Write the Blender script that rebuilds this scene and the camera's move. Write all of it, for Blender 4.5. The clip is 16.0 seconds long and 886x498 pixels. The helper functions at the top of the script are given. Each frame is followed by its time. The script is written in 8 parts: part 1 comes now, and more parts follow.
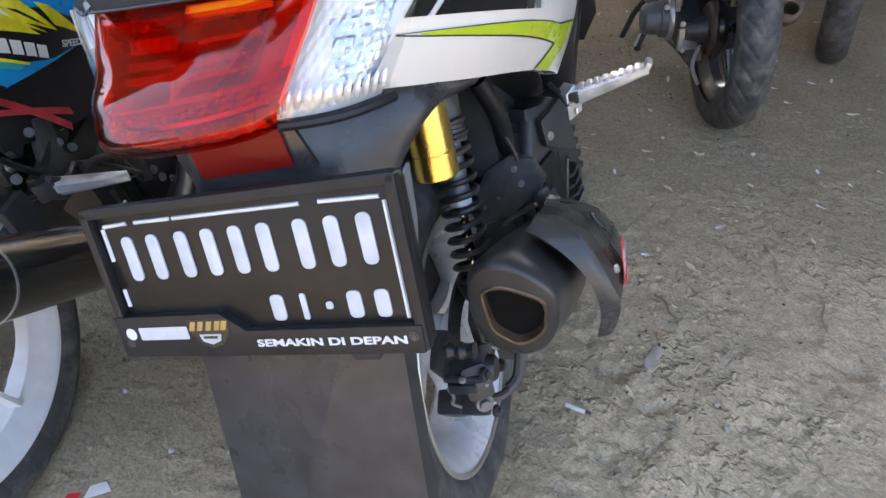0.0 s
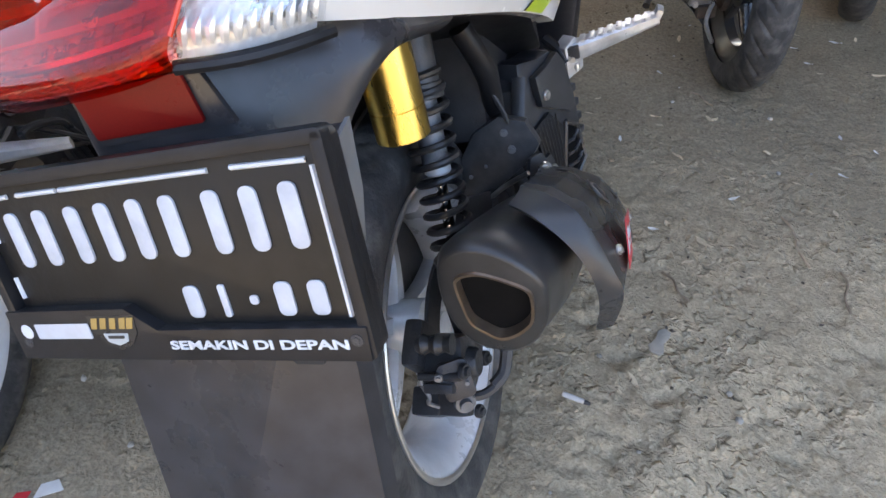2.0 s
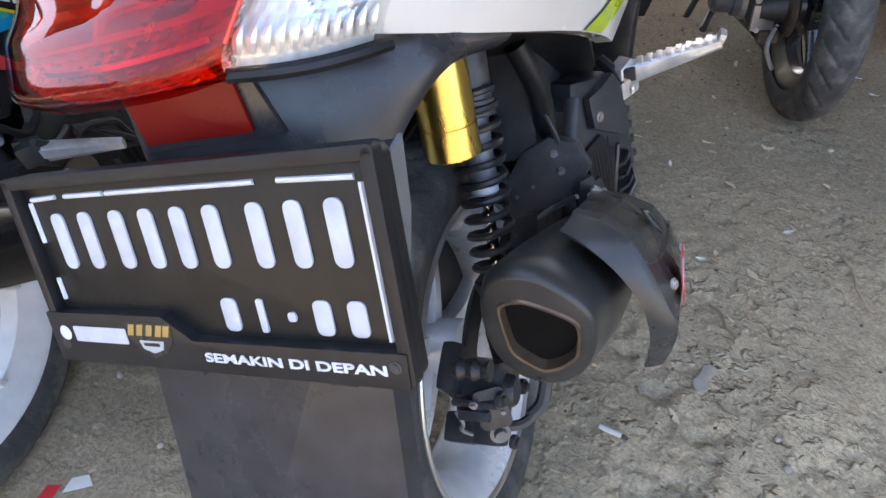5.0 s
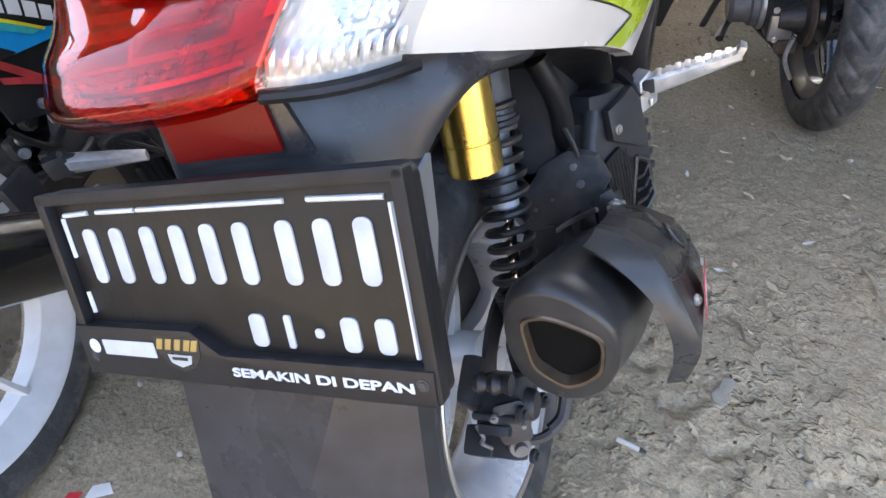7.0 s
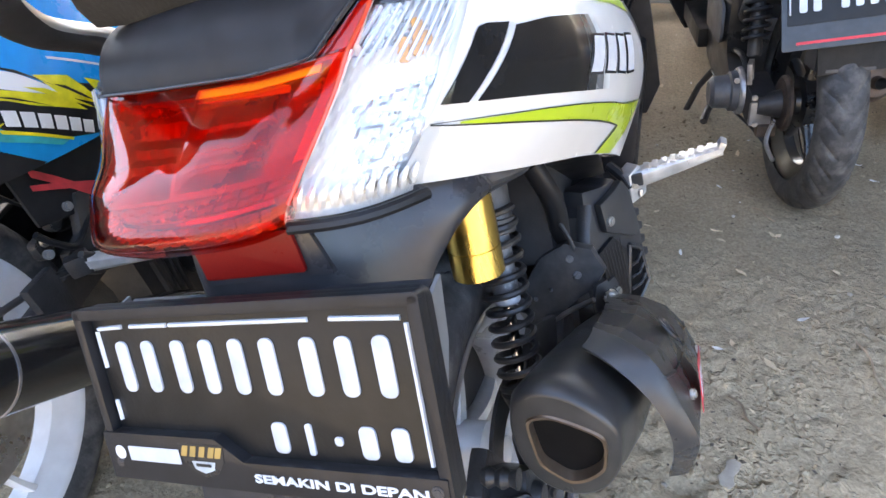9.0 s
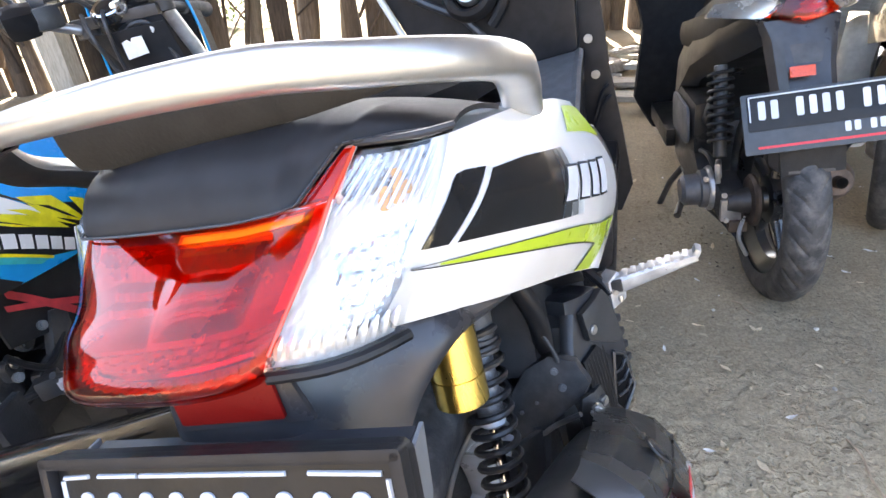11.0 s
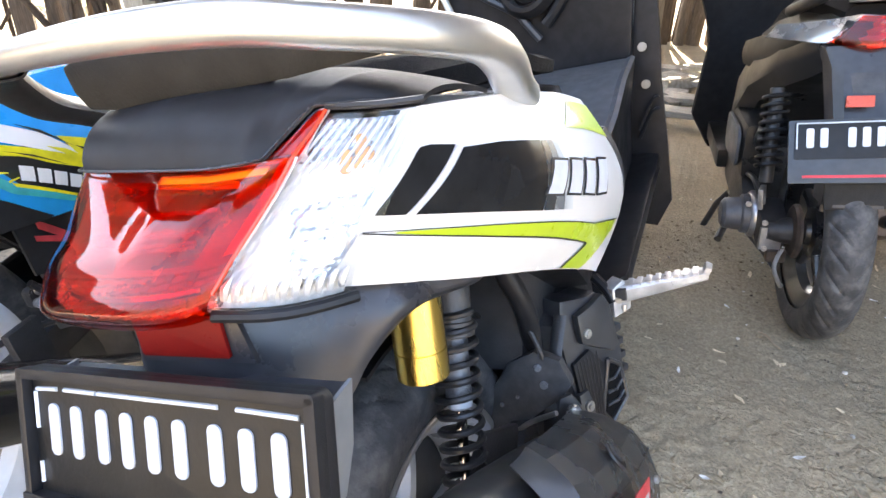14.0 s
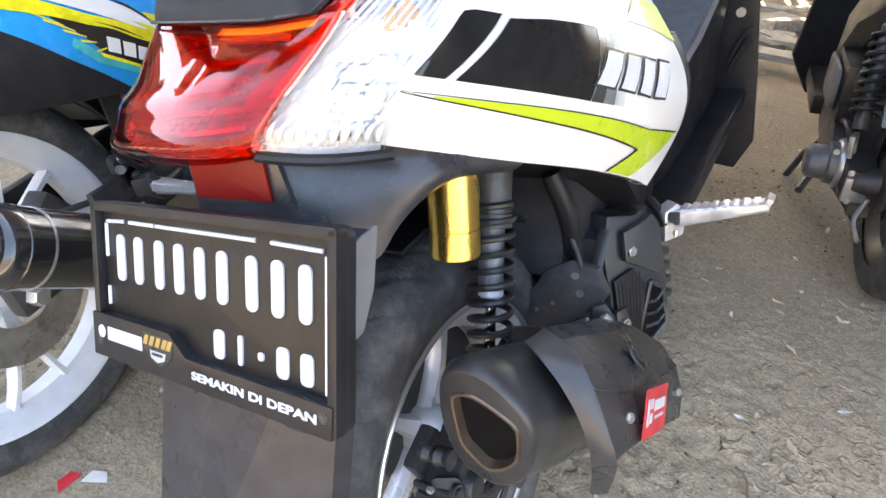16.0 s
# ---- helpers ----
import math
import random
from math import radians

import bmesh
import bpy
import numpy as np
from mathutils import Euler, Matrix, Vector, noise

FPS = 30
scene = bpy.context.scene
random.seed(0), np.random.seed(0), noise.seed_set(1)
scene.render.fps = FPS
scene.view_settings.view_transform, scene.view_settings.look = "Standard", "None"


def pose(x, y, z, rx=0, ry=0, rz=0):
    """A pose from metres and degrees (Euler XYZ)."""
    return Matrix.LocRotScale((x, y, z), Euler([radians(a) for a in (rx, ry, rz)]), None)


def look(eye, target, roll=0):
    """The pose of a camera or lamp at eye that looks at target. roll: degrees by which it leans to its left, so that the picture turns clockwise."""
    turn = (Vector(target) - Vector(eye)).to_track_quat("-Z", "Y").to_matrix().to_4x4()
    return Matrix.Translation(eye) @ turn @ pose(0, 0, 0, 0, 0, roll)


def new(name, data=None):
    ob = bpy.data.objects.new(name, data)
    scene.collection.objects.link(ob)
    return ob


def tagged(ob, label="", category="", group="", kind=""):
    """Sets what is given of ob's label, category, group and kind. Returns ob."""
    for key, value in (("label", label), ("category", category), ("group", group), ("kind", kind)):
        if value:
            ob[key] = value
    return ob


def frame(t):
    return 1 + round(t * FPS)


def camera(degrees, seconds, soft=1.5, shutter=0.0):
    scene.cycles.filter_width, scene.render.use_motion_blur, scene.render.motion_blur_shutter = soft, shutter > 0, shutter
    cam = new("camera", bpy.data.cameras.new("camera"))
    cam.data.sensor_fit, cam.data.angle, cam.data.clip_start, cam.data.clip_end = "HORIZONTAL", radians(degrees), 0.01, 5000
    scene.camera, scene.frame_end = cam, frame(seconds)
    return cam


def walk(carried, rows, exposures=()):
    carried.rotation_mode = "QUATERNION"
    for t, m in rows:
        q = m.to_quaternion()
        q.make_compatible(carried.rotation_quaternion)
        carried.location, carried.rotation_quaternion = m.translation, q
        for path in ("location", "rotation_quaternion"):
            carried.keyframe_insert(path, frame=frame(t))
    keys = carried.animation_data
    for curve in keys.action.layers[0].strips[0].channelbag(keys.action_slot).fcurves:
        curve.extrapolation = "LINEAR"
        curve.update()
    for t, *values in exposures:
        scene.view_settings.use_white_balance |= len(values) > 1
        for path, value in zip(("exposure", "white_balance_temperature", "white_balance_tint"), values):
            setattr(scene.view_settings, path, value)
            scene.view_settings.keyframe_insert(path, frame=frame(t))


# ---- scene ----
cam = camera(72.9, 16.0)
METRES, EYE, TILT, LEAN, TURN = 0.414, 0.882, -43.0, -0.25, 12.2
ROWS = [
    (0.0, 0.0, 0.0, 0.0, -0.0, 0.0, 0.0),
    (0.5, 0.04, 0.1188, 0.0156, 0.58, -0.74, 1.85),
    (1.0, 0.0498, 0.2334, 0.0289, -0.16, -1.46, 0.53),
    (1.5, 0.0665, 0.246, 0.0207, 0.15, -2.45, 0.36),
    (2.0, 0.0732, 0.235, 0.0106, 0.47, -2.7, 0.15),
    (2.5, 0.0632, 0.2597, 0.0175, 1.22, -2.73, 0.62),
    (3.0, 0.064, 0.3017, 0.0285, 1.66, -1.93, -0.18),
    (3.5, 0.0621, 0.316, 0.0303, 2.4, -2.01, -1.07),
    (4.0, 0.0644, 0.3033, 0.0227, 2.78, -1.95, -1.37),
    (4.5, 0.0589, 0.2815, 0.0191, 3.56, -1.71, -2.56),
    (7.0, 0.034, 0.2694, 0.0396, 5.13, -0.92, -3.2),
    (7.5, 0.0386, 0.2513, 0.0452, 5.19, 0.08, -2.72),
    (8.0, 0.0384, 0.2328, 0.0497, 4.94, 1.45, -2.48),
    (8.5, 0.0297, 0.1999, 0.0715, 4.97, 3.56, -2.68),
    (9.0, 0.0232, 0.1846, 0.101, 5.07, 5.75, -2.14),
    (9.5, 0.0154, 0.1806, 0.1227, 4.82, 7.3, -2.13),
    (10.0, 0.02, 0.1789, 0.1498, 4.6, 9.44, -1.4),
    (12.5, 0.0315, 0.1599, 0.2068, 2.93, 17.28, -0.96),
    (13.0, 0.0687, 0.1756, 0.1923, 4.13, 15.04, -2.58),
    (13.5, 0.131, 0.1734, 0.1835, 5.19, 14.36, -6.76),
    (14.0, 0.1801, 0.1666, 0.1548, 6.64, 13.32, -9.01),
    (14.5, 0.2235, 0.1723, 0.1218, 7.94, 11.34, -11.29),
    (15.0, 0.2526, 0.1692, 0.0986, 9.7, 10.11, -13.8),
    (15.5, 0.2567, 0.1705, 0.0709, 11.6, 8.08, -15.36),
    (16.0, 0.2722, 0.1667, 0.0472, 12.22, 6.21, -15.84),
]

walk(cam, [(t, pose(0, 0, EYE, TILT, LEAN, TURN) @ pose(METRES * x, METRES * y, METRES * z, 90 + pitch, roll, yaw)) for t, x, y, z, yaw, pitch, roll in ROWS],
     exposures=[(0.0, 3.20, 6950, 12), (4.5, 3.24, 6850, 12), (8.0, 3.62, 6900, 12), (10.0, 3.74, 6900, 12), (12.5, 3.92, 6980, 12), (16.0, 3.90, 7500, 12)])

# ---- world and sun ----
SUN_EL, SUN_AZ = 50.0, -15.0      # azimuth clockwise from +y
world = bpy.data.worlds.new("sky")
scene.world = world
world.use_nodes = True
wn = world.node_tree.nodes
sky = wn.new("ShaderNodeTexSky")
sky.sky_type, sky.sun_disc = "NISHITA", False
sky.sun_elevation, sky.sun_rotation = radians(SUN_EL), radians(SUN_AZ)
sky.dust_density = 3.0
wn["Background"].inputs["Strength"].default_value = 0.12
world.node_tree.links.new(sky.outputs[0], wn["Background"].inputs["Color"])
sun = bpy.data.lights.new("sun", "SUN")
sun.energy, sun.angle, sun.color = 3.6, radians(0.6), (1.0, 0.95, 0.87)
to_sun = Vector((math.sin(radians(SUN_AZ)) * math.cos(radians(SUN_EL)), math.cos(radians(SUN_AZ)) * math.cos(radians(SUN_EL)), math.sin(radians(SUN_EL))))
new("sun", sun).matrix_world = look(to_sun * 30, (0, 0, 0))


# ---- materials ----
def material(name, color, rough=0.5, metal=0.0, coat=0.0, spread=0.25, scale=40.0, grime=0.0, grime_color=(0.16, 0.14, 0.11), grime_scale=9.0,
             bump=0.0, bump_scale=300.0, rough_spread=0.12, random=0.0, coat_rough=0.06, stretch=(1, 1, 1), spec=0.5):
    """A surface with grain and stains: colour varied at two scales, dust by patches, fine relief."""
    m = bpy.data.materials.new(name)
    m.use_nodes = True
    t = m.node_tree
    n, l = t.nodes, t.links
    b = n["Principled BSDF"]
    co = n.new("ShaderNodeTexCoord")
    mp = n.new("ShaderNodeMapping")
    mp.inputs["Scale"].default_value = stretch
    l.new(co.outputs["Object"], mp.inputs["Vector"])
    fine = n.new("ShaderNodeTexNoise")
    fine.inputs["Scale"].default_value, fine.inputs["Detail"].default_value = scale, 6
    big = n.new("ShaderNodeTexNoise")
    big.inputs["Scale"].default_value, big.inputs["Detail"].default_value, big.inputs["Roughness"].default_value = grime_scale, 8, 0.65
    for k in (fine, big):
        l.new(mp.outputs[0], k.inputs["Vector"])
    ramp = n.new("ShaderNodeMapRange")
    ramp.inputs[1].default_value, ramp.inputs[2].default_value = 0.3, 0.7
    ramp.inputs[3].default_value, ramp.inputs[4].default_value = 1 - spread, 1 + spread
    l.new(fine.outputs["Fac"], ramp.inputs[0])
    mul = n.new("ShaderNodeMix")
    mul.data_type, mul.blend_type = "RGBA", "MULTIPLY"
    mul.inputs["Factor"].default_value = 1.0
    mul.inputs["A"].default_value = (*color, 1)
    l.new(ramp.outputs[0], mul.inputs["B"])
    last = mul.outputs["Result"]
    if random:
        info = n.new("ShaderNodeObjectInfo")
        r2 = n.new("ShaderNodeMapRange")
        r2.inputs[3].default_value, r2.inputs[4].default_value = 1 - random, 1 + random
        l.new(info.outputs["Random"], r2.inputs[0])
        m2 = n.new("ShaderNodeMix")
        m2.data_type, m2.blend_type = "RGBA", "MULTIPLY"
        m2.inputs["Factor"].default_value = 1.0
        l.new(last, m2.inputs["A"])
        l.new(r2.outputs[0], m2.inputs["B"])
        last = m2.outputs["Result"]
    if grime:
        g = n.new("ShaderNodeMapRange")
        g.inputs[1].default_value, g.inputs[2].default_value = 0.45, 0.75
        g.inputs[3].default_value, g.inputs[4].default_value = 0.0, grime
        l.new(big.outputs["Fac"], g.inputs[0])
        mg = n.new("ShaderNodeMix")
        mg.data_type = "RGBA"
        l.new(g.outputs[0], mg.inputs["Factor"])
        l.new(last, mg.inputs["A"])
        mg.inputs["B"].default_value = (*grime_color, 1)
        last = mg.outputs["Result"]
    l.new(last, b.inputs["Base Color"])
    rr = n.new("ShaderNodeMapRange")
    rr.inputs[1].default_value, rr.inputs[2].default_value = 0.3, 0.7
    rr.inputs[3].default_value, rr.inputs[4].default_value = max(0.02, rough - rough_spread), min(1.0, rough + rough_spread)
    l.new(big.outputs["Fac"], rr.inputs[0])
    l.new(rr.outputs[0], b.inputs["Roughness"])
    b.inputs["Metallic"].default_value = metal
    b.inputs["Specular IOR Level"].default_value = spec
    b.inputs["Coat Weight"].default_value, b.inputs["Coat Roughness"].default_value = coat, coat_rough
    if bump:
        bn = n.new("ShaderNodeTexNoise")
        bn.inputs["Scale"].default_value, bn.inputs["Detail"].default_value = bump_scale, 3
        l.new(mp.outputs[0], bn.inputs["Vector"])
        bp = n.new("ShaderNodeBump")
        bp.inputs["Strength"].default_value, bp.inputs["Distance"].default_value = bump, 0.002
        l.new(bn.outputs["Fac"], bp.inputs["Height"])
        l.new(bp.outputs[0], b.inputs["Normal"])
    return m


def lens_material(name, tint, ior=1.5, rough=0.02):
    """Thin tinted plastic: light passes straight through, gloss by Fresnel."""
    m = bpy.data.materials.new(name)
    m.use_nodes = True
    t = m.node_tree
    n, l = t.nodes, t.links
    n.remove(n["Principled BSDF"])
    tr = n.new("ShaderNodeBsdfTransparent")
    tr.inputs[0].default_value = (*tint, 1)
    gl = n.new("ShaderNodeBsdfGlossy")
    gl.inputs["Roughness"].default_value = rough
    lw = n.new("ShaderNodeLayerWeight")
    lw.inputs[0].default_value = 0.5
    pw = n.new("ShaderNodeMath")
    pw.operation = "POWER"
    pw.inputs[1].default_value = 4.0
    l.new(lw.outputs["Facing"], pw.inputs[0])
    ma = n.new("ShaderNodeMath")
    ma.operation = "MULTIPLY_ADD"
    ma.inputs[1].default_value, ma.inputs[2].default_value = 0.9, ((ior - 1) / (ior + 1)) ** 2
    l.new(pw.outputs[0], ma.inputs[0])
    mx = n.new("ShaderNodeMixShader")
    l.new(ma.outputs[0], mx.inputs[0])
    l.new(tr.outputs[0], mx.inputs[1])
    l.new(gl.outputs[0], mx.inputs[2])
    l.new(mx.outputs[0], n["Material Output"].inputs[0])
    return m


BLACK = material("black plastic", (0.015, 0.015, 0.0165), 0.38, grime=0.08, grime_color=(0.05, 0.047, 0.043), bump=0.08, bump_scale=900, spec=0.26)
FENDER = material("dark grey moulded plastic", (0.030, 0.031, 0.0355), 0.34, grime=0.2, grime_color=(0.075, 0.071, 0.066), bump=0.06, bump_scale=1200, spec=0.5)
FLAP = material("dark grey flap plastic", (0.034, 0.034, 0.038), 0.34, grime=0.12, grime_color=(0.06, 0.058, 0.056), bump=0.06, bump_scale=1200, spec=0.32)
TUNNEL = material("grey moulded floor plastic", (0.095, 0.099, 0.108), 0.42, grime=0.2, grime_color=(0.13, 0.125, 0.12), bump=0.1, bump_scale=900)
CARRIER_SHEEN = material("pale grey side sheen", (0.17, 0.175, 0.18), 0.4, grime=0.25, grime_color=(0.10, 0.095, 0.085), spread=0.1)
RAD = material("dark bluish grey plastic", (0.030, 0.031, 0.035), 0.33, grime=0.2, grime_color=(0.07, 0.066, 0.06), bump=0.06, bump_scale=1200)
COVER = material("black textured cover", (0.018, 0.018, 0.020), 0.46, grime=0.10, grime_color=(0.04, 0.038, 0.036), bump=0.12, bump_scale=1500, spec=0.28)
DEEP = material("black greasy metal", (0.034, 0.034, 0.036), 0.38, grime=0.46, grime_color=(0.125, 0.115, 0.100), bump=0.3, spec=0.45)
ENGINE = material("dark cast metal", (0.045, 0.045, 0.048), 0.42, metal=0.3, grime=0.4, grime_color=(0.11, 0.098, 0.085), bump=0.4, bump_scale=500)
ALLOY = material("dull alloy", (0.42, 0.42, 0.43), 0.38, metal=0.8, grime=0.35, grime_color=(0.12, 0.11, 0.10), bump=0.3)
SILVER = material("satin silver casting", (0.57, 0.565, 0.545), 0.34, metal=0.85, spread=0.06, bump=0.06, rough_spread=0.06)
CASING = material("dusty dark casing", (0.045, 0.045, 0.047), 0.42, grime=0.45, grime_color=(0.12, 0.115, 0.105), grime_scale=40, bump=0.2, bump_scale=500)
CAST = material("dusty grey cast alloy", (0.20, 0.20, 0.205), 0.48, metal=0.4, grime=0.4, grime_color=(0.12, 0.11, 0.095), bump=0.3, bump_scale=500)
PEG = material("scuffed aluminium", (0.68, 0.68, 0.685), 0.36, metal=0.65, grime=0.3, grime_color=(0.3, 0.3, 0.3), bump=0.2)
CHROME = material("chrome", (0.75, 0.75, 0.76), 0.10, metal=1.0, spread=0.05, rough_spread=0.04)
STEEL = material("bolt steel", (0.55, 0.54, 0.52), 0.30, metal=0.9, random=0.2)
GOLD = material("gold anodised aluminium", (0.74, 0.55, 0.16), 0.28, metal=1.0, spread=0.06, rough_spread=0.04, stretch=(1, 1, 0.1))
WHITE = material("white gloss paint", (0.80, 0.80, 0.79), 0.25, coat=0.8, spread=0.015, grime=0.03, grime_color=(0.5, 0.48, 0.42), rough_spread=0.05)
LIME = material("lime green sticker", (0.47, 0.62, 0.02), 0.32, coat=0.5, spread=0.05)
STICKER = material("dark glossy sticker", (0.009, 0.010, 0.012), 0.2, coat=0.08, spread=0.3, grime=0.06, grime_color=(0.2, 0.2, 0.19), rough_spread=0.08, spec=0.2)
PLATE_INK = material("raised plate marking", (0.46, 0.49, 0.54), 0.42, spread=0.12, grime=0.25, grime_color=(0.22, 0.22, 0.23), grime_scale=70, bump=0.15)
INK = material("black outline ink", (0.01, 0.01, 0.012), 0.35, coat=0.4)
WHITE_INK = material("white marking", (0.58, 0.61, 0.65), 0.4, spread=0.1, grime=0.15, grime_color=(0.3, 0.3, 0.3), grime_scale=60, bump=0.1)
GREY_INK = material("worn grey marking", (0.42, 0.46, 0.47), 0.4, spread=0.2)
FADE_DARK = material("dark fading ink", (0.035, 0.040, 0.044), 0.2, coat=0.1)
FADE_MID = material("grey fading ink", (0.14, 0.155, 0.165), 0.25, coat=0.1)
PLATE = material("black number plate paint", (0.010, 0.0098, 0.0095), 0.40, spread=0.3, grime=0.2, grime_color=(0.035, 0.030, 0.024), bump=0.12, bump_scale=200, spec=0.3)
PLATE_GREY = material("grey number plate base", (0.035, 0.040, 0.045), 0.4, grime=0.15)
YELLOW_INK = material("ochre marking", (0.36, 0.24, 0.07), 0.4)
RED_INK = material("red marking", (0.62, 0.03, 0.04), 0.4, spread=0.1)
RUBBER = material("tyre rubber", (0.050, 0.050, 0.051), 0.66, grime=0.75, grime_color=(0.200, 0.190, 0.175), grime_scale=26, bump=0.5, bump_scale=250, spec=0.35)
RIM_SILVER = material("silver wheel paint", (0.74, 0.76, 0.79), 0.32, metal=0.2, coat=0.4, grime=0.18, grime_color=(0.08, 0.075, 0.07), spread=0.08)
RIM_BLACK = material("black wheel paint", (0.018, 0.018, 0.02), 0.32, coat=0.3, grime=0.3)
RIM_WHITE = material("white wheel paint", (0.74, 0.76, 0.78), 0.32, coat=0.4, grime=0.22, grime_color=(0.35, 0.33, 0.30), spread=0.05)
EXHAUST = material("matt black exhaust paint", (0.029, 0.029, 0.0298), 0.34, spread=0.3, grime=0.15, grime_color=(0.06, 0.055, 0.05), bump=0.08, bump_scale=700, spec=0.5)
BURNT = material("heat-stained steel ring", (0.20, 0.15, 0.11), 0.38, metal=0.8, spread=0.3, bump=0.2)
SHIELD = material("dark grey heat shield plastic", (0.032, 0.033, 0.0355), 0.30, spread=0.15, grime=0.2, grime_color=(0.11, 0.107, 0.10), bump=0.08, bump_scale=900, spec=0.5)
LENS_RED = lens_material("red lens plastic", (0.88, 0.185, 0.05))
LENS_STREAK = lens_material("orange tint for the lens streak", (1.0, 0.50, 0.08))
LENS_SEAM = material("red lens edge", (0.66, 0.07, 0.03), 0.15, coat=0.6, spread=0.1)
LENS_CLEAR = lens_material("clear lens plastic", (0.93, 0.94, 0.95))
LAMP_CHROME = material("lamp reflector", (0.86, 0.86, 0.87), 0.22, metal=1.0, spread=0.05)
LAMP_FACET = material("bright faceted lamp reflector", (0.74, 0.74, 0.74), 0.26, metal=0.75, spread=0.2, scale=120)
LAMP_BODY = material("pale lamp reflector body", (0.92, 0.89, 0.85), 0.25, metal=0.05, spread=0.05)
LAMP_INNER = material("dull lamp reflector", (0.56, 0.56, 0.56), 0.27, metal=0.7, spread=0.15)
LAMP_BOWL = material("satin lamp reflector", (0.90, 0.90, 0.90), 0.34, metal=0.65, spread=0.06)
AMBER = material("amber bulb", (0.85, 0.42, 0.12), 0.25, coat=0.4)
REFLECTOR = material("red reflector", (0.155, 0.007, 0.006), 0.34, coat=0.05, spread=0.10, scale=900, spec=0.12)
REFLECTOR_ORANGE = material("orange-red reflector", (0.55, 0.06, 0.012), 0.25, coat=0.3, spread=0.2, scale=400)
SEAT = material("black seat vinyl", (0.010, 0.010, 0.011), 0.72, bump=0.5, bump_scale=600, spec=0.12)
PAD = material("worn grey under-seat pad", (0.024, 0.0235, 0.023), 0.65, spread=0.2, bump=0.4, spec=0.25)
BLUE = material("blue gloss paint", (0.0, 0.31, 0.70), 0.3, coat=0.12, spread=0.05, spec=0.3)
YELLOW = material("yellow sticker", (0.75, 0.66, 0.02), 0.3, coat=0.5)
TEAL = material("teal sticker", (0.03, 0.40, 0.42), 0.3, coat=0.5)
RED_STICKER = material("red sticker", (0.55, 0.05, 0.06), 0.35, coat=0.4)
SPRING = material("satin black spring paint", (0.020, 0.020, 0.021), 0.38, grime=0.3, grime_color=(0.09, 0.085, 0.08), spec=0.5)
BLACK_GLOSS = material("black gloss paint", (0.012, 0.012, 0.013), 0.18, coat=0.8, grime=0.12, grime_color=(0.14, 0.13, 0.12))
WORN_BLACK = material("faded black scooter paint", (0.014, 0.014, 0.0145), 0.36, coat=0.05, grime=0.25, grime_color=(0.04, 0.038, 0.034), spec=0.35)
FADED = material("faded grey-black panel", (0.014, 0.014, 0.0145), 0.45, coat=0.0, grime=0.35, grime_color=(0.055, 0.053, 0.048), spread=0.25, spec=0.3)
PIPE_RUST = material("rusty pipe", (0.10, 0.075, 0.06), 0.6, metal=0.5, spread=0.4, bump=0.5)
WOOD = material("weathered grey-brown board", (0.115, 0.086, 0.062), 0.85, spread=0.35, scale=25, grime=0.5, grime_color=(0.05, 0.036, 0.027), bump=0.8, bump_scale=120, random=0.4, stretch=(6, 6, 0.6))
WOOD_DARK = material("dark old timber", (0.065, 0.048, 0.035), 0.85, spread=0.4, scale=25, grime=0.4, grime_color=(0.03, 0.024, 0.018), bump=0.8, bump_scale=120, random=0.3, stretch=(6, 6, 0.6))
WOOD_PALE = material("pale grey plank", (0.38, 0.36, 0.31), 0.8, spread=0.2, scale=25, grime=0.4, grime_color=(0.2, 0.19, 0.16), bump=0.6, bump_scale=120, random=0.2, stretch=(0.8, 6, 6))
WOOD_GREY = material("dry grey-brown pole", (0.17, 0.14, 0.105), 0.85, spread=0.3, scale=25, grime=0.4, grime_color=(0.08, 0.062, 0.045), bump=0.8, bump_scale=120, random=0.3, stretch=(6, 6, 0.6))
WOOD_PALE_UP = material("pale sawn timber", (0.44, 0.41, 0.34), 0.8, spread=0.2, scale=25, grime=0.4, grime_color=(0.24, 0.22, 0.17), bump=0.5, bump_scale=120, random=0.15, stretch=(6, 6, 0.8))
WALL = material("dull unseen wall", (0.16, 0.14, 0.12), 0.9, spread=0.2, scale=6, grime=0.5, grime_color=(0.09, 0.08, 0.065), grime_scale=1.5, bump=0.4)
RUBBLE = material("broken concrete", (0.36, 0.34, 0.30), 0.9, spread=0.3, bump=1.0, bump_scale=80, random=0.3)
SACK = material("white woven sack", (0.72, 0.71, 0.66), 0.7, spread=0.12, grime=0.3, grime_color=(0.42, 0.4, 0.3), bump=0.4)
# near-black for bore, vent and recess; stands in for the shade inside them
HOLE_SHADE = material("near-black hole shade", (0.003, 0.003, 0.0035), 0.8, spec=0.15)
SACK_GREEN = material("greenish woven sack", (0.50, 0.52, 0.38), 0.7, spread=0.12, grime=0.3, bump=0.4)
STONE = material("dull flat stone", (0.38, 0.345, 0.285), 0.9, spread=0.15, bump=0.4)
PEBBLE = material("pale pebble", (0.46, 0.43, 0.37), 0.85, spread=0.2, random=0.4, bump=0.5)
LEAF = material("dry leaf", (0.56, 0.46, 0.31), 0.75, spread=0.3, random=0.5)
LITTER = material("paper scrap", (0.70, 0.69, 0.66), 0.8, spread=0.1, random=0.2)
BARK = material("dark bark scrap", (0.075, 0.060, 0.045), 0.9, spread=0.4, bump=0.3)
TWIG = material("dry twig", (0.33, 0.25, 0.17), 0.85, spread=0.3, random=0.3)
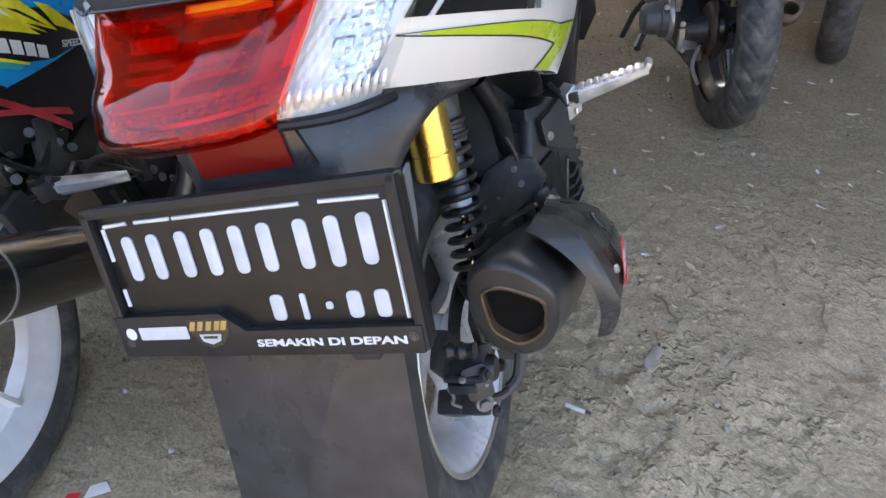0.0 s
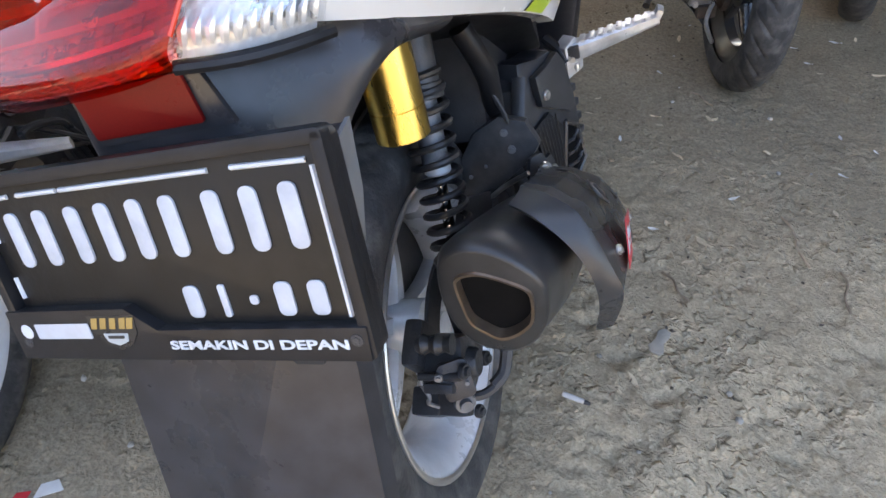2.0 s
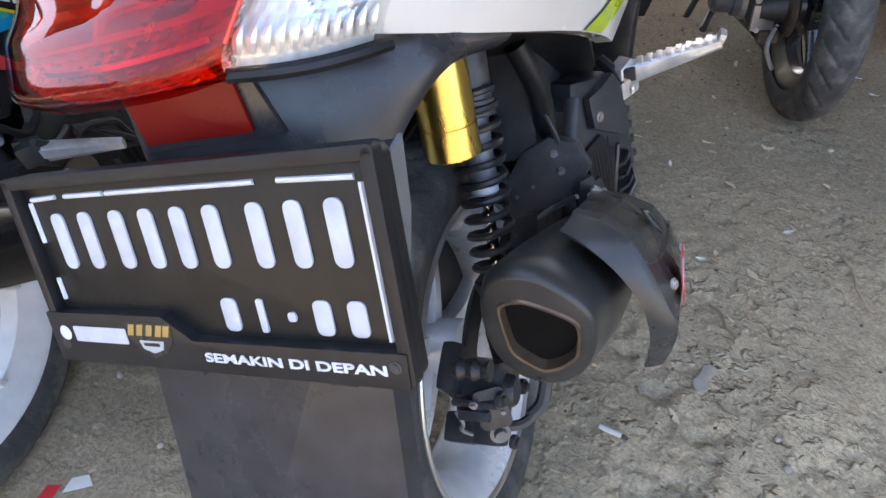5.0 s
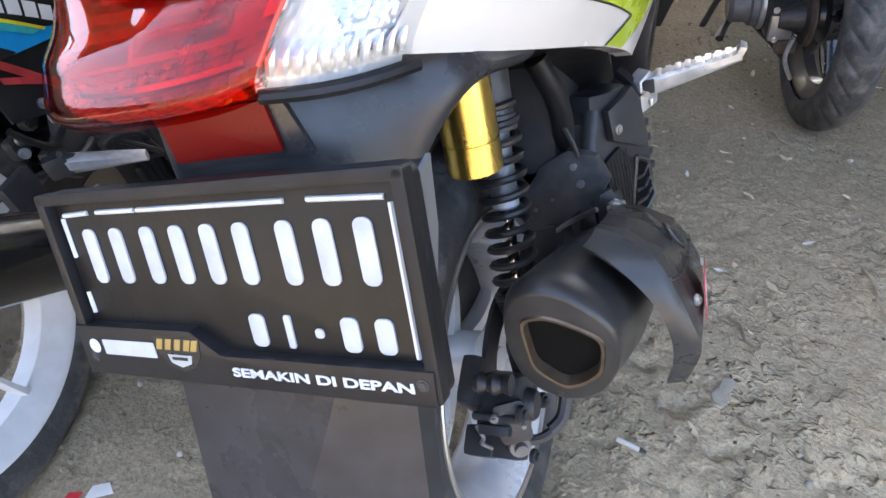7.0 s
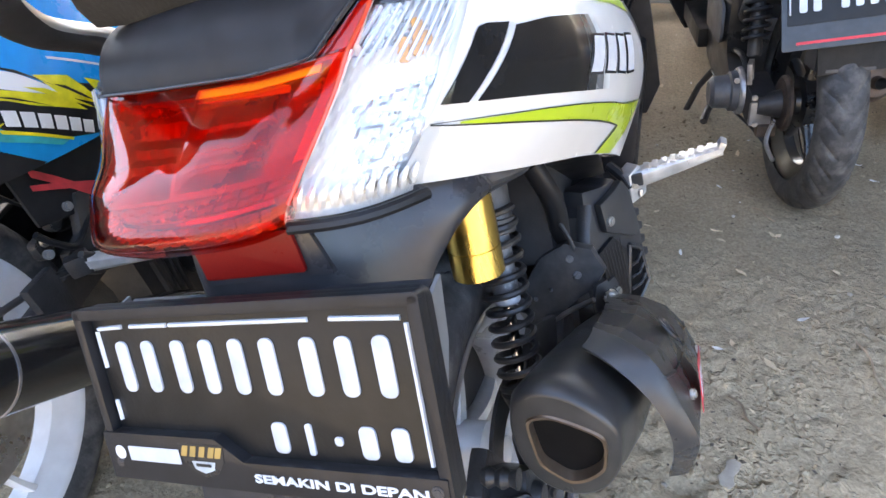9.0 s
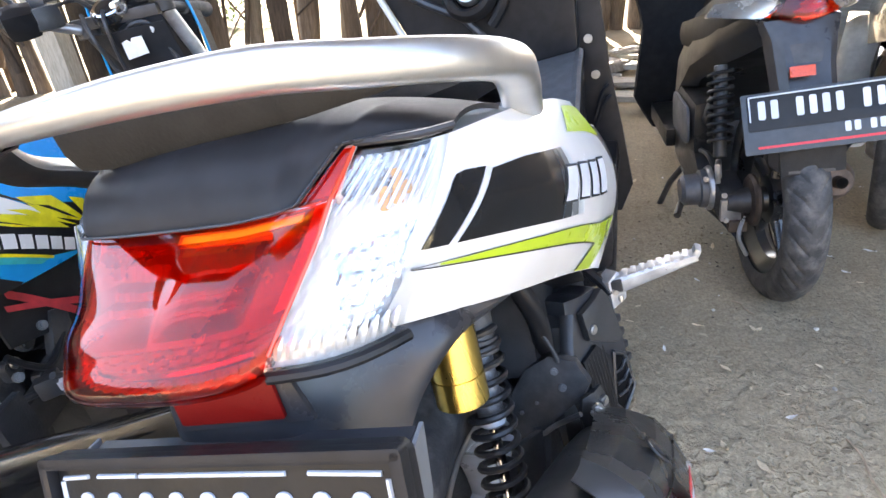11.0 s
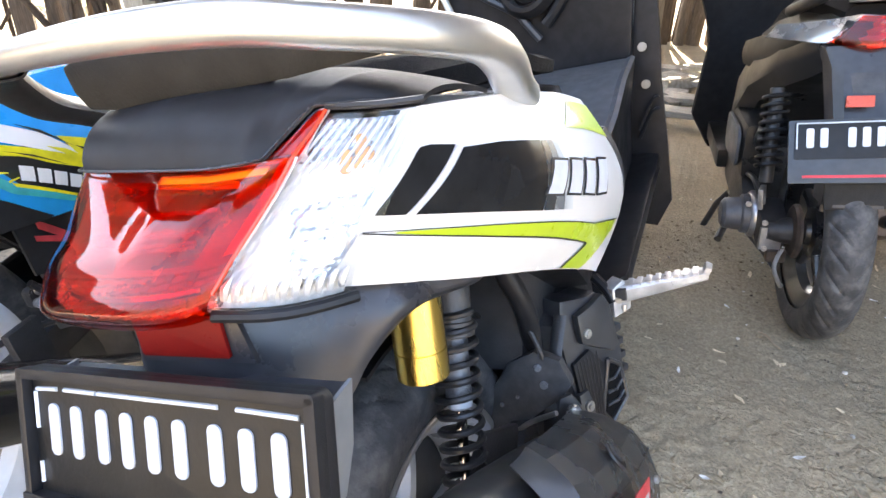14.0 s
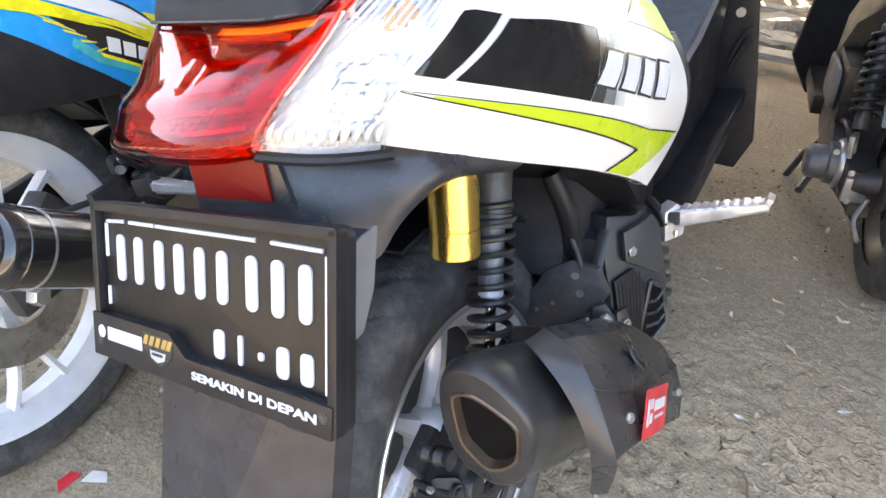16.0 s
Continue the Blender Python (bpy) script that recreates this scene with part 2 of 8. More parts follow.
ROOF = material("added roof sheet", (0.17, 0.15, 0.13), 0.6, metal=0.2, grime=0.4, bump=0.2)
GREEN = material("green foliage", (0.09, 0.16, 0.035), 0.6, spread=0.4, random=0.3)


def ground_material():
    m = material("packed sandy soil", (0.460, 0.380, 0.256), 0.95, spread=0.18, scale=90, grime=0.7, grime_color=(0.315, 0.258, 0.172), grime_scale=4.0, bump=0, rough_spread=0.05)
    t = m.node_tree
    n, l = t.nodes, t.links
    b = n["Principled BSDF"]
    co = n.new("ShaderNodeTexCoord")

    def noise_node(scale, detail, rough, distort, ridged=False):
        a = n.new("ShaderNodeTexNoise")
        if ridged:
            a.noise_type = "RIDGED_MULTIFRACTAL"
        a.inputs["Scale"].default_value, a.inputs["Detail"].default_value, a.inputs["Roughness"].default_value, a.inputs["Distortion"].default_value = scale, detail, rough, distort
        l.new(co.outputs["Object"], a.inputs["Vector"])
        return a.outputs["Fac"]

    def calc(op, x, y, z=None):
        k = n.new("ShaderNodeMath")
        k.operation = op
        for i, v in enumerate((x, y) if z is None else (x, y, z)):
            if isinstance(v, (int, float)):
                k.inputs[i].default_value = v
            else:
                l.new(v, k.inputs[i])
        return k.outputs[0]

    def span(x, lo, hi, a, c):
        r = n.new("ShaderNodeMapRange")
        for i, v in enumerate((lo, hi, a, c)):
            r.inputs[i + 1].default_value = v
        l.new(x, r.inputs[0])
        return r.outputs[0]

    clods = noise_node(52, 2, 0.5, 0.3)
    pits = noise_node(30, 3, 0.55, 0.4)
    grit = noise_node(170, 4, 0.65, 0.0)
    xyz = n.new("ShaderNodeSeparateXYZ")
    l.new(co.outputs["Object"], xyz.inputs[0])
    # loose near the bikes' tails, beaten flat farther in and to one side
    flat = calc("MULTIPLY", span(xyz.outputs["Y"], 0.75, 1.45, 1.0, 0.22), span(xyz.outputs["X"], -0.10, 0.18, 0.30, 1.0))
    where = calc("MULTIPLY", span(noise_node(4.5, 3, 0.6, 0.4), 0.44, 0.60, 0.28, 1.0), flat)
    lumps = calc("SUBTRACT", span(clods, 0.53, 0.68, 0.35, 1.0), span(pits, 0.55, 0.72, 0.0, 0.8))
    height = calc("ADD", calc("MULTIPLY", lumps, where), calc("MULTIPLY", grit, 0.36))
    bp = n.new("ShaderNodeBump")
    bp.inputs["Strength"].default_value, bp.inputs["Distance"].default_value = 1.0, 0.0125
    l.new(height, bp.inputs["Height"])
    l.new(bp.outputs[0], b.inputs["Normal"])
    # crests lightened and hollows darkened by relief height, standing in for shading
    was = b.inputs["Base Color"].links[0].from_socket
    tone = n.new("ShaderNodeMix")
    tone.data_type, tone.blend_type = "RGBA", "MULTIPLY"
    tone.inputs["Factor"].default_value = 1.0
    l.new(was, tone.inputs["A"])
    # loose sand paler; beaten soil darkened in colour, standing in for shade there
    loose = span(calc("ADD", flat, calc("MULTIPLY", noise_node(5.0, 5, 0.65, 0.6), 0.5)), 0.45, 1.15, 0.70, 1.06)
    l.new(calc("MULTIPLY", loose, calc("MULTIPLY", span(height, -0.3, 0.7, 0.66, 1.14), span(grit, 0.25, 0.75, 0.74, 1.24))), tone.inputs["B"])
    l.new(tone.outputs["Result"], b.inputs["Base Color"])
    return m


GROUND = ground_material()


# ---- mesh helpers ----
def finish(bm, angle=38.0):
    bmesh.ops.remove_doubles(bm, verts=bm.verts, dist=0.00002)
    bmesh.ops.recalc_face_normals(bm, faces=bm.faces)
    lim = radians(angle)
    for f in bm.faces:
        f.smooth = True
    for e in bm.edges:
        e.smooth = len(e.link_faces) == 2 and e.calc_face_angle(0.0) < lim


def part(name, bm, mat, parent=None, label="", angle=38.0, **tags):
    """Link a bmesh as one mesh object under a thing or a part."""
    finish(bm, angle)
    me = bpy.data.meshes.new(name)
    bm.to_mesh(me)
    bm.free()
    for k in (mat if isinstance(mat, (list, tuple)) else (mat,)):
        me.materials.append(k)
    ob = new(name, me)
    if parent is not None:
        ob.parent = parent
    return tagged(ob, label, **tags)


def thing(name, m, label, category, group=""):
    ob = new(name)
    ob.empty_display_size = 0.05
    ob.matrix_world = m
    return tagged(ob, label, category, group)


def grid(rows, closed=False, bm=None):
    """Quads between rows of points; closed joins each row's end to its start."""
    bm = bm or bmesh.new()
    vs = [[bm.verts.new(p) for p in r] for r in rows]
    for a, b in zip(vs, vs[1:]):
        n = len(a)
        for i in range(n if closed else n - 1):
            j = (i + 1) % n
            bm.faces.new((a[i], a[j], b[j], b[i]))
    return bm, vs


def loft(sections, bm=None, caps=True):
    bm, vs = grid(sections, True, bm)
    if caps:
        for r in (vs[0], vs[-1]):
            bm.faces.new(r)
    return bm


def shell(rows, thick, bm=None):
    """A sheet of some thickness through rows of points."""
    bm, _ = grid(rows, False, bm)
    bmesh.ops.recalc_face_normals(bm, faces=bm.faces)
    bmesh.ops.solidify(bm, geom=bm.faces[:], thickness=thick)
    return bm


def smooth(pts, n=6, closed=False):
    """A Catmull-Rom curve through points."""
    p = [Vector(q) for q in pts]
    out = []
    m = len(p)
    for i in range(m if closed else m - 1):
        if closed:
            a, b, c, d = p[i - 1], p[i], p[(i + 1) % m], p[(i + 2) % m]
        else:
            a, b, c, d = p[max(i - 1, 0)], p[i], p[i + 1], p[min(i + 2, m - 1)]
        for k in range(n):
            s = k / n
            out.append(0.5 * ((2 * b) + (c - a) * s + (2 * a - 5 * b + 4 * c - d) * s * s + (3 * b - a - 3 * c + d) * s ** 3))
    if not closed:
        out.append(p[-1].copy())
    return out


def resample(pts, n):
    p = [Vector(q) for q in pts]
    d = [0.0]
    for a, b in zip(p, p[1:]):
        d.append(d[-1] + (b - a).length)
    out, k = [], 0
    for i in range(n):
        s = d[-1] * i / (n - 1)
        while k < len(p) - 2 and d[k + 1] < s:
            k += 1
        f = (s - d[k]) / max(d[k + 1] - d[k], 1e-9)
        out.append(p[k].lerp(p[k + 1], min(f, 1.0)))
    return out


def frames_along(pts, closed=False, up=(0, 0, 1)):
    p = [Vector(q) for q in pts]
    out = []
    n = len(p)
    side = None
    for i in range(n):
        a = p[i - 1] if (i or closed) else p[i]
        b = p[(i + 1) % n] if (i < n - 1 or closed) else p[i]
        t = (b - a).normalized()
        if side is None:
            u = Vector(up)
            if abs(t.dot(u)) > 0.95:
                u = Vector((1, 0, 0))
            side = t.cross(u).normalized()
        else:
            side = (side - t * side.dot(t)).normalized()
        out.append((p[i], side.copy(), side.cross(t).normalized()))
    return out


def tube(pts, r, n=10, closed=False, bm=None, flat=1.0, up=(0, 0, 1)):
    """A round or oval rod along points; r may be a list."""
    fr = frames_along(pts, closed, up)
    rows = []
    for i, (c, s, u) in enumerate(fr):
        rr = r[i] if isinstance(r, (list, tuple)) else r
        rows.append([c + s * (rr * math.cos(2 * math.pi * k / n)) + u * (rr * flat * math.sin(2 * math.pi * k / n)) for k in range(n)])
    if closed:
        rows.append(rows[0])
        return grid(rows, True, bm)[0]
    return loft(rows, bm)


def lathe(profile, centre, axis, n=32, bm=None, closed=False):
    """Turn (radius, height) pairs about an axis."""
    c, a = Vector(centre), Vector(axis).normalized()
    s = a.cross(Vector((0, 0, 1)) if abs(a.z) < 0.9 else Vector((0, 1, 0))).normalized()
    u = a.cross(s)
    rows = []
    for k in range(n + 1):
        w = 2 * math.pi * (k % n) / n
        d = s * math.cos(w) + u * math.sin(w)
        rows.append([c + d * r + a * h for r, h in profile])
    return grid(rows, closed, bm)[0]


def box(centre, size, bevel=0.0, turn=None, bm=None):
    own = bmesh.new()
    bmesh.ops.create_cube(own, size=1.0)
    m = Matrix.Translation(centre) @ (turn or Matrix()) @ Matrix.Diagonal((*size, 1))
    bmesh.ops.transform(own, matrix=m, verts=own.verts)
    if bevel:
        bmesh.ops.bevel(own, geom=own.edges[:], offset=bevel, segments=2, affect="EDGES", profile=0.7)
    if bm is None:
        return own
    return join(bm, own)


def join(bm, other):
    me = bpy.data.meshes.new("tmp")
    other.to_mesh(me)
    other.free()
    bm.from_mesh(me)
    bpy.data.meshes.remove(me)
    return bm


def prism(poly, place, depth, bevel=0.0, bm=None):
    """A plate: a 2D outline in the xy plane of the pose, pushed along its z by depth."""
    own = bmesh.new()
    a = [own.verts.new((x, y, 0)) for x, y in poly]
    b = [own.verts.new((x, y, depth)) for x, y in poly]
    own.faces.new(a[::-1])
    own.faces.new(b)
    for i in range(len(a)):
        j = (i + 1) % len(a)
        own.faces.new((a[i], a[j], b[j], b[i]))
    bmesh.ops.recalc_face_normals(own, faces=own.faces)
    if bevel:
        bmesh.ops.bevel(own, geom=own.edges[:], offset=bevel, segments=2, affect="EDGES", profile=0.7)
    bmesh.ops.transform(own, matrix=place, verts=own.verts)
    return own if bm is None else join(bm, own)


def rounded(w, h, r, n=4):
    """A rounded rectangle's outline."""
    out = []
    for cx, cy, a in ((w / 2 - r, h / 2 - r, 0), (-w / 2 + r, h / 2 - r, 90), (-w / 2 + r, -h / 2 + r, 180), (w / 2 - r, -h / 2 + r, 270)):
        for k in range(n + 1):
            t = radians(a + 90 * k / n)
            out.append((cx + r * math.cos(t), cy + r * math.sin(t)))
    return out


def basis(origin, right, up):
    """A pose whose x runs along right, y along up, z out of them."""
    x = Vector(right).normalized()
    y = (Vector(up) - x * Vector(up).dot(x)).normalized()
    z = x.cross(y)
    return Matrix.Translation(origin) @ Matrix((x, y, z)).transposed().to_4x4()


def bolt(name, centre, axis, r, h, parent, mat=None, label=""):
    bm = lathe([(0, h), (r * 0.55, h), (r * 0.6, h * 0.6), (r * 0.95, h * 0.6), (r, h * 0.4), (r, 0), (0, 0)], centre, axis, 12)
    return part(name, bm, mat or STEEL, parent, label)


def lettering(name, words, place, height, mat, parent, width=None, label="", depth=0.0006, bold=0.02):
    cu = bpy.data.curves.new(name, "FONT")
    cu.body, cu.size, cu.extrude, cu.offset = words, 1.0, depth / 2, bold
    cu.align_x, cu.align_y = "CENTER", "CENTER"
    tmp = new(name + "_tmp", cu)
    bpy.context.view_layer.update()
    me = bpy.data.meshes.new_from_object(tmp.evaluated_get(bpy.context.evaluated_depsgraph_get()))
    bpy.data.objects.remove(tmp)
    bpy.data.curves.remove(cu)
    xs = [v.co.x for v in me.vertices]
    ys = [v.co.y for v in me.vertices]
    sy = height / (max(ys) - min(ys))
    sx = width / (max(xs) - min(xs)) if width else sy
    me.transform(place @ Matrix.Diagonal((sx, sy, 1, 1)) @ Matrix.Translation((-(max(xs) + min(xs)) / 2, -(max(ys) + min(ys)) / 2, 0)))
    me.materials.append(mat)
    ob = new(name, me)
    ob.parent = parent
    return tagged(ob, label)


def tyre(parent, centre, r_out, r_in, width, groove, label="", name="tyre", turns=28):
    """A tyre about the x axis with slanting tread grooves."""
    c = Vector(centre)
    n, m = turns * (12 if groove else 5), 44 if groove else 22
    rows = []
    hgt = r_out - r_in
    for k in range(n + 1):
        w = 2 * math.pi * (k % n) / n
        row = []
        for j in range(m + 1):
            s = -1 + 2 * j / m
            ang = s * radians(118)
            x = width / 2 * math.sin(ang) if abs(ang) < math.pi / 2 else math.copysign(width / 2 * (1 - 0.16 * ((abs(ang) - math.pi / 2) / radians(28)) ** 2), s)
            if abs(ang) < math.pi / 2:
                r = r_in + hgt * 0.42 + hgt * 0.58 * math.cos(ang)
            else:
                r = r_in + hgt * 0.42 * (1 - (abs(ang) - math.pi / 2) / radians(28))
            f = abs(s)
            if groove and f < 0.62:
                ph = (turns * w / (2 * math.pi) + (1.9 * f ** 0.8 if s > 0 else 1.9 * f ** 0.8 + 0.5)) % 1.0
                if 0.04 < f < 0.60:
                    r -= groove * max(0.0, 1.0 - abs(ph - 0.14) / 0.14) * min(1.0, (f - 0.04) / 0.06, (0.60 - f) / 0.06)
            row.append(c + Vector((x, r * math.cos(w), r * math.sin(w))))
        rows.append(row)
    return part(name, grid(rows)[0], RUBBER, parent, label, angle=30)


def rim(parent, centre, r, width, mat, spokes=5, name="rim", hub=0.045, split=0.0, spoke_w=0.03, spoke_x=0.0, label="", hub_mat=None, turn=0.3):
    """A cast wheel about the x axis: ring, hub and spokes; returns the ring, whose parts the spokes are."""
    c = Vector(centre)
    w = width / 2
    prof = [(r, -w), (r + 0.004, -w + 0.001), (r + 0.004, -w + 0.006), (r - 0.010, -w + 0.012), (r - 0.024, -w * 0.45), (r - 0.024, w * 0.45), (r - 0.010, w - 0.012), (r + 0.004, w - 0.006),
            (r + 0.004, w - 0.001), (r, w), (r - 0.007, w - 0.003), (r - 0.018, w - 0.012), (r - 0.034, w * 0.35), (r - 0.034, -w * 0.35), (r - 0.018, -w + 0.012), (r - 0.007, -w + 0.003)]
    ring = part(name, lathe(prof, c, (1, 0, 0), 72, closed=True), mat, parent, label)
    hb = lathe([(0, w * 0.9), (hub * 0.5, w * 0.9), (hub * 0.55, w * 0.6), (hub, w * 0.5), (hub, -w * 0.5), (hub * 0.55, -w * 0.6), (hub * 0.5, -w * 0.9), (0, -w * 0.9)], c, (1, 0, 0), 32)
    part("hub", hb, hub_mat or mat, ring)
    for k in range(spokes):
        for side in ((-1, 1) if split else (0,)):
            a0 = 2 * math.pi * k / spokes + turn
            a1 = a0 + side * split
            d0, d1 = Vector((0, math.cos(a0 + side * split * 0.3), math.sin(a0 + side * split * 0.3))), Vector((0, math.cos(a1), math.sin(a1)))
            rows = []
            for s in np.linspace(0, 1, 6):
                p = c + d0.lerp(d1, s).normalized() * (hub * 0.8 + (r - 0.030 - hub * 0.8) * s) + Vector((spoke_x + 0.006 * math.sin(s * 3), 0, 0))
                t = Vector((1, 0, 0)).cross((d1 * r - d0 * hub).normalized())
                ww = spoke_w * (1.0 - 0.42 * math.sin(math.pi * s * 0.9)) / 2
                th = 0.014 - 0.004 * s
                rows.append([p + t * ww * ca + Vector((th * sa, 0, 0)) for ca, sa in ((1, 0.3), (0.7, 1), (-0.7, 1), (-1, 0.3), (-1, -0.3), (-0.7, -1), (0.7, -1), (1, -0.3))])
            part("spoke", loft(rows), mat, ring)
    return ring


def spring(p0, p1, radius, wire, coils, n=14):
    a, b = Vector(p0), Vector(p1)
    d = b - a
    s = d.cross(Vector((0, 1, 0))).normalized()
    u = d.normalized().cross(s)
    pts = [a + d * (k / (coils * n)) + (s * math.cos(2 * math.pi * k / n) + u * math.sin(2 * math.pi * k / n)) * radius for k in range(coils * n + 1)]
    return tube(pts, wire, 7)


def between(p0, p1, r0, r1=None, n=16, bm=None, bevel=True):
    """A turned rod from point to point with softened ends."""
    a, b = Vector(p0), Vector(p1)
    h = (b - a).length
    r1 = r0 if r1 is None else r1
    e = min(0.0025, h * 0.2, r0 * 0.3, r1 * 0.3) if bevel else 0
    prof = [(0, 0), (r0 - e, 0), (r0, e), (r1, h - e), (r1 - e, h), (0, h)]
    return lathe(prof, a, b - a, n, bm)


# ---- ground, fence, added roof and walls ----
def spaced(lo, hi, step, far, grow=1.22):
    mid = list(np.arange(lo, hi + step / 2, step))
    a, s = [hi], step
    while a[-1] < far:
        s *= grow
        a.append(a[-1] + s)
    b, s = [lo], step
    while b[-1] > -far:
        s *= grow
        b.append(b[-1] - s)
    return b[:0:-1] + mid + a[1:]


TRACKS = (((0.14, 0.47), (0.52, 0.95), 0.11), ((0.32, 0.46), (0.60, 0.78), 0.09), ((0.60, 0.55), (0.50, 1.15), 0.08))


def ground_height(x, y):
    """Trodden soil: low swells, scuffs, and ribbed wheel tracks."""
    near = max(0.0, 1.0 - max(abs(x) - 1.6, abs(y - 1.0) - 1.8, 0.0) / 3.0)
    h = 0.010 * noise.noise((x * 1.3, y * 1.3, 0.0))
    if near > 0:
        h += near * (0.008 * noise.noise((x * 4, y * 4, 3.0)) + 0.0025 * noise.noise((x * 12, y * 12, 5.0)) + 0.0022 * noise.noise((x * 30, y * 30, 7.0)) + 0.0026 * noise.noise((x * 60, y * 60, 8.0)))
        scuff = noise.noise((x * 1.7, y * 1.7, 9.0))
        k = noise.noise((x * 17 + 1.5 * scuff, y * 17, 1.0))
        k2 = noise.noise((x * 38, y * 30, 4.0))
        soft = max(0.04, min(1.0, 1.35 - 0.75 * max(0.0, y - 0.35)))
        h += near * soft * (0.011 * max(0.0, scuff + 0.45) * (0.30 - abs(k)) + 0.014 * max(0.0, scuff + 0.55) * (0.25 - abs(k2)))
        # trodden patch: short ridges and pits
        patch = max(0.0, min(1.0, (1.05 - y) / 0.35, (x - 0.02) / 0.12, (1.0 - x) / 0.2)) * max(0.2, min(1.0, 0.6 + 1.3 * noise.noise((x * 3.1, y * 3.1, 12.0))))
        wx, wy = x + 0.02 * noise.noise((x * 14, y * 14, 3.0)), y + 0.02 * noise.noise((x * 14, y * 14, 8.0))
        r1 = 0.42 - abs(noise.noise((wx * 26 + wy * 9, wy * 15 - wx * 5, 2.5)))
        r2 = noise.noise((wx * 42, wy * 30, 6.5))
        h += patch * (0.012 * max(0.0, r1) ** 1.5 + 0.0042 * r2 - 0.010 * max(0.0, noise.noise((wx * 20, wy * 26, 4.4)) - 0.22) / 0.3)
        for (ax, ay), (bx, by), w in TRACKS:
            dx, dy = bx - ax, by - ay
            ln = math.hypot(dx, dy)
            s = ((x - ax) * dx + (y - ay) * dy) / ln
            o = ((x - ax) * dy - (y - ay) * dx) / ln + 0.03 * math.sin(s * 5)
            if -0.1 < s < ln + 0.1 and abs(o) < w / 2:
                edge = min(1.0, (w / 2 - abs(o)) / 0.018)
                jit = 0.010 * noise.noise((x * 9, y * 9, 6.0))
                rib = max(0.0, math.sin(2 * math.pi * (s + abs(o) * 0.7 + jit) / 0.036))
                worn = max(0.0, min(1.0, 0.45 + 1.4 * noise.noise((x * 5, y * 5, 2.0))))
                h -= edge * (0.003 + 0.0055 * rib * worn)
    return h


gx, gy = spaced(-0.95, 1.05, 0.0065, 600.0, 1.18), spaced(0.22, 1.7, 0.0065, 600.0, 1.18)
verts = [(x, y, ground_height(x, y)) for y in gy for x in gx]
nx = len(gx)
faces = [(j * nx + i, j * nx + i + 1, (j + 1) * nx + i + 1, (j + 1) * nx + i) for j in range(len(gy) - 1) for i in range(nx - 1)]
gm = bpy.data.meshes.new("ground")
gm.from_pydata(verts, [], faces)
gm.polygons.foreach_set("use_smooth", [True] * len(gm.polygons))
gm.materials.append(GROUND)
tagged(new("ground", gm), "trodden grey-brown sandy soil with tyre tracks", "ground", kind="structure")

# unseen roof, added to keep sun and some sky off the bikes
bm = bmesh.new()
rows = []
for i in range(161):
    x = -6.5 + 13.0 * i / 160
    z = 0.012 * math.sin(i * math.pi / 2)
    far = min(8.4, max(2.6, 5.5 + 0.78 * (x + 1.7)))
    rows.append([(x, 0.45, 2.55 + z), (x, 0.45 + (far - 0.45) * 0.5, 2.55 + z + 0.03 * (far - 0.45)), (x, far, 2.55 + z + 0.06 * (far - 0.45))])
part("roof", shell(rows, 0.004, bm), ROOF, None, "unseen corrugated roof sheet added to shade the bikes", category="roof", kind="structure")

# unseen plain wall added behind the camera to darken low reflections
part("unseen_wall_south", box((0, -6.0, 1.4), (26.0, 0.2, 2.8), 0.01), WALL, None, "unseen wall added to block sky light", category="wall", kind="structure")

# unseen wall added on the right to keep side sky off the far ground
part("unseen_wall_east", box((4.6, 4.6, 1.5), (0.2, 8.4, 3.0), 0.01), WALL, None, "unseen wall added to block sky light", category="wall", kind="structure")

# unseen wall added on the left to cut low sky light
part("unseen_wall_west", box((-7.4, -1.6, 1.05), (0.2, 8.6, 2.1), 0.01), WALL, None, "unseen wall added to block sky light", category="wall", kind="structure")

# board fence behind the bikes
fence = tagged(new("fence"), "rough fence of weathered upright boards with gaps", "fence", kind="structure")
fence.matrix_world = pose(-1.7, 4.4, 0, 0, 0, 38)
rng = random.Random(5)


def board(x, w, h, tilt, mat, depth=0.025, y=0.0, bow=0.0):
    n = 7
    rows = []
    for k in range(n):
        s = k / (n - 1)
        c = Vector((x + math.tan(radians(tilt)) * h * s + bow * math.sin(3 * s), y, h * s - 0.05 * (1 - s)))
        ww = w * (0.5 + 0.05 * math.sin(k * 2.3 + x * 7))
        rows.append([c + Vector((-ww, -depth / 2, 0)), c + Vector((ww, -depth / 2, 0)), c + Vector((ww, depth / 2, 0)), c + Vector((-ww, depth / 2, 0))])
    return part("board", loft(rows), mat, fence, angle=20)


def pole(pts, r, mat, name="pole"):
    pts = smooth(pts, 4)
    return part(name, tube(pts, [r * (1 + 0.12 * math.sin(i * 1.7 + pts[0].x * 5)) for i in range(len(pts))], 9), mat, fence, angle=60)


x = -5.6
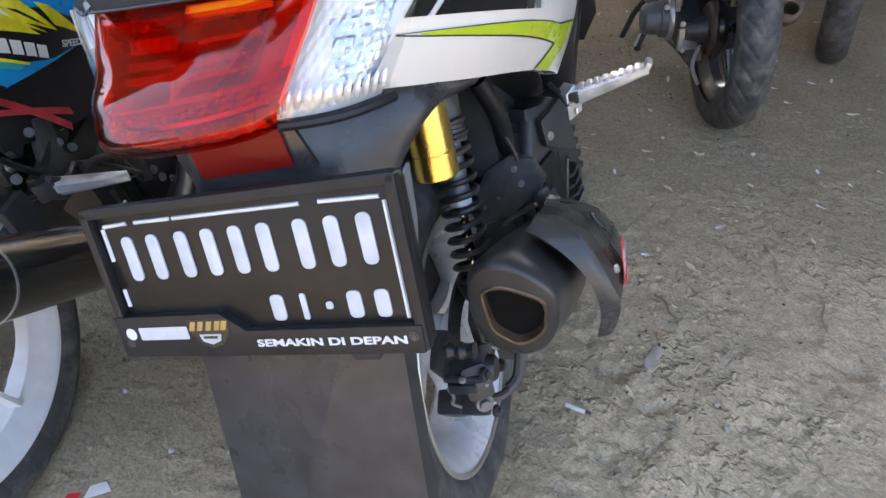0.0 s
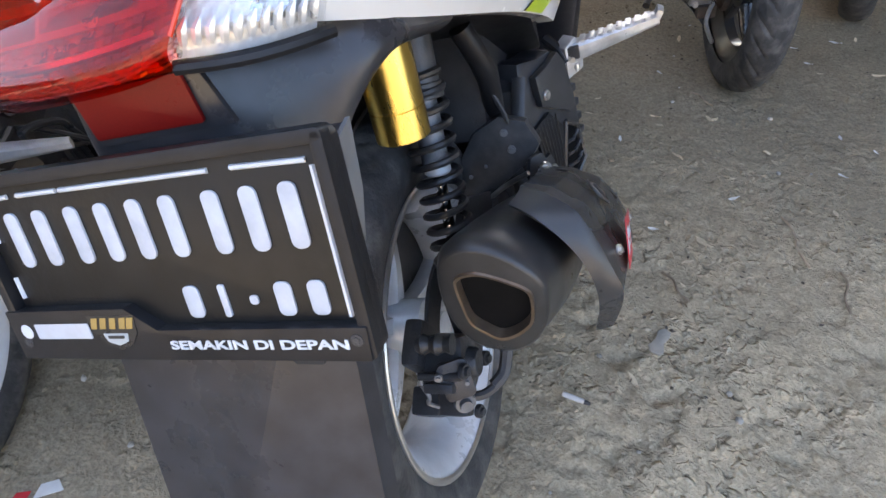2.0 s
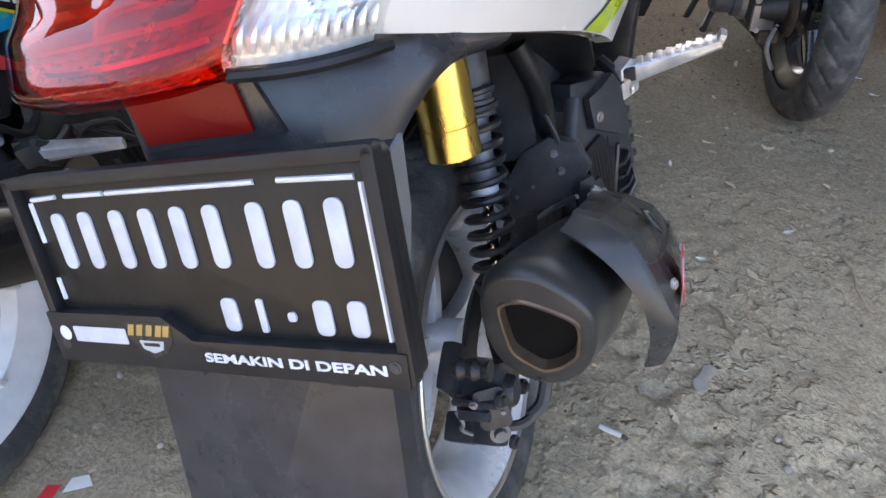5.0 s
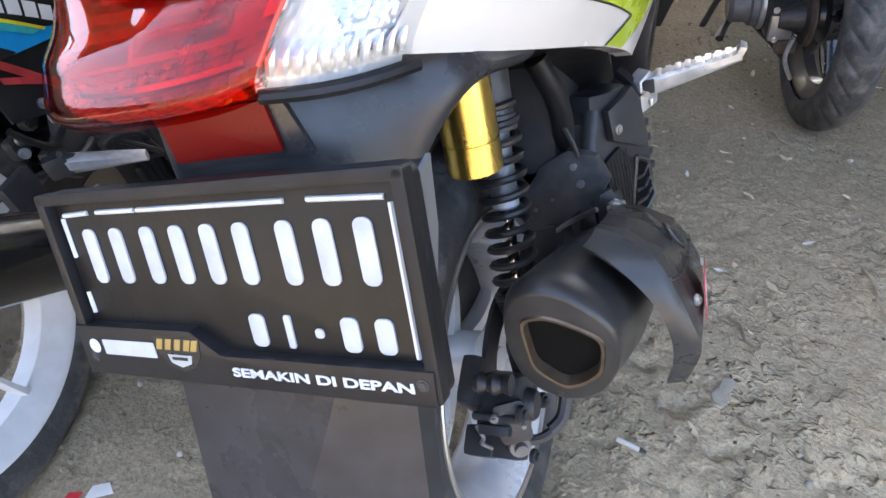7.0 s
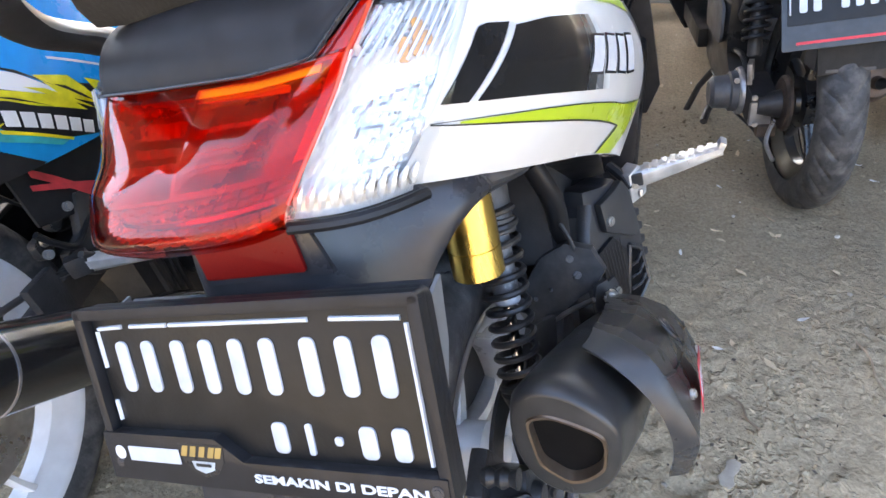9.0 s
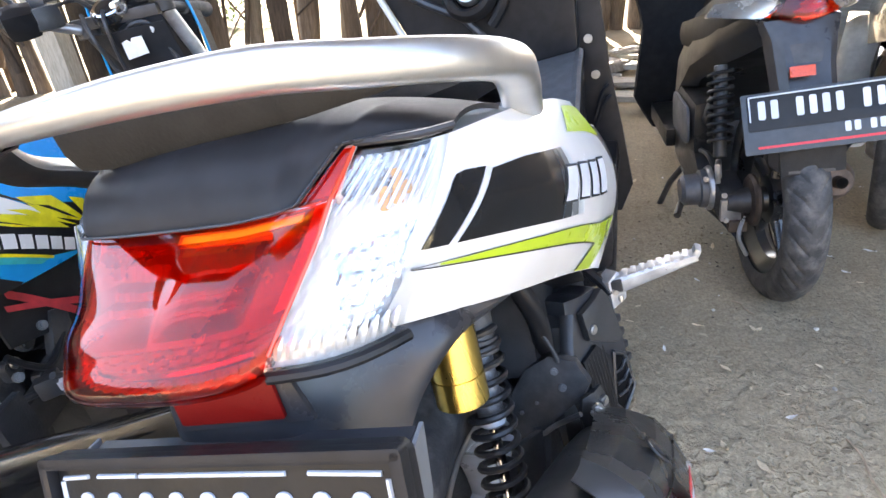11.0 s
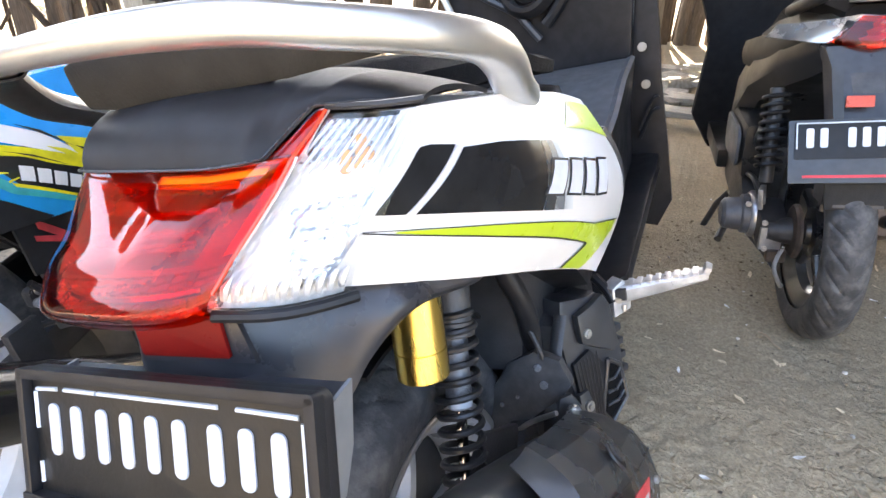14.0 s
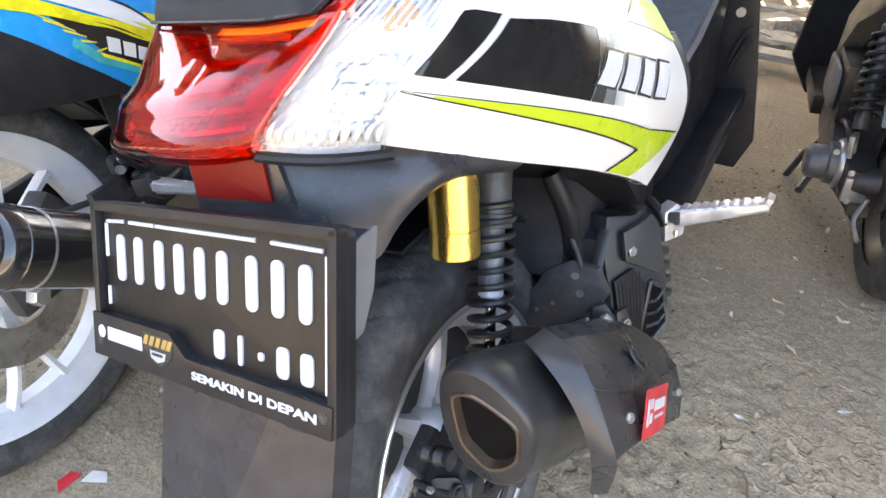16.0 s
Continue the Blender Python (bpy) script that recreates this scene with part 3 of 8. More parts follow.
while x < 3.2:
    w = rng.uniform(0.05, 0.17)
    tilt = rng.uniform(-4.5, 4.5)
    hh = rng.uniform(1.55, 2.1)
    yy = rng.uniform(-0.04, 0.04)
    wood = rng.choice((WOOD, WOOD, WOOD_DARK, WOOD_GREY))
    if rng.random() < 0.55:
        dx = math.tan(radians(tilt)) * hh
        pole([(x, yy, -0.05), (x + dx * 0.35 + rng.uniform(-0.02, 0.02), yy, hh * 0.35), (x + dx * 0.7 + rng.uniform(-0.03, 0.03), yy, hh * 0.7), (x + dx, yy, hh)], w * 0.45, wood)
    else:
        board(x, w, hh, tilt, wood, rng.uniform(0.018, 0.035), yy, rng.uniform(-0.03, 0.03))
    x += w * 0.9 + (rng.uniform(0.005, 0.05) if rng.random() < 0.66 else rng.uniform(0.05, 0.14))
# branches woven through the gaps
for k in range(80):
    x0 = rng.uniform(-4.6, 1.6)
    z0, ln, lean = rng.uniform(0.0, 1.2), rng.uniform(0.5, 1.3), rng.uniform(-0.9, 0.9)
    yy = rng.choice((-0.07, 0.10))
    pole([(x0, yy, z0), (x0 + lean * ln * 0.35, yy + rng.uniform(-0.02, 0.02), z0 + ln * 0.4), (x0 + lean * ln * 0.6 + 0.03, yy, z0 + ln * 0.7), (x0 + lean * ln, yy, z0 + ln)], rng.uniform(0.008, 0.022), rng.choice((WOOD, WOOD_DARK, WOOD_DARK)), "branch")
for z, yy in ((0.98, 0.06), (1.5, 0.06)):
    pts = [(xx, yy + 0.01 * math.sin(xx * 3), z + 0.03 * math.sin(xx * 1.1 + z)) for xx in np.linspace(-5.7, 3.2, 18)]
    part("fence_rail", tube(pts, 0.035, 8, flat=1.3), WOOD_DARK, fence)

# thin poles standing behind the boards
for k in range(60):
    x0, hh, lean = rng.uniform(-5.2, 2.8), rng.uniform(1.2, 2.0), rng.uniform(-0.10, 0.10)
    pole([(x0, 0.13, -0.05), (x0 + lean * hh * 0.5 + rng.uniform(-0.02, 0.02), 0.14, hh * 0.5), (x0 + lean * hh, 0.13, hh)], rng.uniform(0.012, 0.032), rng.choice((WOOD_DARK, WOOD_DARK, WOOD)))
# thin twigs caught in the fence
for k in range(60):
    x0, z0, ln, lean = rng.uniform(-4.4, 1.4), rng.uniform(0.0, 1.3), rng.uniform(0.3, 0.9), rng.uniform(-1.6, 1.6)
    yy = rng.choice((-0.09, 0.12))
    pole([(x0, yy, z0), (x0 + lean * ln * 0.4, yy + 0.02, z0 + ln * 0.45), (x0 + lean * ln * 0.8, yy, z0 + ln * 0.75), (x0 + lean * ln, yy, z0 + ln)], rng.uniform(0.004, 0.010), WOOD_DARK, "twig")

# a leaning pale post and its stay at the end of the fence, and shrubs beyond
def timber(pts, w, label):
    rows = [[Vector(p) + Vector((sx * w / 2, sy * w * 0.3, 0)) for sx, sy in ((-1, -1), (1, -1), (1, 1), (-1, 1))] for p in pts]
    return part("leaning_post", loft(rows), WOOD_PALE_UP, None, label, category="post", group="leaning posts")


timber(((-3.10, 2.95, 0.0), (-3.16, 2.95, 0.75), (-3.26, 2.95, 1.8)), 0.16, "pale sawn timber post leaning before the fence")
timber(((-2.98, 3.25, 0.0), (-3.12, 3.25, 0.8), (-3.28, 3.25, 1.8)), 0.12, "pale grey timber post leaning before the fence")


def shrub(place, r, h, count, seed):
    q = random.Random(seed)
    sv, sf = [], []
    for k in range(count):
        u = q.gauss(0, 0.45), q.gauss(0, 0.45), q.random() ** 0.8
        c = Vector((u[0] * r, u[1] * r, u[2] * h))
        a, t, ln = q.uniform(0, 6.28), q.uniform(-0.8, 0.8), q.uniform(0.03, 0.07)
        d = Vector((math.cos(a) * math.cos(t), math.sin(a) * math.cos(t), math.sin(t))) * ln
        e = Vector((-math.sin(a), math.cos(a), q.uniform(-0.4, 0.4))) * ln * 0.32
        b = len(sv)
        sv += [c - d, c + e, c + d, c - e]
        sf.append((b, b + 1, b + 2, b + 3))
    me = bpy.data.meshes.new("shrub_leaves")
    me.from_pydata(sv, [], sf)
    me.materials.append(GREEN)
    ob = tagged(new("shrub", me), "loose green shrub beyond the fence", "shrub", "shrubs beyond the fence")
    ob.matrix_world = pose(*place)


for k, (x, y, r, h, n) in enumerate(((-5.2, 4.2, 0.7, 0.55, 900), (-3.6, 5.6, 0.6, 0.6, 700), (-2.0, 6.8, 0.5, 1.15, 700), (0.2, 7.6, 0.7, 0.6, 700), (2.6, 7.4, 0.8, 0.7, 800))):
    shrub((x, y, 0.0), r, h, n, 40 + k)

# ---- the white scooter ----
scooter = thing("scooter", pose(-0.05, 0, 0, 0, -17.0, 0), "white and lime scooter with red tail lamp on its stand", "scooter")
AXLE = Vector((0.0, 0.4985, 0.2465))

# number plate and its carrier: v runs down the plate, which slants backwards
P_TOP, P_DOWN = Vector((0, 0.309, 0.623)), Vector((0, -0.375, -0.927)).normalized()
P_OUT = Vector((1, 0, 0)).cross(-P_DOWN).normalized()


def on_plate(u, v, out=0.0):
    return P_TOP + Vector((u, 0, 0)) + P_DOWN * v + P_OUT * out


def plate_pose(u, v, out=0.0):
    return basis(on_plate(u, v, out), (1, 0, 0), -P_DOWN)


holder_bm = prism(rounded(0.286, 0.134, 0.008), plate_pose(0, 0.0545, -0.012), 0.010, 0.0015)
for cu, cv, w, h in ((0, -0.0085, 0.286, 0.008), (0.1390, 0.0545, 0.008, 0.132), (-0.1390, 0.0545, 0.008, 0.132)):
    prism(rounded(w, h, 0.003, 2), plate_pose(cu, cv, -0.004), 0.010, 0.0012, holder_bm)
lip = [(-0.145, -0.121), (0.140, -0.121), (0.141, -0.099), (-0.010, -0.099), (-0.032, -0.083), (-0.145, -0.083)]
prism(lip, basis(on_plate(0, 0, -0.004), (1, 0, 0), -P_DOWN), 0.0115, 0.0012, holder_bm)
holder = part("plate_holder", holder_bm, BLACK, scooter, "black plastic number plate holder")
plate_bm = prism(rounded(0.268, 0.108, 0.007), plate_pose(0, 0.050, -0.0035), 0.002, 0.0004)
plate = part("number_plate", plate_bm, PLATE, scooter, "black embossed number plate with worn white marks")
# rim line, in pieces as it is worn
for u0, v0, u1, v1 in ((-0.128, 0.004, -0.103, 0.003), (-0.094, 0.003, -0.058, 0.003), (-0.055, 0.003, 0.062, 0.003), (0.078, 0.003, 0.126, 0.004), (0.129, 0.007, 0.129, 0.096), (-0.130, 0.006, -0.130, 0.034), (-0.130, 0.060, -0.130, 0.076)):
    pts = [on_plate(u0 + (u1 - u0) * s, v0 + (v1 - v0) * s, -0.0011) for s in (0, 0.25, 0.5, 0.75, 1)]
    part("rim_line", tube(pts, 0.0017, 6), WHITE_INK, plate)
for k in range(9):
    u = -0.1085 + 0.0262 * k + (0.0 if k < 2 else 0.003) + (0.0 if k < 6 else 0.006)
    part("character_bar", prism(rounded(0.0120, 0.039, 0.005), plate_pose(u, 0.0335, -0.0016), 0.0018, 0.0008), PLATE_INK, plate)
for u, w, h in ((0.020, 0.012, 0.022), (0.044, 0.005, 0.022), (0.066, 0.006, 0.006), (0.088, 0.012, 0.022), (0.111, 0.012, 0.022)):
    part("date_bar", prism(rounded(w, h, min(w, h) * 0.35), plate_pose(u, 0.0835, -0.0016), 0.0016, 0.0005), PLATE_INK, plate)
part("round_badge", lathe([(0.0, 0.0004), (0.0052, 0.0004), (0.0056, 0), (0.0, 0)], on_plate(-0.130, 0.0985, 0.0078), P_OUT, 24), WHITE_INK, holder)
part("maker_bar", prism(rounded(0.052, 0.0115, 0.001), plate_pose(-0.094, 0.0985, 0.0077), 0.0005), PLATE_INK, holder)
part("badge_back", prism([(-0.021, 0.010), (0.021, 0.010), (0.019, -0.003), (0.011, -0.012), (0, -0.0155), (-0.011, -0.012), (-0.019, -0.003)], plate_pose(-0.046, 0.0975, 0.0075), 0.0004), INK, holder, "dark badge with ochre strokes")
for u in (-0.0155, -0.0075, 0.0010, 0.0095, 0.0160):
    w = 0.0026
    part("ochre_stroke", prism([(u - w - 0.002, 0.0005), (u + w - 0.002, 0.0005), (u + w + 0.0015, 0.0085), (u - w + 0.0015, 0.0085)], plate_pose(-0.046, 0.0975, 0.0079), 0.0004), YELLOW_INK, holder)
part("grey_badge", prism([(-0.011, -0.003), (0.011, -0.003), (0.009, -0.009), (0, -0.012), (-0.009, -0.009)], plate_pose(-0.046, 0.0975, 0.0079), 0.0004), GREY_INK, holder)
part("badge_bar", prism(rounded(0.014, 0.0022, 0.0005, 2), plate_pose(-0.046, 0.103, 0.0083), 0.0004), INK, holder)
lettering("slogan", "SEMAKIN DI DEPAN", plate_pose(0.0628, 0.1095, 0.0079), 0.0064, WHITE_INK, holder, 0.130, "white slogan lettering", bold=0.028)
for s in (-1, 1):
    bolt("screw", on_plate(0.1335 * s, 0.107, 0.0072), P_OUT, 0.004, 0.0015, holder, ENGINE)

# rear mudguard: the carrier under the lamp, its wing to the shock, and the flap
up_c = smooth(((0, 0.354, 0.668), (0.045, 0.356, 0.668), (0.060, 0.373, 0.667), (0.085, 0.408, 0.661), (0.114, 0.432, 0.650), (0.133, 0.458, 0.632), (0.142, 0.500, 0.610), (0.146, 0.545, 0.596)), 8)
lo_c = smooth(((0, 0.338, 0.585), (0.045, 0.340, 0.585), (0.062, 0.346, 0.576), (0.080, 0.368, 0.566), (0.094, 0.386, 0.568), (0.107, 0.402, 0.588), (0.121, 0.421, 0.603), (0.130, 0.455, 0.606), (0.135, 0.502, 0.592), (0.138, 0.525, 0.584)), 8)
# the two edges advance together: the corner below the lamp lines up with the turn above
ua, la_ = resample(up_c, 41), resample(lo_c, 41)
right = []
for k in range(41):
    a, b = ua[k], la_[k]
    turn = min(1.0, max(0.0, (k - 10) / 12))
    out = Vector((1, -0.6, 0)) * 0.009 * turn + Vector((0, -1, 0.3)) * 0.003 * (1 - turn)
    col = [a.lerp(b, f) + out * math.sin(math.pi * f) for f in np.linspace(0, 1, 9)]
    inward = Vector((0, 0.016, 0.0)).lerp(Vector((-0.014, 0.010, 0.003)), min(1.0, max(0.0, (k - 9) / 12)))
    right.append([a + Vector((-0.004, 0.012, 0.002))] + col + [b + inward * 0.5 + Vector((0, 0, -0.0015)), b + inward])
cols = [[Vector((-p.x, p.y, p.z)) for p in c] for c in reversed(right[1:])] + right
part("plate_carrier", shell(cols, 0.003), FENDER, scooter, "dark grey plastic rear mudguard under the lamp", angle=22)
for s in (1, -1):
    bolt("mudguard_screw", (s * 0.1365, 0.455, 0.620), (s, -0.6, 0.2), 0.006, 0.003, scooter, ENGINE)
# box behind the plate, down to the flap
sec = []
for z, y0, w, d in ((0.615, 0.318, 0.132, 0.030), (0.56, 0.300, 0.118, 0.030), (0.518, 0.286, 0.098, 0.024), (0.480, 0.278, 0.088, 0.016)):
    sec.append([(-w, y0 + 0.012, z), (-w * 0.94, y0, z), (w * 0.94, y0, z), (w, y0 + 0.012, z), (w * 1.0, y0 + d, z), (-w * 1.0, y0 + d, z)])
part("carrier_box", loft(sec), FENDER, scooter)
# pale plates put the sky's sheen on the carrier's sides into colour
for s in (1, -1):
    part("carrier_side_sheen", loft([[(s * (0.1340 + b), y0, z), (s * (0.1370 + b), y0, z), (s * (0.1355 + b), y1, z), (s * (0.1325 + b), y1, z)] for y0, y1, z, b in ((0.318, 0.348, 0.618, 0.002), (0.308, 0.332, 0.580, 0.0), (0.294, 0.314, 0.556, -0.002))]), CARRIER_SHEEN, scooter, "plate carrier side paled to stand in for sky sheen")
flap = []
for s in np.linspace(0, 1, 13):
    z = 0.505 - 0.24 * s
    y0 = 0.287 - 0.112 * s
    w = 0.102 + 0.004 * s
    v = max(0.0, 1.0 - s / 0.50)
    xl, xr = -0.020 - 0.022 * v, -0.008 + 0.064 * v
    flap.append([(-w, y0 + 0.030, z), (-w * 0.95, y0 + 0.004, z), (xl - 0.004, y0 - 0.0025, z), (xl + 0.004, y0 - 0.0025, z), (xr - 0.004, y0 - 0.0035, z), (xr + 0.004, y0 - 0.0032, z), (w * 0.97 - 0.012 * s, y0 + 0.020, z), (w - 0.012 * s, y0 + 0.038, z)])
part("mud_flap", shell(flap, 0.004), FLAP, scooter, "dark grey mud flap with a sunken wedge down its middle", angle=12)
inner = []
for k in range(13):
    a = radians(82 + 88 * k / 12)
    inner.append([(x, AXLE.y - 0.285 * math.cos(a), AXLE.z + 0.285 * math.sin(a) - (0.02 if abs(x) > 0.06 else 0)) for x in (-0.052, -0.04, 0, 0.04, 0.052)])
part("inner_mudguard", shell(inner, 0.004), BLACK, scooter)

# reflector
part("reflector", prism(rounded(0.084, 0.031, 0.002), basis((0.0075, 0.3445, 0.6475), (1, 0.02, 0), (0, 0.12, 0.99)), 0.0028, 0.0006), REFLECTOR, scooter, "red rectangular reflector")
part("reflector_frame", prism([(-0.046, -0.020), (0.060, -0.020), (0.050, 0.022), (-0.046, 0.022)], basis((0.0075, 0.3485, 0.6465), (1, 0.04, 0), (0, 0.12, 0.99)), 0.0045, 0.0012), FENDER, scooter)

# tail lamp: red lens between rows of curves, clear lenses at the sides
RB0, RB1 = Vector((0.067, 0.337, 0.688)), Vector((0.113, 0.434, 0.764))     # right edge of the red
LEVELS = ((0.746, 0.392, 0.117, 0.404, 0.104), (0.732, 0.3685, 0.117, 0.392, 0.098), (0.717, 0.3430, 0.114, 0.376, 0.090), (0.708, 0.3295, 0.111, 0.364, 0.085),
          (0.699, 0.3200, 0.107, 0.354, 0.079), (0.687, 0.3085, 0.101, 0.343, 0.071), (0.679, 0.3080, 0.092, 0.338, 0.066), (0.669, 0.3160, 0.074, 0.342, 0.060))


def lens_row(level, back=0.0, shrink=1.0, n=21):
    z, yc, xl, ys, xr = level
    out = []
    for k in range(n):
        x = (-xl + (xl + xr) * k / (n - 1)) * shrink
        e = abs(x / (xl if x < 0 else xr * 1.12))
        wrap = 0.030 * max(0.0, e - 0.80) ** 1.5 / 0.0894 if x < 0 else 0.0
        ledge = max(0.0, min(1.0, (0.716 - z) / 0.010))
        bend = (0.50 - 0.38 * ledge) * e * e + (0.50 + 0.38 * ledge) * e ** (6 + 3 * ledge) if x < 0 else 0.45 * e * e + 0.55 * e ** 6
        yy = yc + (ys - yc) * bend + wrap + back
        lift = 0.011 * max(0.0, min(1.0, (0.04 - x) / 0.13)) * max(0.0, (z - 0.702) / 0.044)
        out.append(Vector((x, yy, z + lift)))
    return out


red = [lens_row(l, 0, 1.0, 41) for l in LEVELS]
fine = [smooth(c, 4) for c in zip(*red)]
for i, c in enumerate(fine):
    u = i / 40
    for j, p in enumerate(c):
        v = j / (len(c) - 1)
        # a raised rounded panel on the main face
        inside = min((u - 0.48) / 0.16, (0.93 - 0.30 * v - u) / 0.06, (v - 0.10) / 0.06, (0.42 - v) / 0.06)
        k = max(0.0, min(1.0, inside))
        c[j] = p + Vector((0, -0.0085 * k * k * (3 - 2 * k) * max(0.0, 1.1 - (v - 0.1) / 0.32), 0.0))
lens_bm = shell(fine, 0.0025)
# orange tint band stands in for a bright streak near the lens top
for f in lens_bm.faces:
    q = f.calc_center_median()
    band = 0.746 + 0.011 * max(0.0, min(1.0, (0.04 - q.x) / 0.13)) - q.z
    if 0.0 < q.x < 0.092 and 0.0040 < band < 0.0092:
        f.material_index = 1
lamp = part("tail_lamp", lens_bm, [LENS_RED, LENS_STREAK], scooter, "glossy red tail lamp lens with a bright streak tinted orange", angle=60)
horn = [[Vector((0.079, 0.403, 0.7455)), Vector((0.090, 0.403, 0.7455)), Vector((0.103, 0.4045, 0.7455))], [Vector((0.094, 0.418, 0.757)), Vector((0.100, 0.420, 0.757)), Vector((0.109, 0.422, 0.757))],
        [Vector((0.107, 0.431, 0.767)), Vector((0.110, 0.432, 0.767)), Vector((0.114, 0.434, 0.766))]]
part("lens_horn", shell(horn, 0.0025), LENS_RED, lamp)
# pale backings added to brighten the streak and the lens edge
part("orange_backing", shell([[p + Vector((0, 0.004, 0)) for p in c[1:3]] for c in fine[20:38]], 0.001), LAMP_BODY, lamp)
part("edge_reflector", shell([[p + Vector((0, 0.005, -0.001)) for p in c[:14]] for c in fine[-3:]], 0.001), LAMP_BODY, lamp)
part("lens_seam", tube(smooth([c for c in fine[-1][:-7:4]][::-1] + [Vector((0.109, 0.4215, 0.757)), Vector((0.1145, 0.4335, 0.7665))], 3), 0.0013, 6), LENS_SEAM, lamp)
bowl = []
levels_n = len(LEVELS) * 6 - 6
for j in range(levels_n + 1):
    a, b, f = LEVELS[min(j // 6, len(LEVELS) - 1)], LEVELS[min(j // 6 + 1, len(LEVELS) - 1)], (j % 6) / 6
    ra, rb = lens_row(a, 0, 0.96, 61), lens_row(b, 0, 0.96, 61)
    row = []
    for i, (p, q) in enumerate(zip(ra, rb)):
        u, v = i / 60, j / levels_n
        depth = 0.012
        win = max(0.0, min(1.0, (u - 0.12) / 0.05, (0.48 - u) / 0.05, (v - 0.08) / 0.06, (0.54 - v) / 0.06))
        depth += win * (0.016 + 0.005 * ((j % 4) / 3) + 0.0015 * ((i // 3) % 2))     # stepped bulb cell
        wide = max(0.0, min(1.0, (u - 0.50) / 0.05, (0.86 - u) / 0.05, (v - 0.08) / 0.06, (0.52 - v) / 0.06))
        depth += wide * (0.008 + 0.003 * ((j // 2) % 2) + 0.002 * ((i // 4) % 2))
        if v >= 0.58:
            depth += 0.0030 * ((i // 3) % 2) + 0.0020 * (j % 2)
        row.append(p.lerp(q, f) + Vector((0, depth, 0)))
    bowl.append(row)
part("lamp_reflector", shell(bowl, 0.002), LAMP_INNER, lamp, angle=14)
# pale strip added behind the lens to brighten the streak
part("strip_reflector", shell([[Vector((x, 0.3945 + 0.010 * max(0.0, x / 0.1) ** 2 + 0.0035 - 0.012 * g, 0.7450 - (0.004 + 0.11 * (x + 0.012)) * g)) for g in np.linspace(0, 1, 4)] for x in np.linspace(-0.008, 0.094, 22)], 0.001), LAMP_BODY, lamp, angle=12)
part("horn_backing", shell([[p + Vector((-0.012, 0.010, -0.008)) for p in (horn[0][0], horn[0][1])] + [horn[0][2] + Vector((0.004, 0.009, -0.008))], [p + Vector((-0.004, 0.007, 0)) for p in horn[0][:2]] + [horn[0][2] + Vector((0.003, 0.006, 0))]] + [[p + Vector((0, 0.006, 0)) for p in r] for r in horn[1:]], 0.001), LAMP_BODY, lamp)
part("lamp_ledge", tube([(x, 0.318 + 0.034 * (abs(x) / 0.1) ** 2.2, 0.690) for x in np.linspace(-0.098, 0.064, 13)], 0.0026, 6), LAMP_CHROME, lamp)


def side_lens(u, v, out=0.0, s=1):
    """Clear lens surface: u from the red's edge to the white panel, v upwards."""
    low = Vector((0.060, 0.334, 0.672)).lerp(Vector((0.121, 0.390, 0.653)), u)
    top = RB1.lerp(Vector((0.172, 0.456, 0.755)), u)
    mid = RB0.lerp(Vector((0.124, 0.391, 0.668)), u)
    p = low.lerp(mid, v / 0.2) if v < 0.2 else mid.lerp(top, (v - 0.2) / 0.8)
    p = p + Vector((0.010, -0.016, 0.0)) * (math.sin(math.pi * u) * 0.55 + 0.3 * math.sin(math.pi * v) * (1 - u) * 0) + Vector((0.009, 0, 0)) * u * math.sin(math.pi * v) + Vector((0.75, -0.62, 0.2)) * out
    return Vector((s * p.x, p.y, p.z))


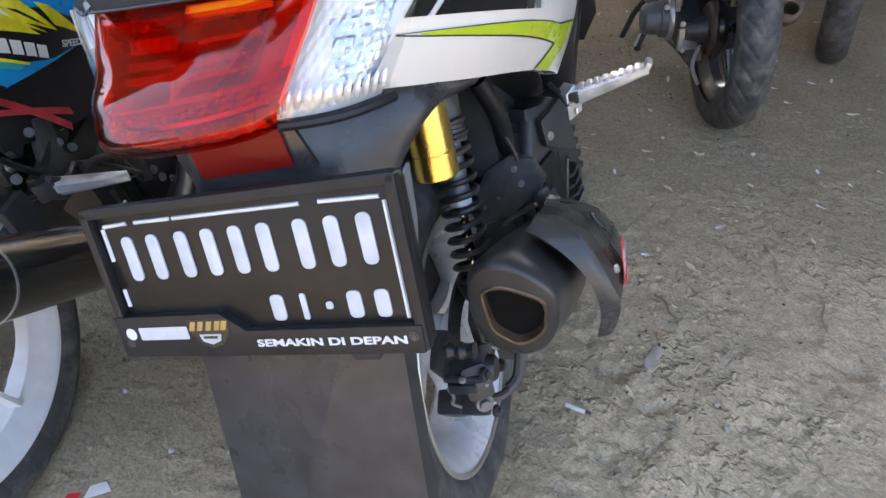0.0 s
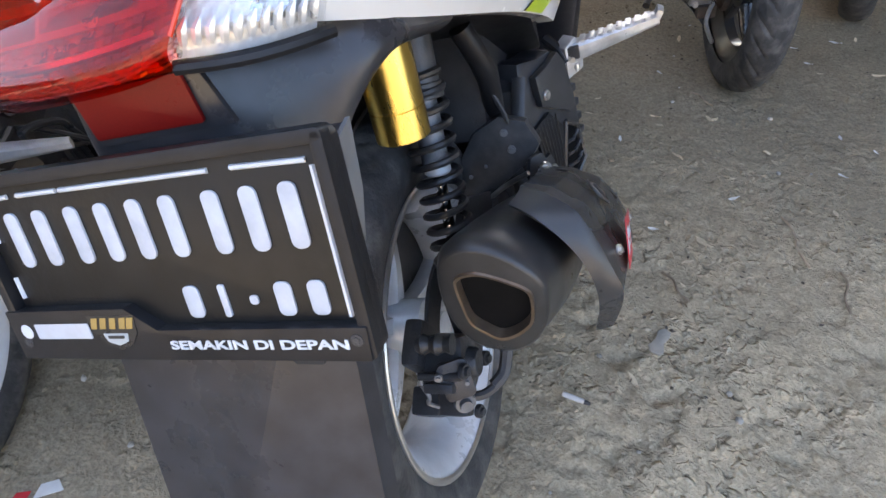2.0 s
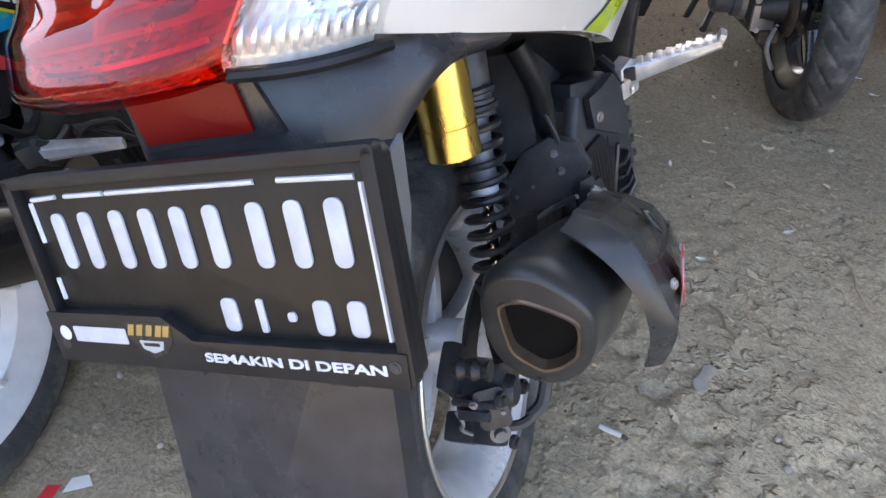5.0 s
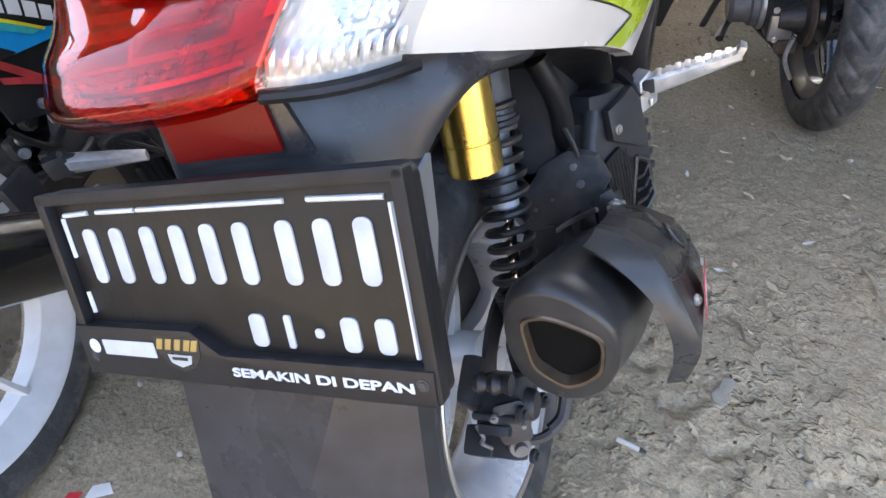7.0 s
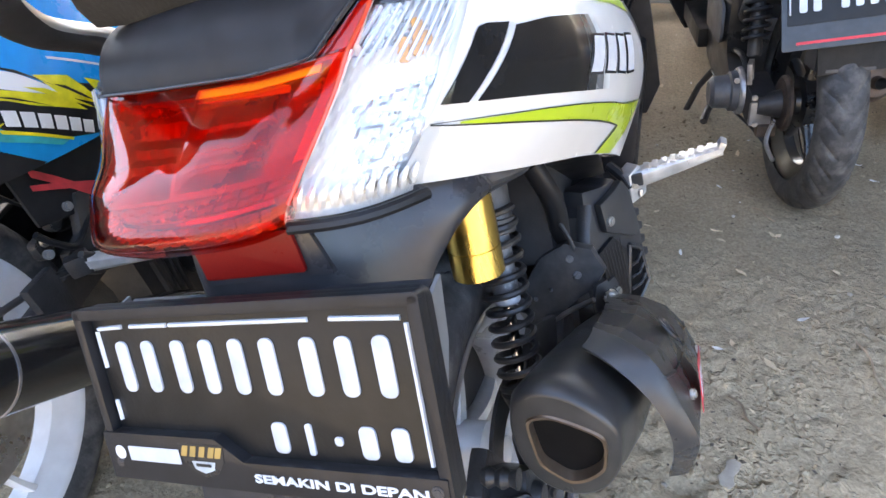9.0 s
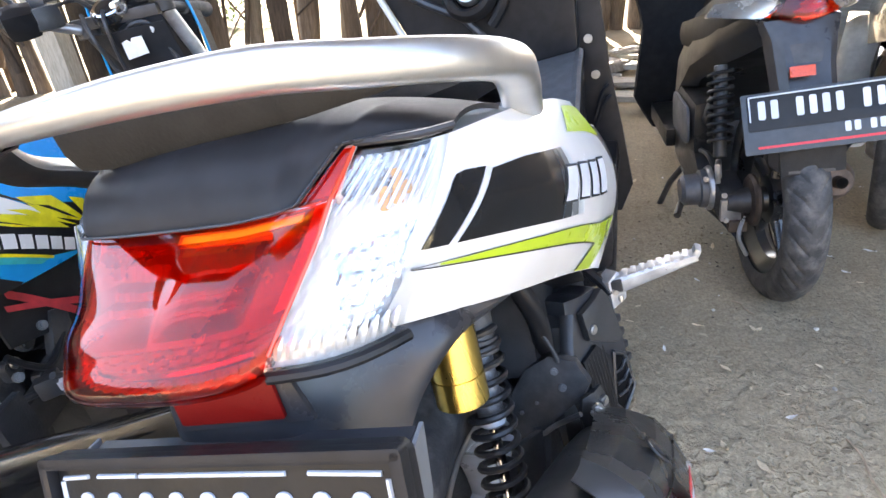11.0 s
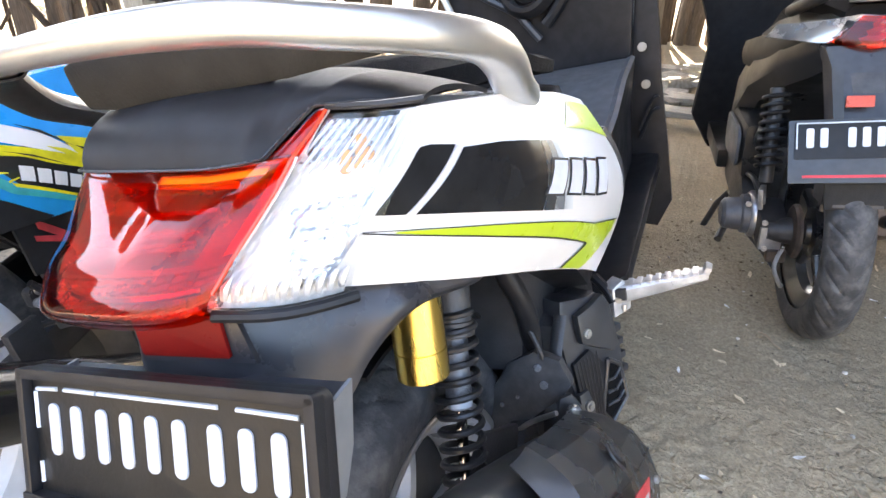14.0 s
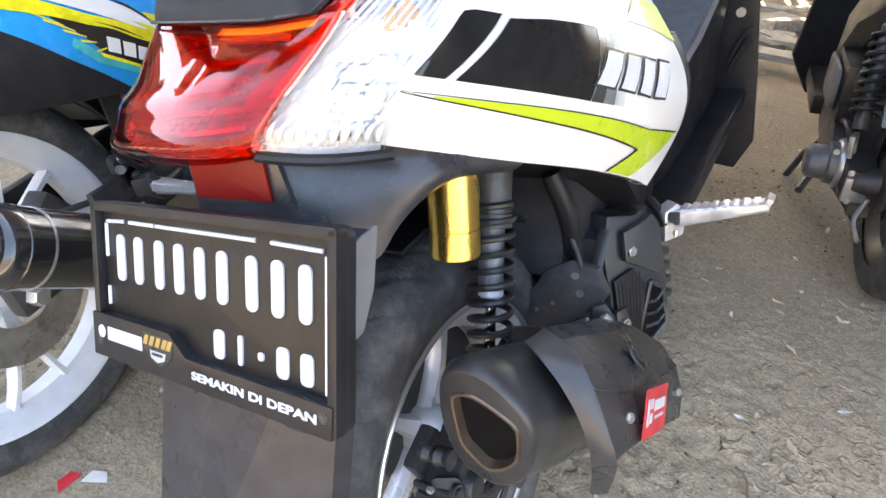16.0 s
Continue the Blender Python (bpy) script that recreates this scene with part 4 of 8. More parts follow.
for s in (1, -1):
    rows = [[side_lens(u, v, 0, s) for u in np.linspace(0, 1, 9)] for v in np.linspace(0, 1, 13)]
    cl = part("side_lamp", shell(rows, 0.002), LENS_CLEAR, scooter, "clear turn signal lens with ribbed reflector", angle=60)
    bk = []
    fr = random.Random(21)
    jag = [[fr.uniform(-1, 1) for _ in range(41)] for _ in range(61)]
    for j, v in enumerate(np.linspace(0.03, 0.98, 61)):
        row = []
        for i, u in enumerate(np.linspace(0.02, 0.98, 41)):
            d = 0.011 + 0.004 * math.sin(u * 3.1) * math.sin(v * 3.1)
            if v > 0.80:
                d += 0.0035 * abs(((u * 11 - v * 6) % 1.0) - 0.5)
            elif 0.36 < u < 0.95 and 0.18 < v < 0.60:
                d += 0.0011 * jag[j // 3][i // 2] + 0.0005 * jag[j][i]
            else:
                d += 0.0007 * (((i // 2) + (j // 4)) % 2)
            row.append(side_lens(u, v, -d, s))
        bk.append(row)
    bowl_bm = shell(bk, 0.0015)
    for f in bowl_bm.faces:
        q = f.calc_center_median()
        f.material_index = 1 if q.z > 0.738 or (0.668 < q.z < 0.715 and abs(q.x) > 0.098) else 0
    part("reflector_bowl", bowl_bm, [LAMP_BODY, LAMP_FACET], cl, angle=6)
    for k in range(11):
        u0 = 0.08 + 0.085 * k
        part("lens_rib", tube([side_lens(u0 + 0.5 * (q - 0.85), q, -0.006, s) for q in np.linspace(0.72, 0.97, 6)], 0.0012, 5), LAMP_BOWL, cl)
        part("lens_tooth", tube([side_lens(u0, q, -0.004, s) for q in np.linspace(0.10, 0.24, 4)], [0.002, 0.0028, 0.0028, 0.001], 6), LAMP_BOWL, cl)
    for cu, cv in ((0.50, 0.74), (0.60, 0.76), (0.47, 0.79), (0.57, 0.815), (0.66, 0.80), (0.54, 0.865)):
        c0 = side_lens(cu, cv, -0.009, s)
        part("bulb", prism(rounded(0.007, 0.0085, 0.002, 2), basis(c0, side_lens(cu + 0.1, cv, -0.009, s) - c0, side_lens(cu, cv + 0.1, -0.009, s) - c0), 0.002, 0.0006), AMBER, cl)


    part("lens_edge_trim", tube([side_lens(u, 0.0, 0.0, s) + Vector((0, 0.001, -0.003)) for u in np.linspace(-0.02, 1.05, 9)], 0.0042, 8), BLACK, cl)


# side panels
LOW = smooth(((0.114, 0.387, 0.660), (0.150, 0.50, 0.605), (0.178, 0.62, 0.549), (0.190, 0.71, 0.502), (0.190, 0.758, 0.474)), 8)
TOP = smooth(((0.172, 0.456, 0.755), (0.182, 0.53, 0.742), (0.189, 0.61, 0.726), (0.197, 0.69, 0.706), (0.203, 0.752, 0.684)), 8)


def at(curve, u):
    k = min(u, 1.0) * (len(curve) - 1)
    i = max(0, min(int(k), len(curve) - 2))
    return curve[i].lerp(curve[i + 1], k - i)


def panel(u, v, out=0.0, s=1):
    p = at(LOW, u).lerp(at(TOP, u), v)
    bow = math.sin(math.pi * v)
    p = p + Vector((0.010 + 0.020 * min(1.0, u / 0.35), 0.0, 0.0)) * bow + Vector((0.004, 0.050, 0)) * bow * max(0.0, u - 0.7) / 0.3 * (1.2 - v) + Vector((0.95, -0.18, 0.25)) * out
    return Vector((s * p.x, p.y, p.z))


def strip(upper, lower, out, n=24, m=5, s=1):
    a, b = resample([(u, v, 0) for u, v in upper], n), resample([(u, v, 0) for u, v in lower], n)
    return grid([[panel(*(p.lerp(q, k / (m - 1)))[:2], out, s) for k in range(m)] for p, q in zip(a, b)])[0]


for s in (1, -1):
    rows = [[panel(u, v, 0, s) for v in np.linspace(0, 1, 15)] for u in np.linspace(-0.03, 1, 27)]
    bm = grid(rows)[0]
    for e, d in ((0.0, (-0.02, 0.012, -0.004)), (1.0, (-0.03, 0.004, 0.006))):
        edge = [panel(u, e, 0, s) for u in np.linspace(0, 1, 25)]
        grid([edge, [p + Vector((s * d[0], d[1], d[2])) for p in edge]], False, bm)
    back = [panel(0, v, 0, s) for v in np.linspace(0, 1, 15)]
    grid([back, [p + Vector((s * -0.014, -0.004, 0)) for p in back]], False, bm)
    front = [panel(1, v, 0, s) for v in np.linspace(0, 1, 15)]
    grid([front, [p + Vector((s * -0.03, 0.012, 0)) for p in front]], False, bm)
    cap = [[panel(1, v, 0, s) + Vector((s * dx, dy, 0)) for dx, dy in ((-0.010, -0.004), (-0.001, 0.006), (-0.002, 0.026), (-0.014, 0.038), (-0.040, 0.044))] for v in np.linspace(0.12, 0.80, 13)]
    part("panel_end_cap", shell(cap, 0.002), FENDER, scooter, "dark grey end piece of the side panel")
    cowl = part("side_panel", bm, WHITE, scooter, "glossy white side panel with lime and black stickers")
    part("dark_sticker", strip([(-0.018, 0.42), (0.03, 0.755), (0.05, 0.772), (0.132, 0.758)], [(-0.020, 0.392), (0.0, 0.390), (0.03, 0.388), (0.060, 0.386)], 0.0012, 14, 9, s=s), STICKER, cowl)
    # white ink strip painted in as gloss on the dark sticker
    part("painted_gloss", strip([(0.134, 0.757), (0.150, 0.742)], [(0.062, 0.386), (0.078, 0.385)], 0.0014, 5, 9, s=s), WHITE_INK, cowl)
    part("dark_sticker", strip([(0.152, 0.738), (0.26, 0.752), (0.42, 0.745)], [(0.080, 0.385), (0.24, 0.375), (0.385, 0.362)], 0.0012, 18, 9, s=s), STICKER, cowl)
    for k, ink in enumerate((FADE_DARK, FADE_MID, GREY_INK)):
        ta, tb, ba, bb = 0.423 + 0.030 * k, 0.452 + 0.030 * k, 0.388 + 0.045 * k, 0.432 + 0.045 * k
        part("fading_sticker", strip([(ta, 0.745), (tb, 0.743)], [(ba, 0.362), (bb, 0.361)], 0.0012, 6, 7, s=s), ink, cowl)
    part("lime_stripe", strip([(0.06, 0.294), (0.26, 0.300), (0.60, 0.285), (0.945, 0.264)], [(0.06, 0.284), (0.26, 0.236), (0.46, 0.198), (0.66, 0.162)], 0.0012, s=s), LIME, cowl)
    part("lime_tail", strip([(0.66, 0.164), (0.61, 0.085), (0.555, 0.004)], [(0.945, 0.262), (0.80, 0.11), (0.690, 0.004)], 0.0012, s=s), LIME, cowl)
    part("stripe_outline", strip([(-0.025, 0.301), (0.26, 0.305), (0.95, 0.270)], [(-0.025, 0.297), (0.26, 0.299), (0.95, 0.262)], 0.0016, m=2, s=s), INK, cowl)
    part("stripe_outline", strip([(-0.025, 0.297), (0.26, 0.240), (0.46, 0.202), (0.66, 0.166)], [(-0.025, 0.290), (0.26, 0.231), (0.46, 0.192), (0.672, 0.154)], 0.0018, m=2, s=s), INK, cowl)
    part("stripe_outline", strip([(0.662, 0.164), (0.606, 0.085), (0.550, 0.004)], [(0.672, 0.158), (0.613, 0.080), (0.558, 0.002)], 0.0019, m=2, s=s), INK, cowl)
    part("lime_flash", strip([(0.76, 0.955), (0.90, 0.965), (1.0, 0.96)], [(0.62, 0.815), (0.82, 0.80), (1.0, 0.77)], 0.0012, s=s), LIME, cowl)
    for k in range(4):
        u0 = 0.440 + 0.100 * k
        part("letter_bar", strip([(u0 + 0.006, 0.632), (u0 + 0.080, 0.628)], [(u0 - 0.048, 0.452), (u0 + 0.022, 0.448)], 0.0024, 5, 5, s=s), WHITE_INK, cowl)
        part("letter_shadow", strip([(u0, 0.648), (u0 + 0.090, 0.642)], [(u0 - 0.060, 0.438), (u0 + 0.028, 0.436)], 0.0017, 5, 5, s=s), FADE_DARK, cowl)

# black body core, tail cover, seat, under-seat pad
core = []
for y, w0, z0, w1, z1 in ((0.445, 0.085, 0.650, 0.10, 0.735), (0.47, 0.115, 0.640, 0.15, 0.752), (0.55, 0.145, 0.600, 0.165, 0.735), (0.66, 0.165, 0.545, 0.175, 0.712), (0.76, 0.165, 0.480, 0.18, 0.690),
                          (0.86, 0.150, 0.400, 0.15, 0.680), (1.00, 0.120, 0.330, 0.12, 0.660), (1.10, 0.100, 0.320, 0.10, 0.620)):
    core.append([(-w0, y, z0), (-w0 * 0.5, y, z0 - 0.012), (w0 * 0.5, y, z0 - 0.012), (w0, y, z0), (w1, y, (z0 + z1) / 2), (w1 * 0.96, y, z1), (w1 * 0.5, y, z1 + 0.012), (-w1 * 0.5, y, z1 + 0.012), (-w1 * 0.96, y, z1), (-w1, y, (z0 + z1) / 2)])
part("body", loft(core), BLACK, scooter)
low_edge = [Vector((-0.172, 0.458, 0.757)), Vector((-0.135, 0.428, 0.752))] + [p + Vector((0, -0.0012, 0.0012)) for p in lens_row(LEVELS[0]) if p.x < 0.074] + [Vector((0.080, 0.4025, 0.7465)), Vector((0.087, 0.410, 0.7525)), Vector((0.094, 0.418, 0.7585)), Vector((0.101, 0.4255, 0.7640)), Vector((0.108, 0.4325, 0.7695)), Vector((0.140, 0.446, 0.765)), Vector((0.172, 0.457, 0.758))]
top_edge = smooth(((-0.170, 0.545, 0.742), (-0.130, 0.490, 0.790), (-0.06, 0.468, 0.798), (0.03, 0.470, 0.794), (0.10, 0.488, 0.786), (0.150, 0.52, 0.765), (0.178, 0.56, 0.742)), 6)
la, ta = resample(low_edge, 121), resample(top_edge, 121)
cover = []
for k in range(11):
    f = k / 10
    cover.append([a.lerp(b, f) + Vector((0, -0.013, 0.010)) * math.sin(math.pi * f) ** 0.8 for a, b in zip(la, ta)])
part("tail_cover", shell(cover, 0.004), COVER, scooter, "black plastic tail cover above the lamp")
part("cover_edge", tube([p + Vector((0, -0.0035, 0.0015)) for p in la[8:-4]], 0.0010, 6), SHIELD, scooter, "grey edge of the tail cover")
part("cover_trim", tube([side_lens(u, 1.0, 0.001) + Vector((0, 0.003, 0.004)) for u in np.linspace(0, 1, 8)], 0.0025, 6), FENDER, scooter)
sec = []
for y, w, z0, z1 in ((0.470, 0.075, 0.755, 0.788), (0.50, 0.110, 0.750, 0.790), (0.60, 0.145, 0.740, 0.780), (0.75, 0.150, 0.725, 0.757), (0.85, 0.135, 0.705, 0.737), (1.0, 0.110, 0.680, 0.712), (1.10, 0.08, 0.67, 0.698)):
    sec.append([(-w, y, z0), (w, y, z0), (w * 1.04, y, (z0 + z1) / 2), (w * 0.9, y, z1 - 0.006), (w * 0.5, y, z1), (-w * 0.5, y, z1), (-w * 0.9, y, z1 - 0.006), (-w * 1.04, y, (z0 + z1) / 2)])
part("seat", loft(sec), SEAT, scooter, "black vinyl seat")
pad = prism([(-0.104, 0.004), (-0.108, 0.020), (-0.104, 0.040), (-0.08, 0.046), (0.09, 0.046), (0.125, 0.034), (0.165, 0.018), (0.168, 0.002), (0.08, -0.002), (-0.08, 0.000)], basis((0.0, 0.441, 0.792), (1, 0.10, -0.02), (0, -0.25, 0.97)), -0.012, 0.004)
pad_ob = part("under_rail_pad", pad, PAD, scooter, "worn grey rubber pad under the grab rail")
for k in range(8):
    part("pad_stud", between((-0.070 + 0.023 * k, 0.440 + 0.0023 * k, 0.796 - 0.0003 * k), (-0.070 + 0.023 * k, 0.442 + 0.0023 * k, 0.7935 - 0.0003 * k), 0.0045, 0.0030, 8), PAD, pad_ob)

# grab rail: one casting round the tail
right_half = ((0.183, 0.622, 0.722), (0.190, 0.588, 0.736), (0.200, 0.548, 0.760), (0.204, 0.505, 0.780), (0.190, 0.452, 0.797), (0.150, 0.402, 0.816), (0.110, 0.376, 0.829), (0.055, 0.362, 0.837))
left_half = ((-0.055, 0.362, 0.843), (-0.105, 0.376, 0.842), (-0.145, 0.402, 0.834), (-0.190, 0.452, 0.812), (-0.204, 0.505, 0.792), (-0.200, 0.548, 0.766), (-0.190, 0.588, 0.738), (-0.183, 0.622, 0.722))
loop = smooth(right_half + ((0, 0.358, 0.841),) + left_half, 5)
rows = []
n = len(loop)
for i, (c, sd, u) in enumerate(frames_along(loop)):
    f = min(i, n - 1 - i) / (n / 2)
    side = max(0.0, min(1.0, (0.10 - c.x) / 0.18))
    w, h = 0.017 - 0.002 * f, 0.0128 - 0.0036 * side
    nrm = Vector((c.x * 2.0, c.y - 0.62, 0)).normalized()
    up = Vector((0, 0, 1))
    tng = (loop[min(i + 1, n - 1)] - loop[max(i - 1, 0)]).normalized()
    nrm = (nrm - tng * nrm.dot(tng)).normalized()
    up = nrm.cross(tng)
    up = up if up.z > 0 else -up
    ring = []
    for k in range(16):
        a = 2 * math.pi * k / 16
        ca, sa = math.cos(a), math.sin(a)
        ring.append(c + nrm * w * math.copysign(abs(ca) ** 0.7, ca) + up * h * math.copysign(abs(sa) ** 0.7, sa))
    rows.append(ring)
rail = part("grab_rail", loft(rows), SILVER, scooter, "satin silver grab rail round the tail")
# dark sheet laid under the silver rail in place of its shade
part("rail_under_shade", shell([[r[k] + Vector((0, 0, -0.0022 if k in (11, 12, 13) else -0.0004)) for k in (9, 10, 11, 12, 13, 14, 15)] for r in rows[47:-4]], 0.0015), COVER, rail, "dark sheet under the rail standing in for its shade")

# rear wheel
tyre(scooter, AXLE, 0.254, 0.174, 0.122, 0.004, "dusty black rear tyre", "rear_tyre")
rim(scooter, AXLE, 0.171, 0.104, RIM_SILVER, 5, "rear_rim", hub=0.034, spoke_w=0.030, spoke_x=-0.020, turn=2.27, label="silver cast rear wheel", hub_mat=RIM_SILVER)
for s in (1, -1):
    part("rim_lip", lathe([(0.1705, 0.0), (0.1762, 0.0010), (0.1762, 0.0042), (0.1740, 0.0055), (0.1705, 0.0050), (0.1685, 0.0025)], AXLE + Vector((s * 0.0500, 0, 0)), (s, 0, 0), 72, closed=True), SILVER, scooter, "bright bare rim edge")
part("brake_disc", lathe([(0.062, 0.0), (0.096, 0.0), (0.096, 0.004), (0.062, 0.004)], AXLE + Vector((0.060, 0, 0)), (1, 0, 0), 48, closed=True), ENGINE, scooter)
CC = AXLE + Vector((0.086, -0.087, 0.050))
cal = part("brake_caliper", box(CC, (0.044, 0.056, 0.046), 0.009, Matrix.Rotation(0.75, 4, "X")), DEEP, scooter, "black brake caliper")
part("caliper_bracket", box(CC + Vector((-0.026, 0.012, 0.0)), (0.020, 0.048, 0.090), 0.008, Matrix.Rotation(0.4, 4, "X")), DEEP, cal)
part("caliper_rib", box(CC + Vector((0.002, -0.030, 0.002)), (0.030, 0.010, 0.034), 0.004, Matrix.Rotation(0.75, 4, "X")), ENGINE, cal)
part("caliper_bridge", box(CC + Vector((-0.004, -0.020, -0.034)), (0.046, 0.036, 0.024), 0.007, Matrix.Rotation(0.6, 4, "X")), DEEP, cal)
part("caliper_piston", between(CC + Vector((0.012, 0.0, 0.0)), CC + Vector((0.032, 0.0, 0.0)), 0.017, 0.015, 20), DEEP, cal)
part("pad_pin", between(CC + Vector((-0.02, -0.030, 0.018)), CC + Vector((0.026, -0.030, 0.018)), 0.004, 0.004, 10), ENGINE, cal)
for dy, dz, r in ((-0.026, 0.022, 0.008), (0.024, -0.026, 0.008), (-0.030, -0.040, 0.007), (0.020, 0.030, 0.007)):
    bolt("caliper_bolt", CC + Vector((0.025, dy, dz)), (1, -0.2, 0.1), r, 0.008, cal, ENGINE)
part("caliper_boot", tube([CC + Vector((x + 0.004, -0.016, 0.050)) for x in (-0.018, -0.011, -0.004, 0.003, 0.010, 0.018)], [0.007, 0.0105, 0.007, 0.0105, 0.007, 0.010], 14), DEEP, cal)
bolt("pin_bolt", CC + Vector((0.016, -0.030, -0.020)), (0.5, -0.8, 0.3), 0.011, 0.014, cal, CAST)
part("caliper_plate", prism(rounded(0.030, 0.040, 0.006), basis(CC + Vector((0.016, -0.026, 0.010)), (0.9, 0.4, 0), (0, 0.5, 0.86)), 0.006, 0.002), ENGINE, cal)
for dx, dz in ((0.004, 0.024), (0.026, 0.006), (0.008, -0.004)):
    bolt("bleed_screw", CC + Vector((dx, -0.036 + 0.4 * dx, dz)), (0.3, -0.9, 0.4), 0.0040, 0.006, cal, CAST)
part("pad_spring", tube(smooth([CC + Vector(p) for p in ((-0.018, -0.034, 0.008), (-0.012, -0.040, -0.002), (-0.018, -0.038, -0.016), (-0.010, -0.036, -0.026))], 5), 0.0022, 6), CAST, cal)
part("caliper_foot", box(CC + Vector((-0.026, -0.024, -0.036)), (0.030, 0.030, 0.030), 0.006, Matrix.Rotation(0.5, 4, "X")), DEEP, cal)
part("brake_hose", tube(smooth([CC + Vector(p) for p in ((0.016, -0.026, -0.022), (0.034, -0.014, -0.032), (0.050, 0.008, -0.026), (0.056, 0.04, 0.004), (0.044, 0.12, 0.06))], 6), 0.0050, 8), DEEP, cal)
part("hose_spring", tube(smooth([CC + Vector(p) for p in ((0.040, -0.006, -0.031), (0.050, 0.008, -0.026), (0.0545, 0.028, -0.006))], 5), 0.0066, 8), ENGINE, cal)
part("axle_nut", between(AXLE + Vector((0.085, 0, 0)), AXLE + Vector((0.125, 0, 0)), 0.016, 0.014, 6), STEEL, scooter)

# swing arm and engine on the right, drive case on the left
arm = []
for k in range(10):
    f = k / 9
    c = AXLE.lerp(Vector((0.0, 0.80, 0.345)), f) + Vector((0.104 - 0.020 * f, 0, -0.045 * f))
    hh = 0.036 + 0.014 * f
    arm.append([c + Vector((dx, dz * 0.25 * hh, dz * hh)) for dx, dz in ((-0.014, -0.9), (0.010, -1), (0.018, -0.6), (0.020, 0), (0.018, 0.6), (0.010, 1), (-0.014, 0.9), (-0.016, 0))])
part("swing_arm", loft(arm), DEEP, scooter, "dark dusty swing arm")
casing = part("arm_casing", prism([(0.044, 0.262), (0.074, 0.292), (0.106, 0.322), (0.150, 0.354), (0.163, 0.372), (0.150, 0.402), (0.118, 0.412), (0.084, 0.396), (0.058, 0.360), (0.040, 0.300)], basis((0, 0.600, 0), (1, 0, 0), (0, 0.25, 0.97)), 0.018, 0.006), CASING, scooter, "dusty dark grey casing with a rolled steel edge")
for x, z, r in ((0.122, 0.392, 0.0060), (0.128, 0.370, 0.0065), (0.070, 0.340, 0.0035), (0.092, 0.352, 0.0030)):
    bolt("casing_bolt", basis((0, 0.600, 0), (1, 0, 0), (0, 0.25, 0.97)) @ Vector((x, z, 0.018)), (0.2, -0.95, 0.25), r * 0.8, 0.005, casing, CAST)
part("arm_web", prism([(0.435, 0.300), (0.600, 0.280), (0.640, 0.330), (0.560, 0.385), (0.500, 0.372), (0.440, 0.345)], basis((0.090, 0, 0), (0, 1, 0), (0, 0, 1)), 0.010, 0.003), DEEP, scooter)
part("pipe_guard", tube(smooth(((0.047, 0.640, 0.257), (0.075, 0.648, 0.2915), (0.107, 0.650, 0.3215), (0.150, 0.6410, 0.3500)), 6), 0.0032, 8), STEEL, scooter)
part("fan_case", lathe([(0, 0.05), (0.075, 0.05), (0.092, 0.035), (0.095, 0), (0, 0)], (0.085, 0.745, 0.255), (1, 0, 0), 36), BLACK, scooter)
part("engine_block", box((0.03, 0.86, 0.30), (0.20, 0.22, 0.20), 0.02), DEEP, scooter)
part("cylinder", box((0.02, 0.80, 0.42), (0.17, 0.20, 0.16), 0.02, Matrix.Rotation(-0.3, 4, "X")), DEEP, scooter)
RC = basis((0.158, 0.80, 0.335), (0.50, 0.86, -0.05), (-0.05, 0.10, 0.97))
cov = [(-0.040, 0.085), (0.003, 0.073), (0.026, 0.073), (0.038, 0.055), (0.046, 0.022), (0.056, -0.022), (0.052, -0.095), (0.040, -0.117), (0.006, -0.132), (-0.043, -0.104), (-0.046, -0.056), (-0.049, -0.011), (-0.052, 0.032)]
rad = part("radiator_cover", prism(cov, RC @ Matrix.Translation((0, 0, -0.050)), 0.050, 0.006), RAD, scooter, "dark grey vented radiator cover")
part("cover_block", prism([(-0.026, 0.060), (0.004, 0.064), (0.026, 0.072), (0.037, 0.052), (0.042, -0.010), (0.030, -0.018), (-0.026, 0.018)], RC @ Matrix.Translation((0, 0, 0.0005)), 0.012, 0.005), SHIELD, rad)
# thin near-black plate painted as the dark of the vent opening
part("vent_opening", prism([(0.021, -0.034), (0.039, -0.048), (0.042, -0.100), (0.010, -0.119), (0.0, -0.102)], RC @ Matrix.Translation((0, 0, 0.0008)), 0.0012, 0.0003), HOLE_SHADE, rad)
part("vent_rim", tube([RC @ Vector((x, y, 0.003)) for x, y in ((0.022, -0.030), (0.043, -0.046), (0.047, -0.102), (0.010, -0.125), (-0.005, -0.102), (0.022, -0.030))], 0.0035, 6), SHIELD, rad)
for k in range(3):
    part("vent_louvre", tube([RC @ Vector((0.014 - 0.004 * k, -0.060 - 0.018 * k, 0.003)), RC @ Vector((0.028, -0.062 - 0.018 * k, 0.004)), RC @ Vector((0.042, -0.054 - 0.018 * k, 0.003))], 0.0028, 6), SHIELD, rad)
part("cover_band", prism([(-0.044, -0.006), (-0.010, 0.002), (0.012, -0.030), (-0.006, -0.100), (0.002, -0.124), (-0.036, -0.106), (-0.042, -0.055)], RC @ Matrix.Translation((0, 0, 0.0005)), 0.006, 0.002), BLACK, rad, "black ribbed band of the cover")
for k in range(7):
    part("cover_groove", tube([RC @ Vector((-0.038 + 0.0065 * k, -0.006, 0.0064)), RC @ Vector((-0.037 + 0.006 * k, -0.05, 0.0070)), RC @ Vector((-0.034 + 0.0045 * k, -0.098 - 0.002 * k, 0.0064))], 0.0011, 6), BLACK, rad)
